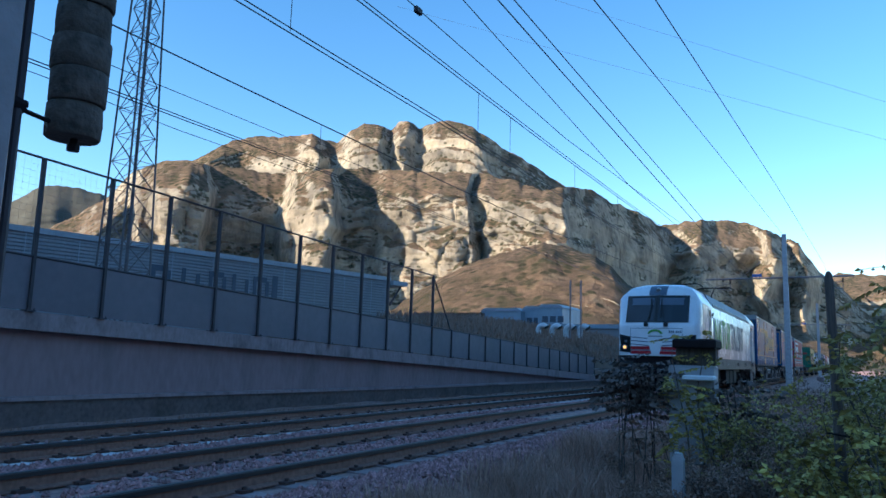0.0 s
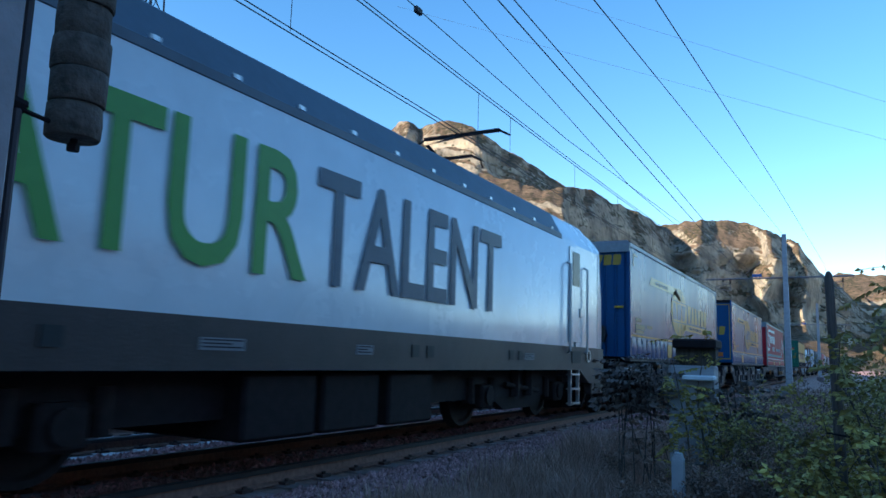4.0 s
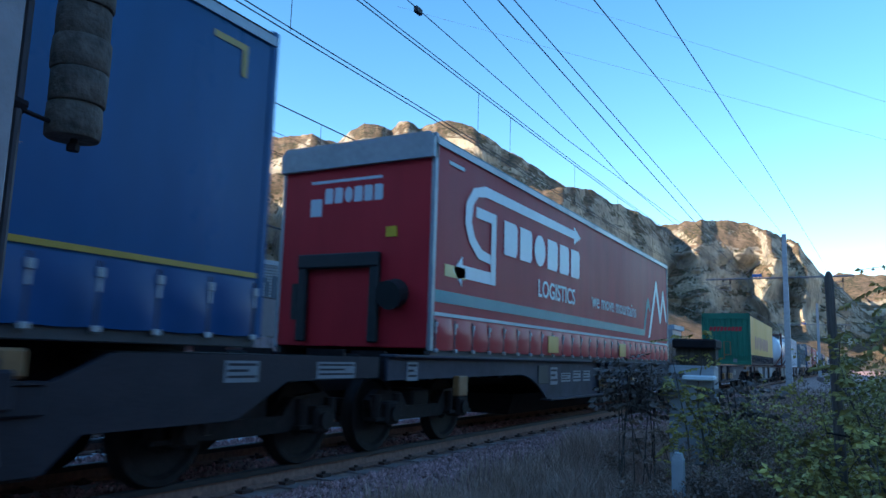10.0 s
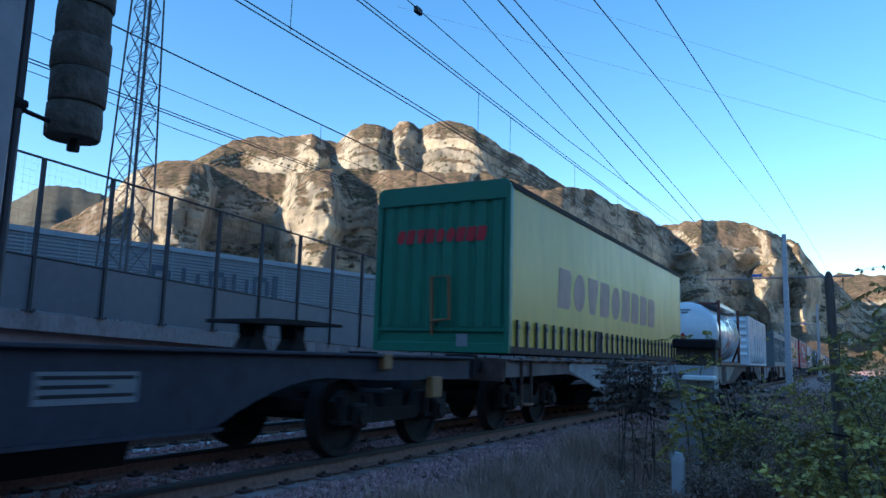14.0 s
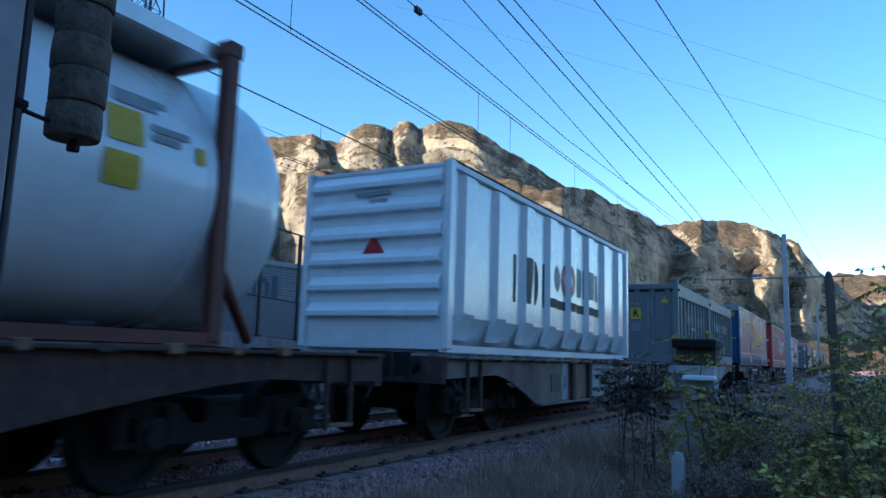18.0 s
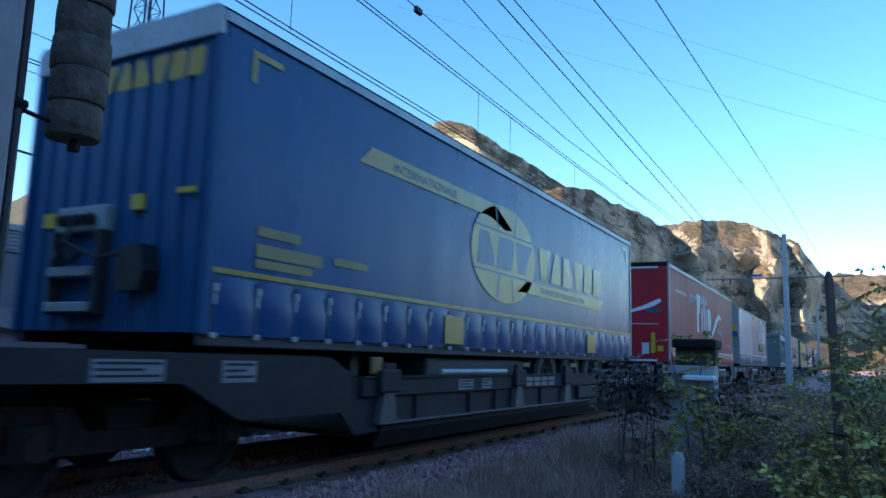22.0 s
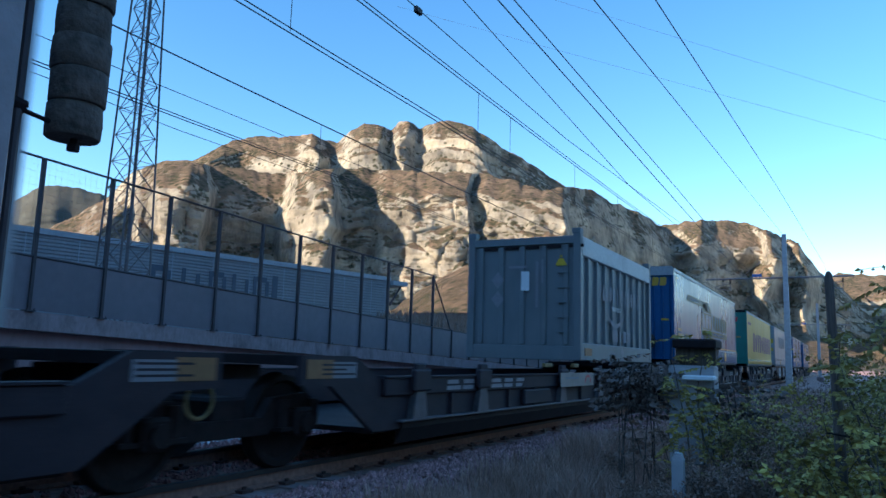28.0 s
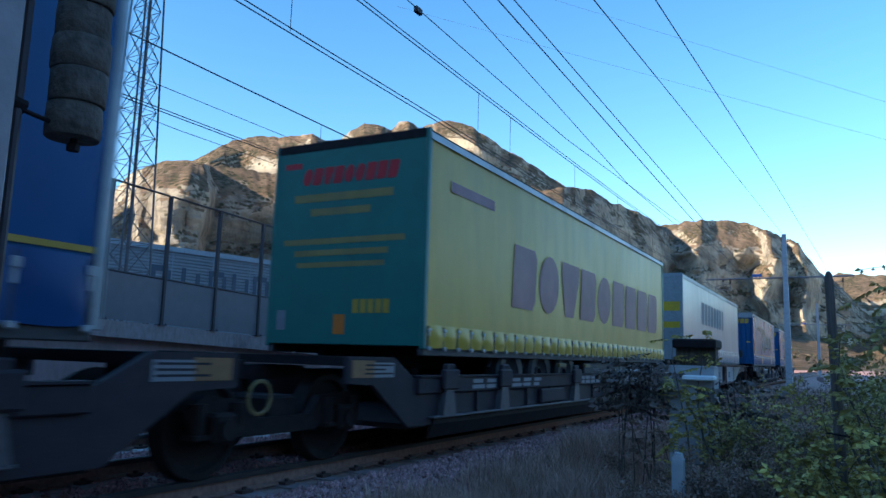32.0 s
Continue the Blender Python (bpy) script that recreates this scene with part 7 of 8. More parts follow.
    for y in (2.3, 3.75):
        # uncut pocket: a black plate stands for its dark inside
        part("fork_pocket", Build().box(w + 0.006, w + 0.014, y - 0.2, y + 0.2, z0 + 0.02, z0 + 0.15), M["black"], t, "black plate for the shade in a forklift pocket")
    part("latch", Build().box(w, w + 0.02, 0.3, 0.75, z0 + 0.1, z0 + 0.25), M["amber"], t)
    X = w + 0.002
    letters = name_shapes("vaccbi".replace("c", "o"), 1.30, 2.46, 1.62, 0.36, 0.42, 0.05) + name_shapes("tibobi", 3.05, 2.46, 1.75, 0.36, 0.42)
    flat("letter_block", letters, M["plate"], t, SIDE, (X, 0, 0), "worn white letter blocks")
    swoosh = [(1.75 + 1.7 * k / 14, 2.36 - 0.46 * math.sin(math.pi * k / 14) ** 0.8) for k in range(15)] + [(3.45 - 1.7 * k / 14, 2.36 - 0.36 * math.sin(math.pi * (14 - k) / 14) ** 0.9) for k in range(15)]
    flat("swoosh", [swoosh], M["plate"], t, SIDE, (X - 0.001, 0, 0), "worn white swoosh")
    lettering("words", "TRASPORTI", 0.14, M["logowhite"], t, SIDE, (X, 2.3, 2.28))
    flat("placard", [rect(2.3, 2.72, 1.6, 1.86), rect(2.9, 3.0, 1.6, 1.86), rect(3.2, 3.45, 1.6, 1.86), rect(3.6, 3.85, 1.6, 1.84), rect(2.2, 2.5, 1.2, 1.35)], M["plate"], t, SIDE, (X + 0.01, 0, 0), "white stickers")
    flat("hazard_diamond", [[(3.1, 1.2), (3.25, 1.36), (3.1, 1.5), (2.95, 1.36)]], M["plate"], t, SIDE, (X + 0.012, 0, 0))
    if yellow_sign:
        sign = flat("letter_sign", [rect(-0.28, 0.05, 2.55, 2.9)], M["yellow"], t, FRONT, (0.05, -0.004, 0), "yellow square sign")
        lettering("sign_letter", "R", 0.3, M["black"], t, FRONT, (-0.16, -0.01, 2.62), bold=0.01)
        flat("placard", [rect(-0.2, 0.1, 2.15, 2.42)], M["plate"], t, FRONT, (0, -0.004, 0))
    else:
        flat("placard", [rect(0.0, 0.18, 2.55, 2.95)], M["purewhite"], t, FRONT, (-0.02, -0.004, 0), "white paper placard")
    flat("hazard_diamond", [[(-0.55, 2.6), (-0.4, 2.78), (-0.55, 2.96), (-0.7, 2.78)], [(-0.55, 2.2), (-0.4, 2.38), (-0.55, 2.56), (-0.7, 2.38)]], M["plate"], t, FRONT, (0, -0.004, 0), "pale diamond stickers")
    flat("warning_triangle", [[(0.72, 3.05), (0.98, 3.05), (0.85, 3.28)]], M["yellow"], t, FRONT, (0, -0.004, 0), "yellow warning triangle")
    flat("stencil_print", [rect(0.3, 0.36, 2.2, 3.15), rect(0.42, 0.47, 2.7, 3.2), rect(-0.3, 0.1, 3.02, 3.07)], M["plate"], t, FRONT, (0, -0.004, 0))
    TRAIN.append((t, s0))


M["tealfaded"] = material("faded_teal_print", (0.06, 0.19, 0.20), 0.5, 0, vary=0.1, stains=0.4, stain=(0.11, 0.14, 0.15), bump=0.02)
M["pvc"] = material("pale_cover_sheet", (0.42, 0.45, 0.46), 0.5, 0, vary=0.08, stains=0.3, bump=0.1)
open_top_container(164.35, "grey-green open-top container with yellow letter sign and worn white lettering")
open_top_container(170.45, "grey-green open-top container standing close behind another", False)
open_top_container(238.6, "grey-green open-top container with pale cover along its top edge", False, sheet="pvc")

# red trailer with looped white print
f = semi_trailer(197.35, "red curtain-sided trailer with white ribbon print and rear doors leading", "tred", "tredbright", "tredbright", roof="darksteel", line="logowhite", z1=4.19, z0=1.18, hem=0.36, doors=True, front_top="silver", straps=24)
flat("door_letter_block", name_shapes("tiiib", -1.05, 2.75, 1.0, 0.42, 0.12, 0.1), M["purewhite"], f, FRONT, (0, -0.034, 0), "white letter blocks on the doors")
ribbon = [(-0.02 + 1.0 * k / 12, 2.72 + 0.36 * (k / 12) ** 1.3) for k in range(13)] + [(1.05, 3.0)] + [(0.95 - 0.95 * k / 12, 2.93 - 0.30 * (k / 12) ** 0.7) for k in range(13)]
flat("ribbon", [ribbon], M["purewhite"], f, FRONT, (0, -0.034, 0), "white ribbon on the doors")
flat("ribbon_end", [disc(0.82, 2.72, 0.24, 18, 0.06)], M["logoteal"], f, FRONT, (0, -0.034, 0))
flat("reflective_strip", [rect(-1.02, -0.9, 1.45, 1.95), rect(0.72, 0.85, 1.45, 2.05), rect(0.9, 1.08, 1.5, 1.66)], M["yellow"], f, FRONT, (0, -0.036, 0), "yellow reflective strips")
flat("door_notice", [rect(-1.1, 0.9, 1.2, 1.26), rect(-0.82, -0.2, 1.42, 1.54), rect(0.45, 0.66, 1.42, 1.75), rect(-0.1, 0.95, 2.3, 2.325), rect(-1.05, 0.95, 4.0, 4.06)], M["logowhite"], f, FRONT, (0, -0.036, 0))
word = [[(4.55, 2.28), (4.95, 2.28), (4.9, 2.9), (5.2, 3.0), (5.3, 3.62), (4.55, 3.62)], rect(5.45, 5.70, 2.28, 3.20), disc(5.58, 3.45, 0.14, 16), rect(5.92, 6.20, 2.3, 3.68), rect(6.40, 6.66, 2.32, 3.20), disc(6.54, 3.45, 0.14, 16), [(6.86, 1.98), (7.14, 1.98), (7.16, 2.36), (7.5, 2.42), (7.68, 2.8), (7.5, 3.2), (6.86, 3.28)]]
flat("letter_block", word, M["logowhite"], f, SIDE, (SX, 0, 0), "white letter blocks of a trade name")
ribbon = [(7.25 + 2.5 * k / 16, 2.2 + 1.0 * math.sin(math.pi * 0.5 * k / 16) ** 1.6) for k in range(17)] + [(10.1, 3.12), (10.45, 2.88), (10.2, 3.0)] + [(9.7 - 2.5 * k / 16, 3.02 - 0.88 * math.sin(math.pi * 0.5 * k / 16) ** 1.3) for k in range(17)]
flat("ribbon", [ribbon], M["logowhite"], f, SIDE, (SX, 0, 0), "white ribbon print")
flat("ribbon_end", [[(9.1, 2.42), (9.4, 2.6), (9.75, 2.56), (10.46, 2.52), (10.4, 2.38), (10.2, 2.34), (9.8, 2.4), (9.5, 2.42)]], M["logoteal"], f, SIDE, (SX, 0, 0), "dark teal ribbon end")
lettering("slogan", "your way!", 0.42, M["logowhite"], f, SIDE, (SX, 3.3, 3.32), "faded white slogan")
flat("notice_print", [rect(0.9, 2.7, 3.36, 3.46), rect(11.4, 13.1, 1.95, 2.0)], M["logofaint"], f, SIDE, (SX, 0, 0))
flat("strip_mark", [rect(0.25, 0.36, 1.6, 2.0, 0.05)], M["yellow"], f, SIDE, (SX, 0, 0))

# royal blue trailer with green words and a silver-blue painted sheen
a = semi_trailer(213.55, "royal blue curtain-sided trailer with white prints and a painted sky sheen, front wall leading", "tnavy", "flapblue", "grey", roof="silver", line="logowhite", z1=4.04, z0=1.26, hem=0.42, front_top="silver", straps=26)
# pale sheet on the front half: reflected sky put into colour
part("pale_curtain", Build().box(1.2708, 1.2720, 0.08, 5.6, 1.72, 3.9), M["tsheen"], a, "silver-blue sheet standing for sky reflected in the curtain")
flat("plume_print", [[(1.3, 3.2), (2.2, 2.75), (2.9, 2.7), (2.0, 3.0)], [(1.5, 3.55), (2.1, 2.95), (2.6, 2.9)], [(1.2, 2.95), (2.4, 2.6), (2.8, 2.6)]], M["logoyellow"], a, SIDE, (SX, 0, 0), "yellow plume print")
flat("letter_block", name_shapes("aboa", 8.7, 2.5, 3.6, 1.2, 0.16), M["logowhite"], a, SIDE, (SX, 0, 0), "large white rounded shapes")
lettering("words", "TOMORROW.", 0.62, M["green"], a, SIDE, (SX, 8.6, 2.0), "green words", slant=0.15, bold=0.008, stretch=0.98)
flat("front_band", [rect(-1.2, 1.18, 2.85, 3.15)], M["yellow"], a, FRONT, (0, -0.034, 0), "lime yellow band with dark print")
flat("front_band", [rect(-1.2, 1.18, 2.55, 2.82)], M["blue"], a, FRONT, (0, -0.034, 0), "blue band")
flat("front_band", [rect(-1.2, 1.18, 2.3, 2.52)], M["green"], a, FRONT, (0, -0.034, 0), "green band")
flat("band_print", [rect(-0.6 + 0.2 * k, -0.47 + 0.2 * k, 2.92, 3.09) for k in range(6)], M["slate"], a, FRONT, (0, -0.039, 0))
flat("front_letter_block", [rect(-0.3 + 0.17 * k, -0.18 + 0.17 * k, 2.62, 2.76, 0.02) for k in range(6)], M["purewhite"], a, FRONT, (0, -0.039, 0))
part("front_sheet", Build().box(-1.15, 0.95, -0.045, -0.03, 3.25, 3.85), M["white"], a, "white sheet at the top of the front wall")
part("front_panel", Build().box(-0.75, 0.15, -0.07, -0.03, 1.5, 2.15, 0.02), M["red"], a, "red panel on the front wall")
for z in (1.62, 2.0):
    part("hose_box", Build().box(0.5, 0.95, -0.14, -0.03, z - 0.15, z + 0.15, 0.04), M["black"], a)
pocket_wagon(213.55, 231.7, "dark grey articulated pocket wagon carrying a blue trailer and a container", board=236.64)
pocket_wagon(247.6, 266.3, "dark grey articulated pocket wagon carrying a blue and a yellow-green trailer")

# teal and yellow trailer
n2 = semi_trailer(266.3, "yellow curtain-sided trailer with teal rear doors leading", "tyellow", "tyellow", "tteal", roof="darksteel", z1=4.08, z0=1.26, hem=0.26, doors=True, front_top="tteal", straps=34, pads=())
flat("door_letter_block", name_shapes("obtboobbb", -0.78, 3.46, 1.6, 0.24, 0.16, 0.2) + [rect(-1.1, -0.8, 3.72, 3.8)], M["red"], n2, FRONT, (0, -0.034, 0), "red letter blocks on the doors")
flat("door_print", [rect(-0.9, 0.75, 3.22, 3.33), rect(-0.6, 0.4, 3.02, 3.12), rect(-1.05, 0.95, 2.62, 2.7), rect(-0.85, 0.7, 2.46, 2.54), rect(-0.8, 0.65, 2.3, 2.37)], M["logodull"], n2, FRONT, (0, -0.034, 0), "faded yellow rows of unreadable writing")
flat("band_print", [rect(0.18 + 0.12 * k, 0.27 + 0.12 * k, 1.68, 1.86) for k in range(5)], M["logoyellow"], n2, FRONT, (0, -0.034, 0))
flat("door_notice", [rect(-1.1, -0.95, 1.45, 1.72)], M["plate"], n2, FRONT, (0, -0.034, 0))
flat("door_notice", [rect(-0.12, 0.06, 1.4, 1.66)], M["orange"], n2, FRONT, (0, -0.034, 0))
shapes = name_shapes("botbobbbb", 2.7, 1.95, 10.2, 1.02, 0.13, 0.1)
flat("letter_block", shapes + [rect(0.6, 2.0, 3.35, 3.5)], M["logoplum"], n2, SIDE, (SX, 0, 0), "faded plum letter blocks of a trade name")

# the train's tail
c_ = semi_trailer(282.9, "grey curtain-sided trailer with lime bands on its front wall", "tgrey", "tgrey", "grey", roof="silver", z1=4.08, front_top="silver", straps=24, pads=(4.3,))
flat("front_band", [rect(-1.2, 1.18, 2.85, 3.15), rect(-1.2, 1.18, 2.3, 2.5)], M["yellow"], c_, FRONT, (0, -0.034, 0), "lime yellow bands")
flat("letter_block", blocks(8, 3.5, 2.6, 5.5, 0.8, 0.3, 0.1), M["plate"], c_, SIDE, (SX, 0, 0), "worn white letter blocks")
blue_trailer(303.0, "logodark", "blue curtain-sided trailer near the train's tail")
blue_trailer(321.2, "logoyellow", "blue curtain-sided trailer at the train's tail")
container_wagon(281.0, 299.6, "rusty red container wagon under a grey trailer", "rustdark", [("panel", 4.2, 6.0), ("uprights", 6.4, 6.9), ("patch", 7.2, 8.2), ("panel", 8.3, 9.6), ("uprights", 10.0, 10.4), ("panel", 10.8, 13.0), ("slope", 13.2, 15.2)])
pocket_wagon(303.0, 321.2, "dark grey articulated pocket wagon near the train's tail")


# ---- locomotive ----
def locomotive(s0):
    """White four-axle electric locomotive; local y=0 is its leading nose."""
    t = thing("electric_locomotive", "white electric locomotive with green lettering and red front stripes", "locomotive")
    L = 17.7
    CAP = ((0, 4.06), (0.8, 3.98), (1.12, 3.84), (1.40, 3.42), (1.462, 3.30))
    cap = lambda x: float(np.interp(abs(x), *zip(*CAP)))
    bow = lambda x: float(np.interp(abs(x), (0, 0.5, 0.9, 1.1, 1.25, 1.32, 1.38, 1.43, 1.462), (-0.13, -0.095, 0.0, 0.055, 0.11, 0.17, 0.29, 0.48, 0.80)))
    rake = lambda x: float(np.interp(abs(x), (0, 1.0, 1.25, 1.38, 1.462), (1, 1, 0.85, 0.5, 0.12)))
    PROFILE = ((0, 1.40), (-0.01, 1.75), (0.0, 2.1), (0.015, 2.42), (0.03, 2.52), (0.09, 2.58), (0.28, 3.0), (0.50, 3.5), (0.58, 3.62), (0.72, 3.78), (0.95, 3.92), (1.25, 4.0), (1.7, 4.06))
    COLUMNS = [1.462, 1.43, 1.38, 1.32, 1.25, 1.1, 0.9, 0.7, 0.5, 0.25, 0]
    COLUMNS = COLUMNS + [-x for x in COLUMNS[-2::-1]]

    def skin(x, z):
        """Depth of the nose at a place across and up."""
        return bow(x) + rake(x) * float(np.interp(z, [p[1] for p in PROFILE], [p[0] for p in PROFILE]))

    def nose_mesh(end):
        rows = []
        for x in COLUMNS:
            col = [(x, bow(x) + rake(x) * y, min(z, cap(x))) for y, z in PROFILE] + [(x, 2.2, cap(x))]
            rows.append([(px, py, pz) if end == 0 else (-px, L - py, pz) for px, py, pz in col])
        return Build().rings(rows, closed=False, caps=False)

    for end in (0, 1):
        part("cab_nose", nose_mesh(end), M["white_loco"], t, "white raked cab nose", smooth=38)
    body = Build()
    section = [(1.44, 1.40)] + [(x, cap(x)) for x in (1.462, 1.40, 1.12, 0.8, 0, -0.8, -1.12, -1.40, -1.462)] + [(-1.44, 1.40)]
    body.rings([[(x, y, z) for x, z in section] for y in (2.2, 5, 9, L - 5, L - 2.2)], closed=False, caps=False)
    for s in (-1, 1):
        for y0, y1 in ((0.8, 2.2), (L - 2.2, L - 0.8)):
            part("cab_side", Build().add([(s * 1.462, y0, 1.40), (s * 1.462, y1, 1.40), (s * 1.462, y1, 3.30), (s * 1.462, y0, 3.30)], [(0, 1, 2, 3)]), M["white_loco"], t)
    part("body_shell", body, M["white_loco"], t, "white painted steel body", smooth=38)
    skirt = Build()
    outline = lambda y: float(np.interp(min(y, L - y), (-0.1, 0.02, 0.12, 0.3, 0.5, 0.8), (0.9, 1.2, 1.32, 1.42, 1.45, 1.47)))
    ys = [0.12, 0.3, 0.5, 0.8, 1.4, 2.0, 2.1, L - 2.1, L - 2.0, L - 1.4, L - 0.8, L - 0.5, L - 0.3, L - 0.12]
    low = lambda y: 0.98 if 1.9 < y < L - 1.9 else 0.72
    skirt.rings([[(outline(y), y, low(y)), (outline(y), y, 1.40), (-outline(y), y, 1.40), (-outline(y), y, low(y))] for y in ys])
    part("skirt", skirt, M["loco_grey"], t, "brown-grey dirty lower body")
    # noses
    for end in (0, 1):
        P = lambda x, y, z: (x, y, z) if end == 0 else (-x, L - y, z)

        def patch(x0, x1, low, high, proud=0.012, rows=2, cols=8):
            """A thin plate that follows the bowed nose; low and high give its edges at x0 and x1."""
            b, grid_ = Build(), []
            for k in range(rows + 1):
                line = []
                for i in range(cols + 1):
                    x = x0 + (x1 - x0) * i / cols
                    zl, zh = low[0] + (low[1] - low[0]) * i / cols, high[0] + (high[1] - high[0]) * i / cols
                    z = zl + (zh - zl) * k / rows
                    line.append(P(x, skin(x, z) - proud, z + 0.004))
                grid_.append(line)
            return b.rings(grid_, closed=False, caps=False)

        ws = part("windscreen", patch(-1.07, 1.07, (2.60, 2.60), (3.52, 3.52), 0.02, 6, 12), M["glass"], t, "dark raked windscreen")
        part("windscreen_pillar", patch(-0.06, 0.06, (2.60, 2.60), (3.52, 3.52), 0.035, 4, 2), M["black"], t)
        for z0, z1 in ((2.565, 2.605), (3.505, 3.545)):
            part("windscreen_seal", patch(-1.09, 1.09, (z0, z0), (z1, z1), 0.028, 1, 12), M["black"], t)
        for sgn in (-1, 1):
            part("windscreen_seal", patch(sgn * 1.05, sgn * 1.09, (2.6, 2.6), (3.52, 3.52), 0.028, 4, 1), M["black"], t)
            part("sun_blind", patch(sgn * 0.1, sgn * 1.0, (3.2, 3.2), (3.46, 3.46), 0.022, 2, 6), M["slate"], t, "drawn sun blind behind the glass")
        part("brow", patch(-0.32, 0.30, (3.56, 3.56), (3.93, 3.93), 0.012, 4, 2), M["slate"], t, "dark centre panel over the windscreen")
        part("head_lamp", Build().tube(P(0, skin(0, 3.74) - 0.05, 3.74), P(0, skin(0, 3.74) + 0.05, 3.78), 0.08, 14), M["chrome"], t)
        for x, ang in ((-0.32, 0.12), (0.36, -0.14)):
            zz = (2.54, 2.68, 3.0, 3.36)
            w = Build().path([P(x + ang * k / 2, skin(x, z) - 0.07, z) for k, z in enumerate(zz)], 0.016, 5)
            part("wiper", w, M["black"], t, "black wiper arm")
            part("wiper_blade", Build().path([P(x + ang * 1.2 - 0.03, skin(x, z) - 0.05, z) for z in (2.75, 3.1, 3.45)], 0.02, 5), M["black"], t)
            part("wiper_base", Build().box(*sorted((P(x - 0.07, 0, 0)[0], P(x + 0.07, 0, 0)[0])), *sorted((P(0, skin(x, 2.5) - 0.1, 0)[1], P(0, skin(x, 2.5) + 0.08, 0)[1])), 2.42, 2.56, 0.02), M["black"], t)
        part("panel_seam", patch(-0.9, 0.9, (2.345, 2.345), (2.36, 2.36), 0.006, 1, 12), M["slate"], t)
        for sgn in (-1, 1):
            part("panel_seam", patch(sgn * 0.885, sgn * 0.897, (1.42, 1.42), (2.35, 2.35), 0.006, 2, 1), M["slate"], t)
            part("lamp_surround", patch(sgn * 0.885, sgn * 1.325, (1.49, 1.53), (2.06, 2.15), 0.008, 1, 8), M["black"], t, "black lamp surround")
            lc = part("headlight_unit", patch(sgn * 0.92, sgn * 1.29, (1.54, 1.57), (2.02, 2.10), 0.016, 2, 8), M["glass"], t, "dark glazed headlight cluster")
            yl = skin(1.12, 1.69)
            part("headlight", Build().tube(P(sgn * 1.11, yl - 0.05, 1.69), P(sgn * 1.11, yl + 0.03, 1.69), 0.052, 16), M["lampglow"] if end == 0 else M["red"], lc, "lit warm headlight" if end == 0 else "red tail light")
            part("lamp_ring", Build().lathe([(0.06, -0.055), (0.085, -0.055), (0.085, 0.02), (0.06, 0.02)], P(sgn * 1.11, yl, 1.69), "y", 18), M["chrome"], lc)
            part("upper_lamp", Build().tube(P(sgn * 1.06, yl - 0.045, 1.90), P(sgn * 1.06, yl + 0.03, 1.90), 0.05, 12), M["slate"], lc)
            for k, (z, h, mat, nm) in enumerate(((1.98, 0.028, "slate", "dark_stripe"), (1.86, 0.028, "slate", "dark_stripe"), (1.735, 0.028, "slate", "dark_stripe"), (1.61, 0.11, "red", "red_stripe"), (1.572, 0.028, "slate", "dark_stripe"), (1.455, 0.105, "red", "red_stripe"))):
                xin = 0.27 - 0.025 * k
                rise = 0.05 if k < 3 else 0.0
                part(nm, patch(sgn * xin, sgn * 0.875, (z, z + rise), (z + h, z + h + rise), 0.012, 1, 6), M[mat], t)
        part("shield", Build().prism([(-0.25, 2.12), (0.25, 2.12), (0.2, 1.8), (0.14, 1.46), (-0.14, 1.46), (-0.2, 1.8)], *sorted((P(0, -0.15, 0)[1], P(0, -0.10, 0)[1])), axis="y"), M["white_loco"], t, "white centre shield")
        if end == 0:
            flat("emblem_arc", [[(0.26 * math.cos(a), 2.16 + 0.16 * math.sin(a)) for a in [math.pi * k / 12 for k in range(13)]] + [(0.17 * math.cos(a), 2.16 + 0.09 * math.sin(a)) for a in [math.pi * (12 - k) / 12 for k in range(13)]]], M["green"], t, FRONT, (0, -0.152, 0), "green arc emblem")
            for k in range(6):
                x = 0.46 + 0.065 * k + (0.03 if k > 2 else 0)
                part("nose_print", patch(x, x + 0.045, (2.2, 2.2), (2.28, 2.28), 0.012, 1, 1), M["slate"], t)
            flat("emblem_row", [rect(-0.24, 0.24, 2.06, 2.10)], M["grey"], t, FRONT, (0, -0.154, 0))
        for x in (-0.95, 0.95):
            part("buffer_housing", Build().box(*sorted((P(x - 0.27, 0, 0)[0], P(x + 0.27, 0, 0)[0])), *sorted((P(0, -0.25, 0)[1], P(0, 0.2, 0)[1])), 0.78, 1.34, 0.04), M["darksteel"], t)
        part("buffer_beam", Build().box(-1.2, 1.2, *sorted((P(0, 0.0, 0)[1], P(0, 0.3, 0)[1])), 0.7, 1.38), M["darksteel"], t, "black buffer beam")
        buffers(t, P(0, -0.12, 0)[1], 1.05, -1 if end == 0 else 1, "black")
        part("snow_plough", Build().prism([(-1.1, 0.5), (1.1, 0.5), (1.0, 0.2), (0.4, 0.16), (-0.4, 0.16), (-1.0, 0.2)], *sorted((P(0, 0.4, 0)[1], P(0, 0.5, 0)[1])), axis="y"), M["darksteel"], t, "dirty snow plough")
        for sgn in (-1, 1):
            b = Build().box(*sorted((P(sgn * 1.24, 0, 0)[0], P(sgn * 1.40, 0, 0)[0])), *sorted((P(0, 0.25, 0)[1], P(0, 1.05, 0)[1])), 0.5, 1.36, 0.02)
            part("side_apron", b, M["loco_grey"], t)
            for z in (0.62, 1.0):
                # black plate gives the foothold's shade; nothing is cut in
                part("foothold", Build().box(*sorted((P(sgn * 1.40, 0, 0)[0], P(sgn * 1.412, 0, 0)[0])), *sorted((P(0, 0.4, 0)[1], P(0, 0.85, 0)[1])), z, z + 0.22), M["black"], t, "black plate for the shade in a foothold")
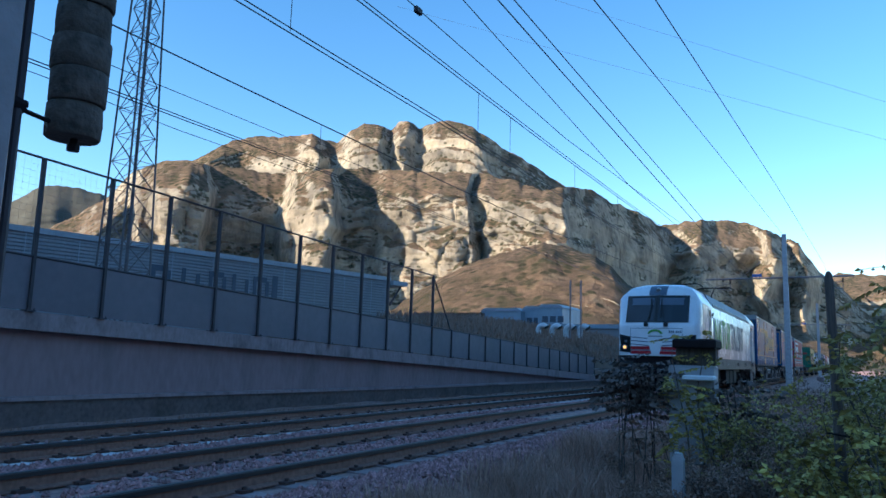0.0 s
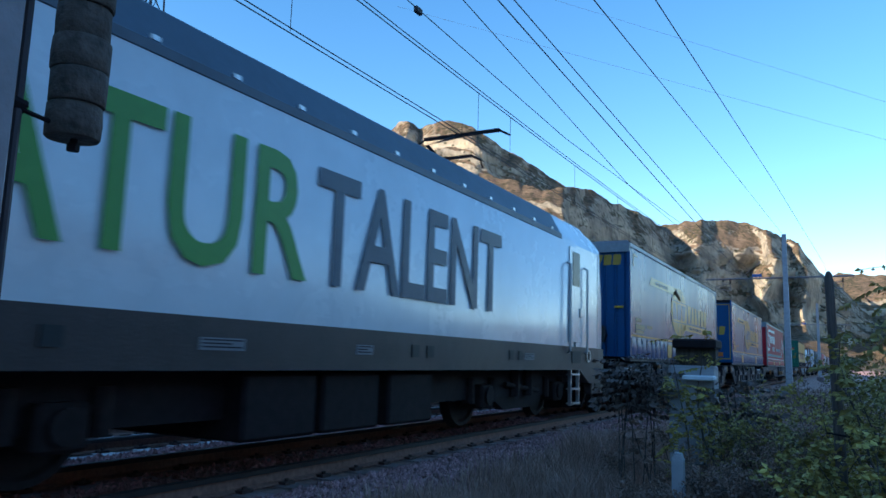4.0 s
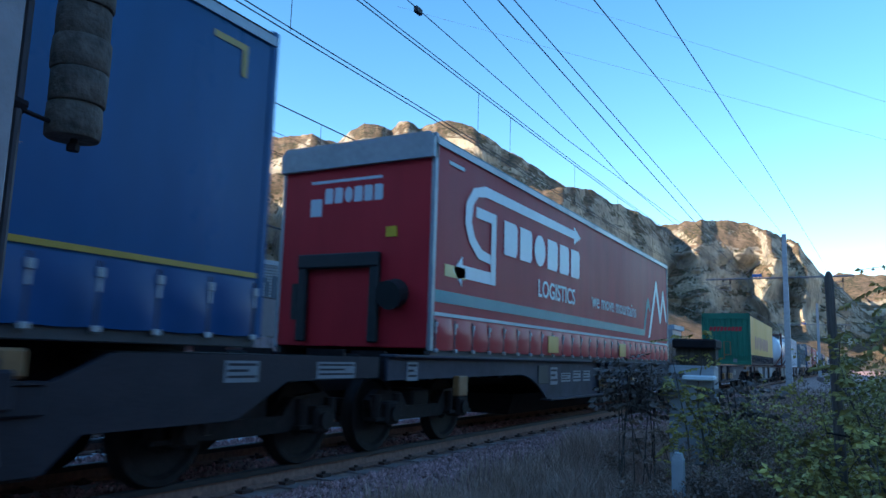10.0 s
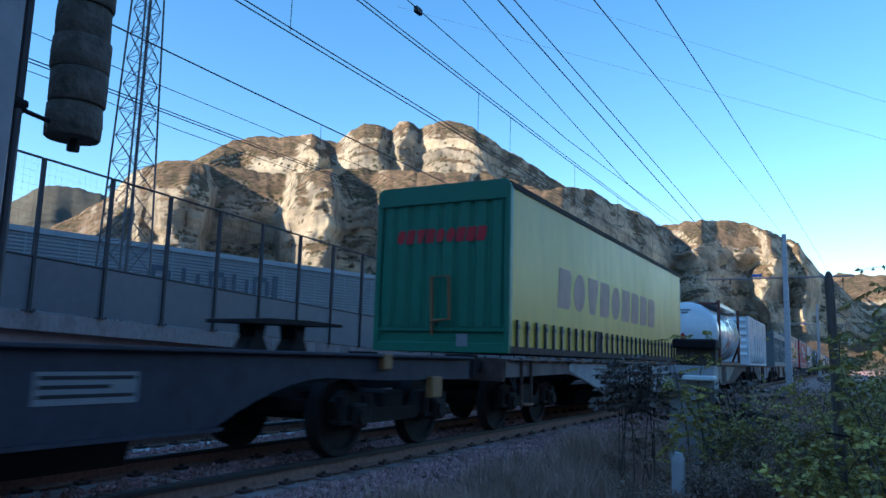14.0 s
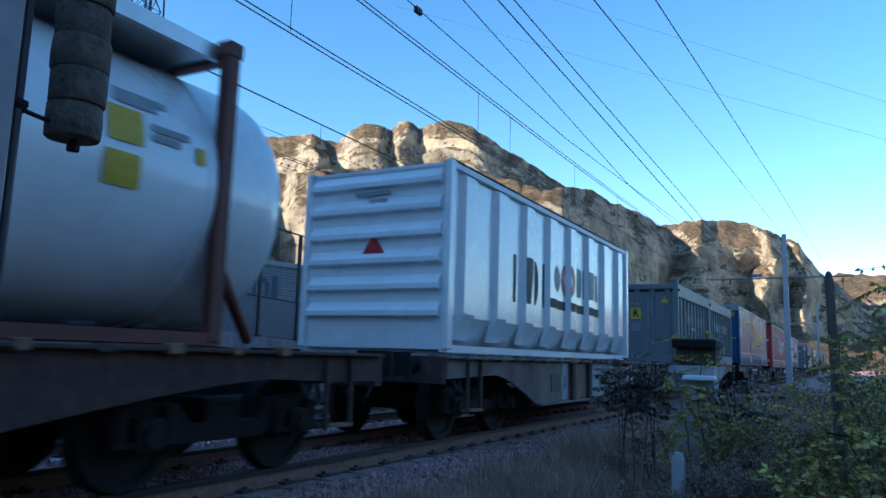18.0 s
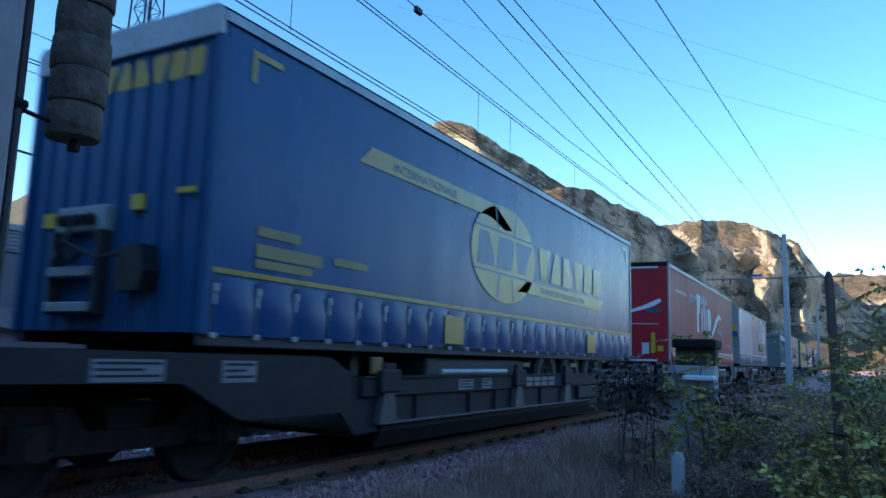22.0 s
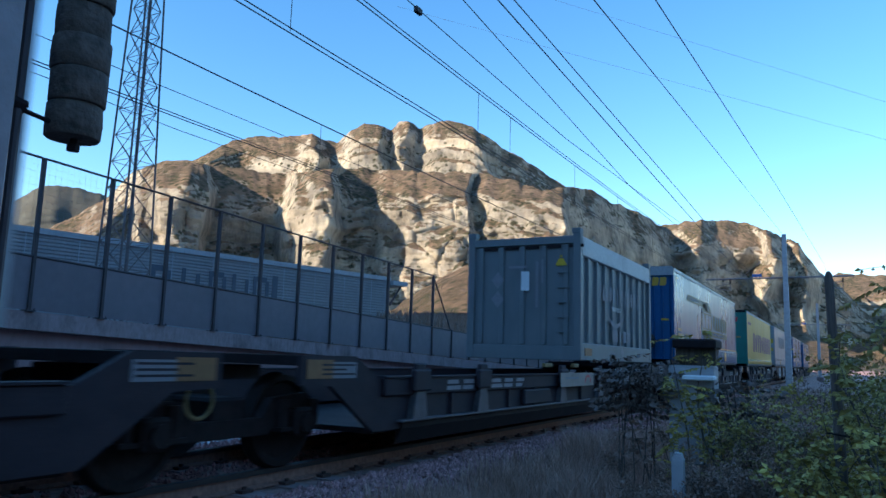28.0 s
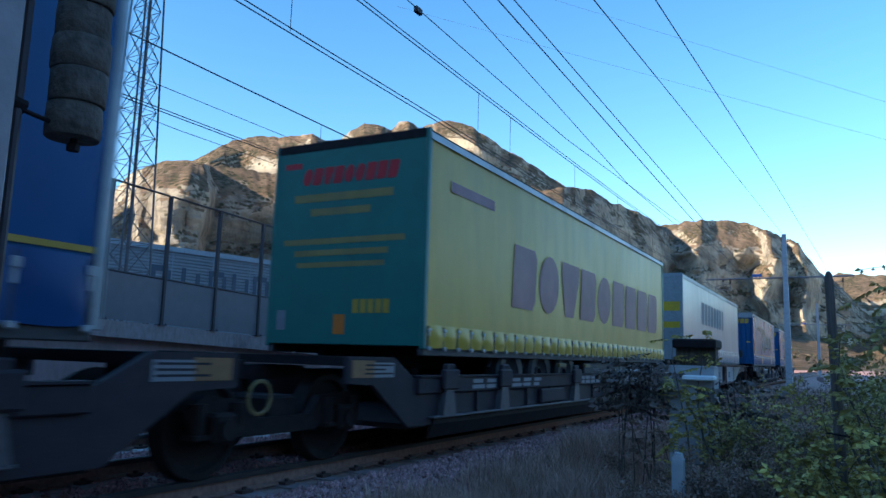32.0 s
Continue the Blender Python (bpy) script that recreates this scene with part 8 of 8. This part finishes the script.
    # side details on both sides
    for sgn in (-1, 1):
        X = sgn * 1.462
        for y in (1.86, L - 2.58):
            part("door", Build().box(*sorted((X, X + sgn * 0.012)), y, y + 0.72, 1.48, 3.24, 0.004), M["white_loco"], t, "white cab door")
            part("door_window", Build().box(*sorted((X, X + sgn * 0.02)), y + 0.16, y + 0.56, 2.52, 3.16, 0.008), M["cabglass"], t, "dark cab door window")
            for u in (-0.12, 0.86):
                part("hand_rail", Build().path([(X, y + u, 2.92), (X + sgn * 0.07, y + u, 2.88), (X + sgn * 0.07, y + u, 1.32), (X, y + u, 1.28)], 0.022, 7), M["chrome"], t, "vertical steel handrail")
            part("door_handle", Build().box(*sorted((X, X + sgn * 0.04)), y + 0.54, y + 0.64, 1.95, 2.12, 0.01), M["chrome"], t)
            # black plate in place of a shaded step hollow
            part("step_recess", Build().box(*sorted((X + sgn * 0.012, X + sgn * 0.024)), y + 0.12, y + 0.6, 1.10, 1.32), M["black"], t, "black plate for the shade in a step recess")
            b = Build()
            for u in (0.14, 0.58):
                b.box(*sorted((X - sgn * 0.06, X + sgn * 0.0)), y + u - 0.02, y + u + 0.02, 0.34, 1.0)
            for z in (0.36, 0.62, 0.88):
                b.box(*sorted((X - sgn * 0.1, X + sgn * 0.02)), y + 0.14, y + 0.58, z, z + 0.03)
            part("step_ladder", b, M["chrome"], t, "steel cab steps")
        for y in (0.85, L - 0.85):
            part("seam", Build().box(*sorted((X - sgn * 0.03, X + sgn * 0.004)), y - 0.012, y + 0.012, 1.42, 3.28), M["grey"], t)
        for y in (1.5, L - 1.5):
            part("round_port", Build().tube((X, y, 1.24), (X + sgn * 0.02, y, 1.24), 0.11, 16), M["black"], t)
            part("port_ring", Build().lathe([(0.085, 0), (0.12, 0.0), (0.12, 0.02), (0.085, 0.02)], (X + sgn * 0.012, y, 1.24), "x", 18), M["chrome"], t)
        part("mirror_port", Build().tube((X, 2.82, 3.02), (X + sgn * 0.05, 2.82, 3.0), 0.07, 12), M["glass"], t)
        part("roof_step", Build().box(*sorted((X - sgn * 0.07, X + sgn * 0.008)), 3.0, L - 3.0, 3.30, 3.40, 0.01), M["slate"], t, "dark cantrail")
        part("roof_fairing", Build().prism([(sgn * 1.42, 3.40), (sgn * 1.20, 3.80), (sgn * 1.0, 3.92), (sgn * 0.9, 3.75), (sgn * 1.2, 3.40)], 2.9, L - 2.9, "y"), M["slate"], t, "dark blue-grey roof fairing")
        for k in range(14):
            part("fairing_stud", Build().box(*sorted((sgn * 1.405, sgn * 1.44)), 3.2 + 0.85 * k, 3.28 + 0.85 * k, 3.42, 3.46), M["chrome"], t)
        plates(t, [(1.9, 1.12, 0.25, 0.12), (6.4, 1.14, 0.5, 0.1), (8.5, 1.14, 0.3, 0.1), (13.0, 1.14, 0.4, 0.1)], 1.474) if sgn > 0 else None
        for y in (5.1, 9.6, 9.95, 12.4, 12.75):
            part("vent_slot", Build().box(*sorted((X + sgn * 0.012, X + sgn * 0.02)), y, y + 0.16, 1.13, 1.27), M["black"], t)
    lettering("green_text", "NATUR", 1.60, M["green"], t, SIDE, (1.474, 3.30, 1.82), "large green letters on the side", stretch=0.80, bold=0.02)
    lettering("grey_text", "TALENT", 1.60, M["slate"], t, SIDE, (1.474, 7.75, 1.82), "large dark grey letters on the side", stretch=0.74, bold=0.02)
    # underframe and bogies
    part("underframe", Build().box(-1.1, 1.1, 2.2, L - 2.2, 0.55, 0.98), M["darksteel"], t)
    for k, y in enumerate((7.1, 8.2, 9.4)):
        part("equipment_box", Build().box(-1.32, 1.32, y, y + 1.0, 0.36, 0.95, 0.03), M["darksteel"], t)
    for y in (4.0, L - 4.0):
        bogie(t, y, s0, axles=(-1.5, 1.5), mesh="loco_bogie", radius=0.60)
    # roof gear
    for y in (3.6, L - 5.6):
        pan = Build()
        for s in (-0.5, 0.5):
            pan.tube((s, y, 4.06), (s, y + 1.9, 4.06), 0.03, 6)
            pan.tube((s * 0.9, y + 0.2, 4.08), (s * 0.7, y + 1.7, 4.22), 0.025, 6)
            pan.tube((s * 0.7, y + 1.7, 4.22), (s * 0.6, y + 0.3, 4.30), 0.02, 6)
        pan.box(-0.8, 0.8, y + 0.22, y + 0.28, 4.28, 4.32)
        pan.path([(-0.8, y + 0.25, 4.30), (-0.95, y + 0.25, 4.22), (-1.0, y + 0.25, 4.08)], 0.02, 5).path([(0.8, y + 0.25, 4.30), (0.95, y + 0.25, 4.22), (1.0, y + 0.25, 4.08)], 0.02, 5)
        part("pantograph", pan, M["darksteel"], t, "folded dark pantograph")
        for x in (-0.5, 0.5):
            part("insulator", Build().tube((x, y + 0.1, 3.9), (x, y + 0.1, 4.06), 0.05, 8).tube((x, y + 1.8, 3.9), (x, y + 1.8, 4.06), 0.05, 8), M["redbrown"], t)
    pan = Build()
    y = L - 5.3
    pan.path([(0, y + 1.5, 4.1), (0, y - 0.1, 4.55), (0, y + 1.1, 5.05)], 0.035, 6)
    pan.box(-0.75, 0.75, y + 1.06, y + 1.14, 5.04, 5.09)
    pan.path([(-0.75, y + 1.1, 5.06), (-0.95, y + 1.1, 4.95)], 0.02, 5).path([(0.75, y + 1.1, 5.06), (0.95, y + 1.1, 4.95)], 0.02, 5)
    part("raised_pantograph", pan, M["darksteel"], t, "raised dark pantograph arm")
    for k in range(5):
        part("roof_box", Build().box(-0.7, 0.7, 6.2 + 1.1 * k, 6.9 + 1.1 * k, 3.9, 4.05, 0.03), M["grey"], t)
    TRAIN.append((t, s0))


def loco_bogie_mesh():
    b = Build()
    for s in (-1, 1):
        b.prism([(-2.2, 0.66), (-1.9, 0.84), (-0.9, 0.80), (-0.6, 0.55), (0.6, 0.55), (0.9, 0.80), (1.9, 0.84), (2.2, 0.66), (1.9, 0.56), (1.0, 0.52), (0.6, 0.35), (-0.6, 0.35), (-1.0, 0.52), (-1.9, 0.56)], s * 1.02 - 0.07, s * 1.02 + 0.07)
        for y in (-1.5, 1.5):
            b.box(s * 1.12 - 0.12, s * 1.12 + 0.12, y - 0.2, y + 0.2, 0.42, 0.76, 0.03)
            b.tube((s * 1.24, y, 0.6), (s * 1.28, y, 0.6), 0.13, 14)
            for k in (-0.36, 0.36):
                b.tube((s * 1.1, y + k, 0.5), (s * 1.1, y + k, 0.86), 0.09, 10)
        for k in (-0.28, 0.28):
            b.tube((s * 1.1, k, 0.55), (s * 1.1, k, 0.98), 0.12, 12)
        b.tube((s * 1.15, -0.7, 0.75), (s * 1.15, 0.7, 0.62), 0.04, 8)
    b.box(-1.0, 1.0, -0.25, 0.25, 0.4, 0.75)
    return b.mesh("bogie", M["axlebox"], 30)


MESH["loco_bogie"] = loco_bogie_mesh()
locomotive(26.37)


# ---- plants on the verge ----
def leaf_material(name, color, vary=0.45):
    m = material(name, color, 0.6, 0, grain=6, vary=0.2, stains=0.25, stain=tuple(c * 0.6 for c in color), stain_scale=4, bump=0, island=vary * 0.55)
    b = m.node_tree.nodes["Principled BSDF"]
    b.inputs["Subsurface Weight"].default_value = 0.0
    return m


M["leaf"] = leaf_material("autumn_green_leaves", (0.31, 0.235, 0.062))
M["leaf_dark"] = leaf_material("dark_leaves", (0.22, 0.17, 0.075))
M["leaf_dry"] = leaf_material("dry_brown_leaves", (0.30, 0.175, 0.125), 0.2)
M["leaf_yellow"] = leaf_material("yellowing_leaves", (0.44, 0.32, 0.075))
M["twig"] = material("dark_twigs", (0.11, 0.078, 0.064), 0.85, 0, vary=0.3, stains=0.3)
M["grass"] = leaf_material("withered_grass", (0.45, 0.26, 0.195), 0.6)
rng = np.random.default_rng(12)


def leaflet(b, p, d, size, width=0.42):
    """A small folded leaf at p along d."""
    d = d.normalized()
    s = d.cross(Vector(rng.normal(0, 1, 3))).normalized() * size * width
    up = d.cross(s).normalized() * size * 0.10
    k = len(b.v)
    b.v += [tuple(p), tuple(p + d * size * 0.45 + s + up), tuple(p + d * size), tuple(p + d * size * 0.45 - s + up)]
    b.f += [(k, k + 1, k + 2), (k, k + 2, k + 3)]


def sprig(leaves, twigs, p, d, length, pairs, size):
    """A feather leaf: a drooping stalk with pairs of leaflets."""
    d = d.normalized()
    side = d.cross(Vector((0, 0, 1)))
    side = side.normalized() if side.length > 0.01 else Vector((1, 0, 0))
    q = p.copy()
    for k in range(pairs):
        d = (d + Vector((0, 0, -0.05))).normalized()
        nq = q + d * length / pairs
        twigs.tube(q, nq, 0.0016, 3, cap=False)
        q = nq
        for s in (-1, 1):
            leaflet(leaves, q, side * s + d * 0.35 + Vector((0, 0, rng.uniform(-0.7, -0.1))), size * rng.uniform(0.8, 1.15), 0.30)
    leaflet(leaves, q, d, size, 0.30)


def plant(name, x, y, height, stems, spread, label, mat, feather=False, size=0.05, density=18, lean=(0, 0), from_h=0.15, category="shrub"):
    """A shrub: curving stems that fork, with leaves along the forks."""
    z0 = ground_height(x, y) - 0.05
    t = thing(name, label, category, at=(x, y, z0))
    twigs, leaves = Build(), Build()
    for _ in range(stems):
        p = Vector((rng.normal(0, 0.06), rng.normal(0, 0.06), 0))
        d = Vector((rng.normal(lean[0], spread), rng.normal(lean[1], spread), 1.0)).normalized()
        h = height * rng.uniform(0.6, 1.0)
        n = 9
        r = 0.009 * (height / 1.5)
        for k in range(n):
            q = p + d * h / n
            twigs.tube(p, q, r * (1 - k / n) + 0.0025, 5, r * (1 - (k + 1) / n) + 0.0025, cap=False)
            d = (d + Vector((rng.normal(0, 0.12), rng.normal(0, 0.12), rng.normal(-0.02, 0.08)))).normalized()
            p = q
            if p.z > height * from_h:
                for _ in range(2 if not feather else 3):
                    e = Vector((rng.normal(0, 1), rng.normal(0, 1), rng.normal(0.25, 0.5))).normalized()
                    if feather:
                        sprig(leaves, twigs, p, e, 0.16 + 0.10 * rng.random(), 6, size)
                    else:
                        u = p.copy()
                        L = height * 0.2 * rng.uniform(0.5, 1.2)
                        for j in range(4):
                            v = u + e * L / 4
                            twigs.tube(u, v, 0.0026, 3, cap=False)
                            e = (e + Vector(rng.normal(0, 0.25, 3))).normalized()
                            u = v
                            for _ in range(max(1, density // 8)):
                                leaflet(leaves, u + Vector(rng.normal(0, 0.025, 3)), Vector(rng.normal(0, 1, 3)) + e, size * rng.uniform(0.6, 1.3))
    me = bpy.data.meshes.new("twig_growth")
    me.from_pydata(twigs.v, [], twigs.f)
    me.materials.append(M["twig"])
    o = new("twig_growth", me)
    o.parent = t
    tagged(o, "thin dark twigs", kind="stuff")
    me = bpy.data.meshes.new("foliage")
    me.from_pydata(leaves.v, [], leaves.f)
    me.materials.append(M[mat])
    o = new("foliage", me)
    o.parent = t
    tagged(o, kind="stuff")
    return t


def weeds(name, areas, mat, label, height_at=ground_height, blade=1.0):
    """Withered grass and stalks: (x0, x1, y0, y1, count, height)."""
    b = Build()
    for x0, x1, y0, y1, count, h in areas:
        for _ in range(count):
            x, y = rng.uniform(x0, x1), rng.uniform(y0, y1)
            patch = 0.35 + 0.9 * max(0, 0.5 + noise.noise((x * 0.9, y * 0.5, 4)))
            z = height_at(x, y) - 0.02
            hh = h * patch * rng.uniform(0.35, 1.2)
            a, w = rng.uniform(0, 6.28), blade * (0.004 + 0.004 * rng.random())
            dx, dy = rng.normal(0, 0.3, 2) * hh
            c, s = math.cos(a) * w, math.sin(a) * w
            k = len(b.v)
            b.v += [(x - c, y - s, z), (x + c, y + s, z), (x + dx * 0.4 + c * 0.7, y + dy * 0.4 + s * 0.7, z + hh * 0.6), (x + dx * 0.4 - c * 0.7, y + dy * 0.4 - s * 0.7, z + hh * 0.6), (x + dx, y + dy, z + hh)]
            b.f += [(k, k + 1, k + 2, k + 3), (k + 3, k + 2, k + 4)]
    me = bpy.data.meshes.new(name)
    me.from_pydata(b.v, [], b.f)
    me.materials.append(M[mat])
    return tagged(new(name, me), label, "grass", kind="stuff")


weeds("withered_grass", [(2.6, 13, -10, 4, 9000, 0.35), (2.0, 3.2, 4, 14, 9000, 0.42), (2.3, 5.6, 6, 16, 26000, 0.5), (2.2, 4.6, 4, 9, 9000, 0.4), (2.2, 6.5, 16, 40, 12000, 0.7), (3.5, 9, 3.5, 8, 5000, 0.6), (6, 14, 8, 30, 6000, 0.8)], "grass", "withered brown grass and stalks on the verge")
weeds("ditch_grass", [(-8.2, -6.2, 6, 30, 5000, 0.14), (-8.2, -6.6, 30, 50, 2500, 0.3)], "leaf_dry", "short withered grass below the ramp wall")
# the sapling by the cabinet, shrubs, brambles
plant("sapling", 4.42, 8.6, 2.25, 2, 0.05, "young feather-leaved sapling turning yellow by the cabinet", "leaf_yellow", True, 0.06, from_h=0.35, category="sapling")
plant("sapling", 4.75, 8.2, 1.5, 3, 0.12, "thin feather-leaved shoots among the weeds", "leaf", True, 0.05, from_h=0.3, category="sapling")
for x, y, h, st, sp, mat, lab in ((3.3, 9.6, 0.65, 6, 0.3, "leaf_dry", "dry brown bush by the track"), (2.9, 11.2, 0.8, 7, 0.4, "leaf_dry", "dry brown bush by the track"), (3.9, 7.6, 0.55, 7, 0.4, "leaf_dry", "dry brown weeds"),
                                  (4.9, 9.8, 1.5, 7, 0.3, "leaf_yellow", "yellowing shrub behind the cabinet"), (5.3, 8.3, 1.15, 8, 0.35, "leaf_dark", "dark bramble"), (5.1, 6.3, 0.75, 8, 0.45, "leaf_dry", "dry brown brambles"),
                                  (5.55, 10.5, 1.35, 9, 0.35, "leaf_dry", "dry brown brambles"), (4.4, 13.5, 1.2, 9, 0.4, "leaf_dry", "dry brown bush"), (4.0, 17.0, 1.3, 9, 0.4, "leaf_dry", "dry brown bush"), (5.2, 22.0, 1.6, 10, 0.4, "leaf_dry", "dry brown bush"), (4.2, 28.0, 1.5, 10, 0.4, "leaf_dry", "dry brown bush")):
    plant("bush", x, y, h, st, sp, lab + " with thin stems", mat, size=0.03, density=48)
for x, y, h, st, mat in ((6.35, 7.6, 2.0, 9, "leaf"), (6.0, 6.4, 1.15, 9, "leaf"), (6.55, 6.4, 1.3, 9, "leaf_dark"), (6.9, 8.8, 2.3, 9, "leaf"), (5.75, 9.2, 1.45, 7, "leaf_yellow"), (6.2, 5.4, 0.85, 8, "leaf_dark"), (7.4, 10.0, 2.2, 8, "leaf_dark"), (6.1, 12.0, 1.9, 9, "leaf"), (6.6, 15.0, 2.2, 9, "leaf_dark")):
    plant("shrub", x, y, h, st, 0.28, "leafy green shrub with small autumn leaves by the post" if h < 2 else "tall leafy green shrub beside the wooden post", mat, size=0.038, density=56)
plant("sapling", 6.25, 6.6, 2.35, 3, 0.10, "feather-leaved sapling with drooping dark leaves", "leaf", True, 0.06, lean=(-0.05, 0), from_h=0.45, category="sapling")
plant("sapling", 6.7, 7.2, 2.45, 3, 0.14, "feather-leaved sapling with drooping dark leaves", "leaf_dark", True, 0.06, lean=(-0.12, 0), from_h=0.45, category="sapling")
for x, y, h, st in ((3.75, 9.1, 1.5, 2), (4.05, 9.3, 1.55, 2)):
    plant("sapling", x, y, h, st, 0.14, "dry feather-leaved shoots by the track", "leaf_dry", True, 0.055, from_h=0.4, category="sapling")
for x, y, h, st, mat in ((4.25, 8.5, 0.7, 4, "leaf_dry"), (4.62, 8.55, 0.9, 4, "leaf_dry"), (4.15, 8.1, 0.65, 5, "leaf_dry")):
    plant("bush", x, y, h, st, 0.22, "dry weeds grown up before the cabinet", mat, size=0.03, density=40)
for x, y, h in ((4.7, 7.6, 0.9), (5.0, 7.2, 0.85), (5.25, 7.5, 0.95), (4.45, 6.6, 0.5), (4.75, 6.5, 0.6), (5.4, 6.9, 0.8), (5.15, 9.0, 1.2), (4.95, 8.6, 1.05)):
    plant("dry_weed", x, y, h, 10, 0.3, "tangled brown dry weeds on the verge", "leaf_dry", size=0.024, density=64, from_h=0.1, category="weed")

# shoots that hang before the cabinet and the marker post, scrub on the bank
for x, y, h, st, mat in ((4.40, 8.3, 1.3, 1, "leaf_yellow"), (4.62, 8.45, 1.5, 2, "leaf_yellow")):
    plant("sapling", x, y, h, st, 0.12, "young feather-leaved shoots grown up before the cabinet", mat, True, 0.055, from_h=0.35, category="sapling")
for x, y, h in ((4.42, 6.72, 0.62), (4.55, 6.78, 0.7), (4.3, 6.9, 0.6)):
    plant("dry_weed", x, y, h, 7, 0.2, "tangled brown dry weeds around the marker post", "leaf_dry", size=0.024, density=44, from_h=0.1, category="weed")
M["leaf_dead"] = leaf_material("dead_dark_brown_leaves", (0.13, 0.088, 0.072), 0.4)


def dead_fronds(x, y, z, reach, label):
    """Withered fronds that hang in tiers from one leaning stem."""
    g0 = ground_height(x, y) - 0.05
    t = thing("withered_sumac", label, "shrub", at=(x, y, g0))
    twigs, leaves = Build(), Build()
    for _ in range(3):
        top = Vector((rng.uniform(-reach, reach), rng.uniform(-0.15, 0.15), z - g0 + rng.uniform(-0.15, 0.1)))
        base = Vector((rng.normal(0, 0.05), rng.normal(0, 0.05), 0))
        twigs.path([tuple(base.lerp(top, k / 6) + Vector((0, 0, 0.08 * math.sin(math.pi * k / 6)))) for k in range(7)], 0.007, 5)
        for k in range(4):
            p = base.lerp(top, 0.76 + 0.24 * k / 3)
            for sgn in (-1, 1):
                d = Vector((sgn * rng.uniform(0.6, 1.0), rng.uniform(-0.5, 0.5), rng.uniform(-0.15, 0.25)))
                sprig(leaves, twigs, p, d, rng.uniform(0.20, 0.34), 5, rng.uniform(0.085, 0.12))
    for name, bb, mat in (("twig_growth", twigs, "twig"), ("foliage", leaves, "leaf_dead")):
        me = bpy.data.meshes.new(name)
        me.from_pydata(bb.v, [], bb.f)
        me.materials.append(M[mat])
        o = new(name, me)
        o.parent = t
        tagged(o, "hanging dead brown leaflets" if name == "foliage" else "dark leaning stems", kind="stuff")


for x, y, z, r in ((3.62, 8.95, 1.10, 0.24), (3.85, 9.05, 1.0, 0.2), (3.45, 8.9, 0.95, 0.18), (4.78, 8.9, 1.0, 0.14)):
    dead_fronds(x, y, z, r, "withered shrub with hanging dead brown leaves by the cabinet")


def frond_tree(x, y, fronds, label):
    """A young tree with long feather leaves: (height, reach x, reach y, reach z, pairs, leaflet)."""
    g0 = ground_height(x, y) - 0.05
    t = thing("sapling", label, "sapling", at=(x, y, g0))
    twigs, leaves = Build(), Build()
    top = max(f[0] for f in fronds)
    twigs.path([(0.04 * math.sin(4 * k / 8), 0.03 * math.sin(3 * k / 8), (top - g0) * k / 8) for k in range(9)], 0.009, 6)
    for h, dx, dy, dz, pairs, size in fronds:
        p = Vector((0.04 * math.sin(4 * h / top / 2), 0, h - g0))
        d = Vector((dx, dy, dz))
        sprig(leaves, twigs, p, d, d.length, pairs, size)
    for name, bb, mat in (("twig_growth", twigs, "twig"), ("foliage", leaves, "leaf")):
        me = bpy.data.meshes.new(name)
        me.from_pydata(bb.v, [], bb.f)
        me.materials.append(M[mat])
        o = new(name, me)
        o.parent = t
        tagged(o, "drooping green leaflets" if name == "foliage" else "dark thin stem", kind="stuff")


frond_tree(6.16, 3.98, [(1.55, -0.34, 0.16, 0.02, 13, 0.044), (1.46, -0.20, 0.30, -0.06, 9, 0.046), (1.62, -0.24, 0.05, 0.03, 5, 0.035), (1.38, -0.26, 0.2, -0.10, 9, 0.05), (1.3, -0.22, 0.1, -0.08, 8, 0.05)], "near sapling with long feather leaves hanging into view")
for x, y, h, st, mat in ((6.05, 5.6, 1.35, 3, "leaf_yellow"), (6.3, 6.1, 1.75, 3, "leaf_yellow"), (5.95, 6.7, 1.25, 3, "leaf"), (6.15, 7.3, 1.8, 3, "leaf_yellow"), (5.75, 7.6, 1.2, 3, "leaf_yellow"), (6.5, 7.0, 2.0, 3, "leaf")):
    plant("sapling", x, y, h, st, 0.16, "feather-leaved young tree turning yellow-green by the post", mat, True, 0.065, from_h=0.3, category="sapling")
weeds("bank_scrub", [(-30, -11, 26, 98, 26000, 0.75)], "leaf_dry", "brown withered scrub on the bank behind the parapet", bank_height, 7.0)


# ---- movement ----
def run(t):
    """How far the train has come at t seconds, in metres."""
    u = t / 10.0
    return 74.613 * u - 14.162 * u ** 2 + 19.344 * u ** 3 - 7.467 * u ** 4 + 0.9349 * u ** 5


def motions():
    for ob, s in TRAIN:
        walk(ob, [(t, pose(0, s - run(t), 0)) for t in range(0, 33, 1)])
    step = 2.0 / FPS
    for ob, s, at, radius in WHEELS:
        # each wheelset turns while it rolls past the camera
        ts = [step * k for k in range(int(32.0 / step) + 1)]
        near = [t for t in ts if -6.0 < s - run(t) < 34.0]
        if not near:
            walk(ob, [(0.0, pose(*at)), (32.0, pose(*at))])
            continue
        begin, end = near[0], near[-1]
        turn_at = lambda t: math.degrees((run(t) - run(begin)) / radius)
        rows = [(t, pose(*at, turn_at(t))) for t in near]
        if begin > 0.05:
            rows.insert(0, (0.0, pose(*at)))
        if end < 31.9:
            rows.append((32.0, pose(*at, turn_at(end))))
        walk(ob, rows)


motions()
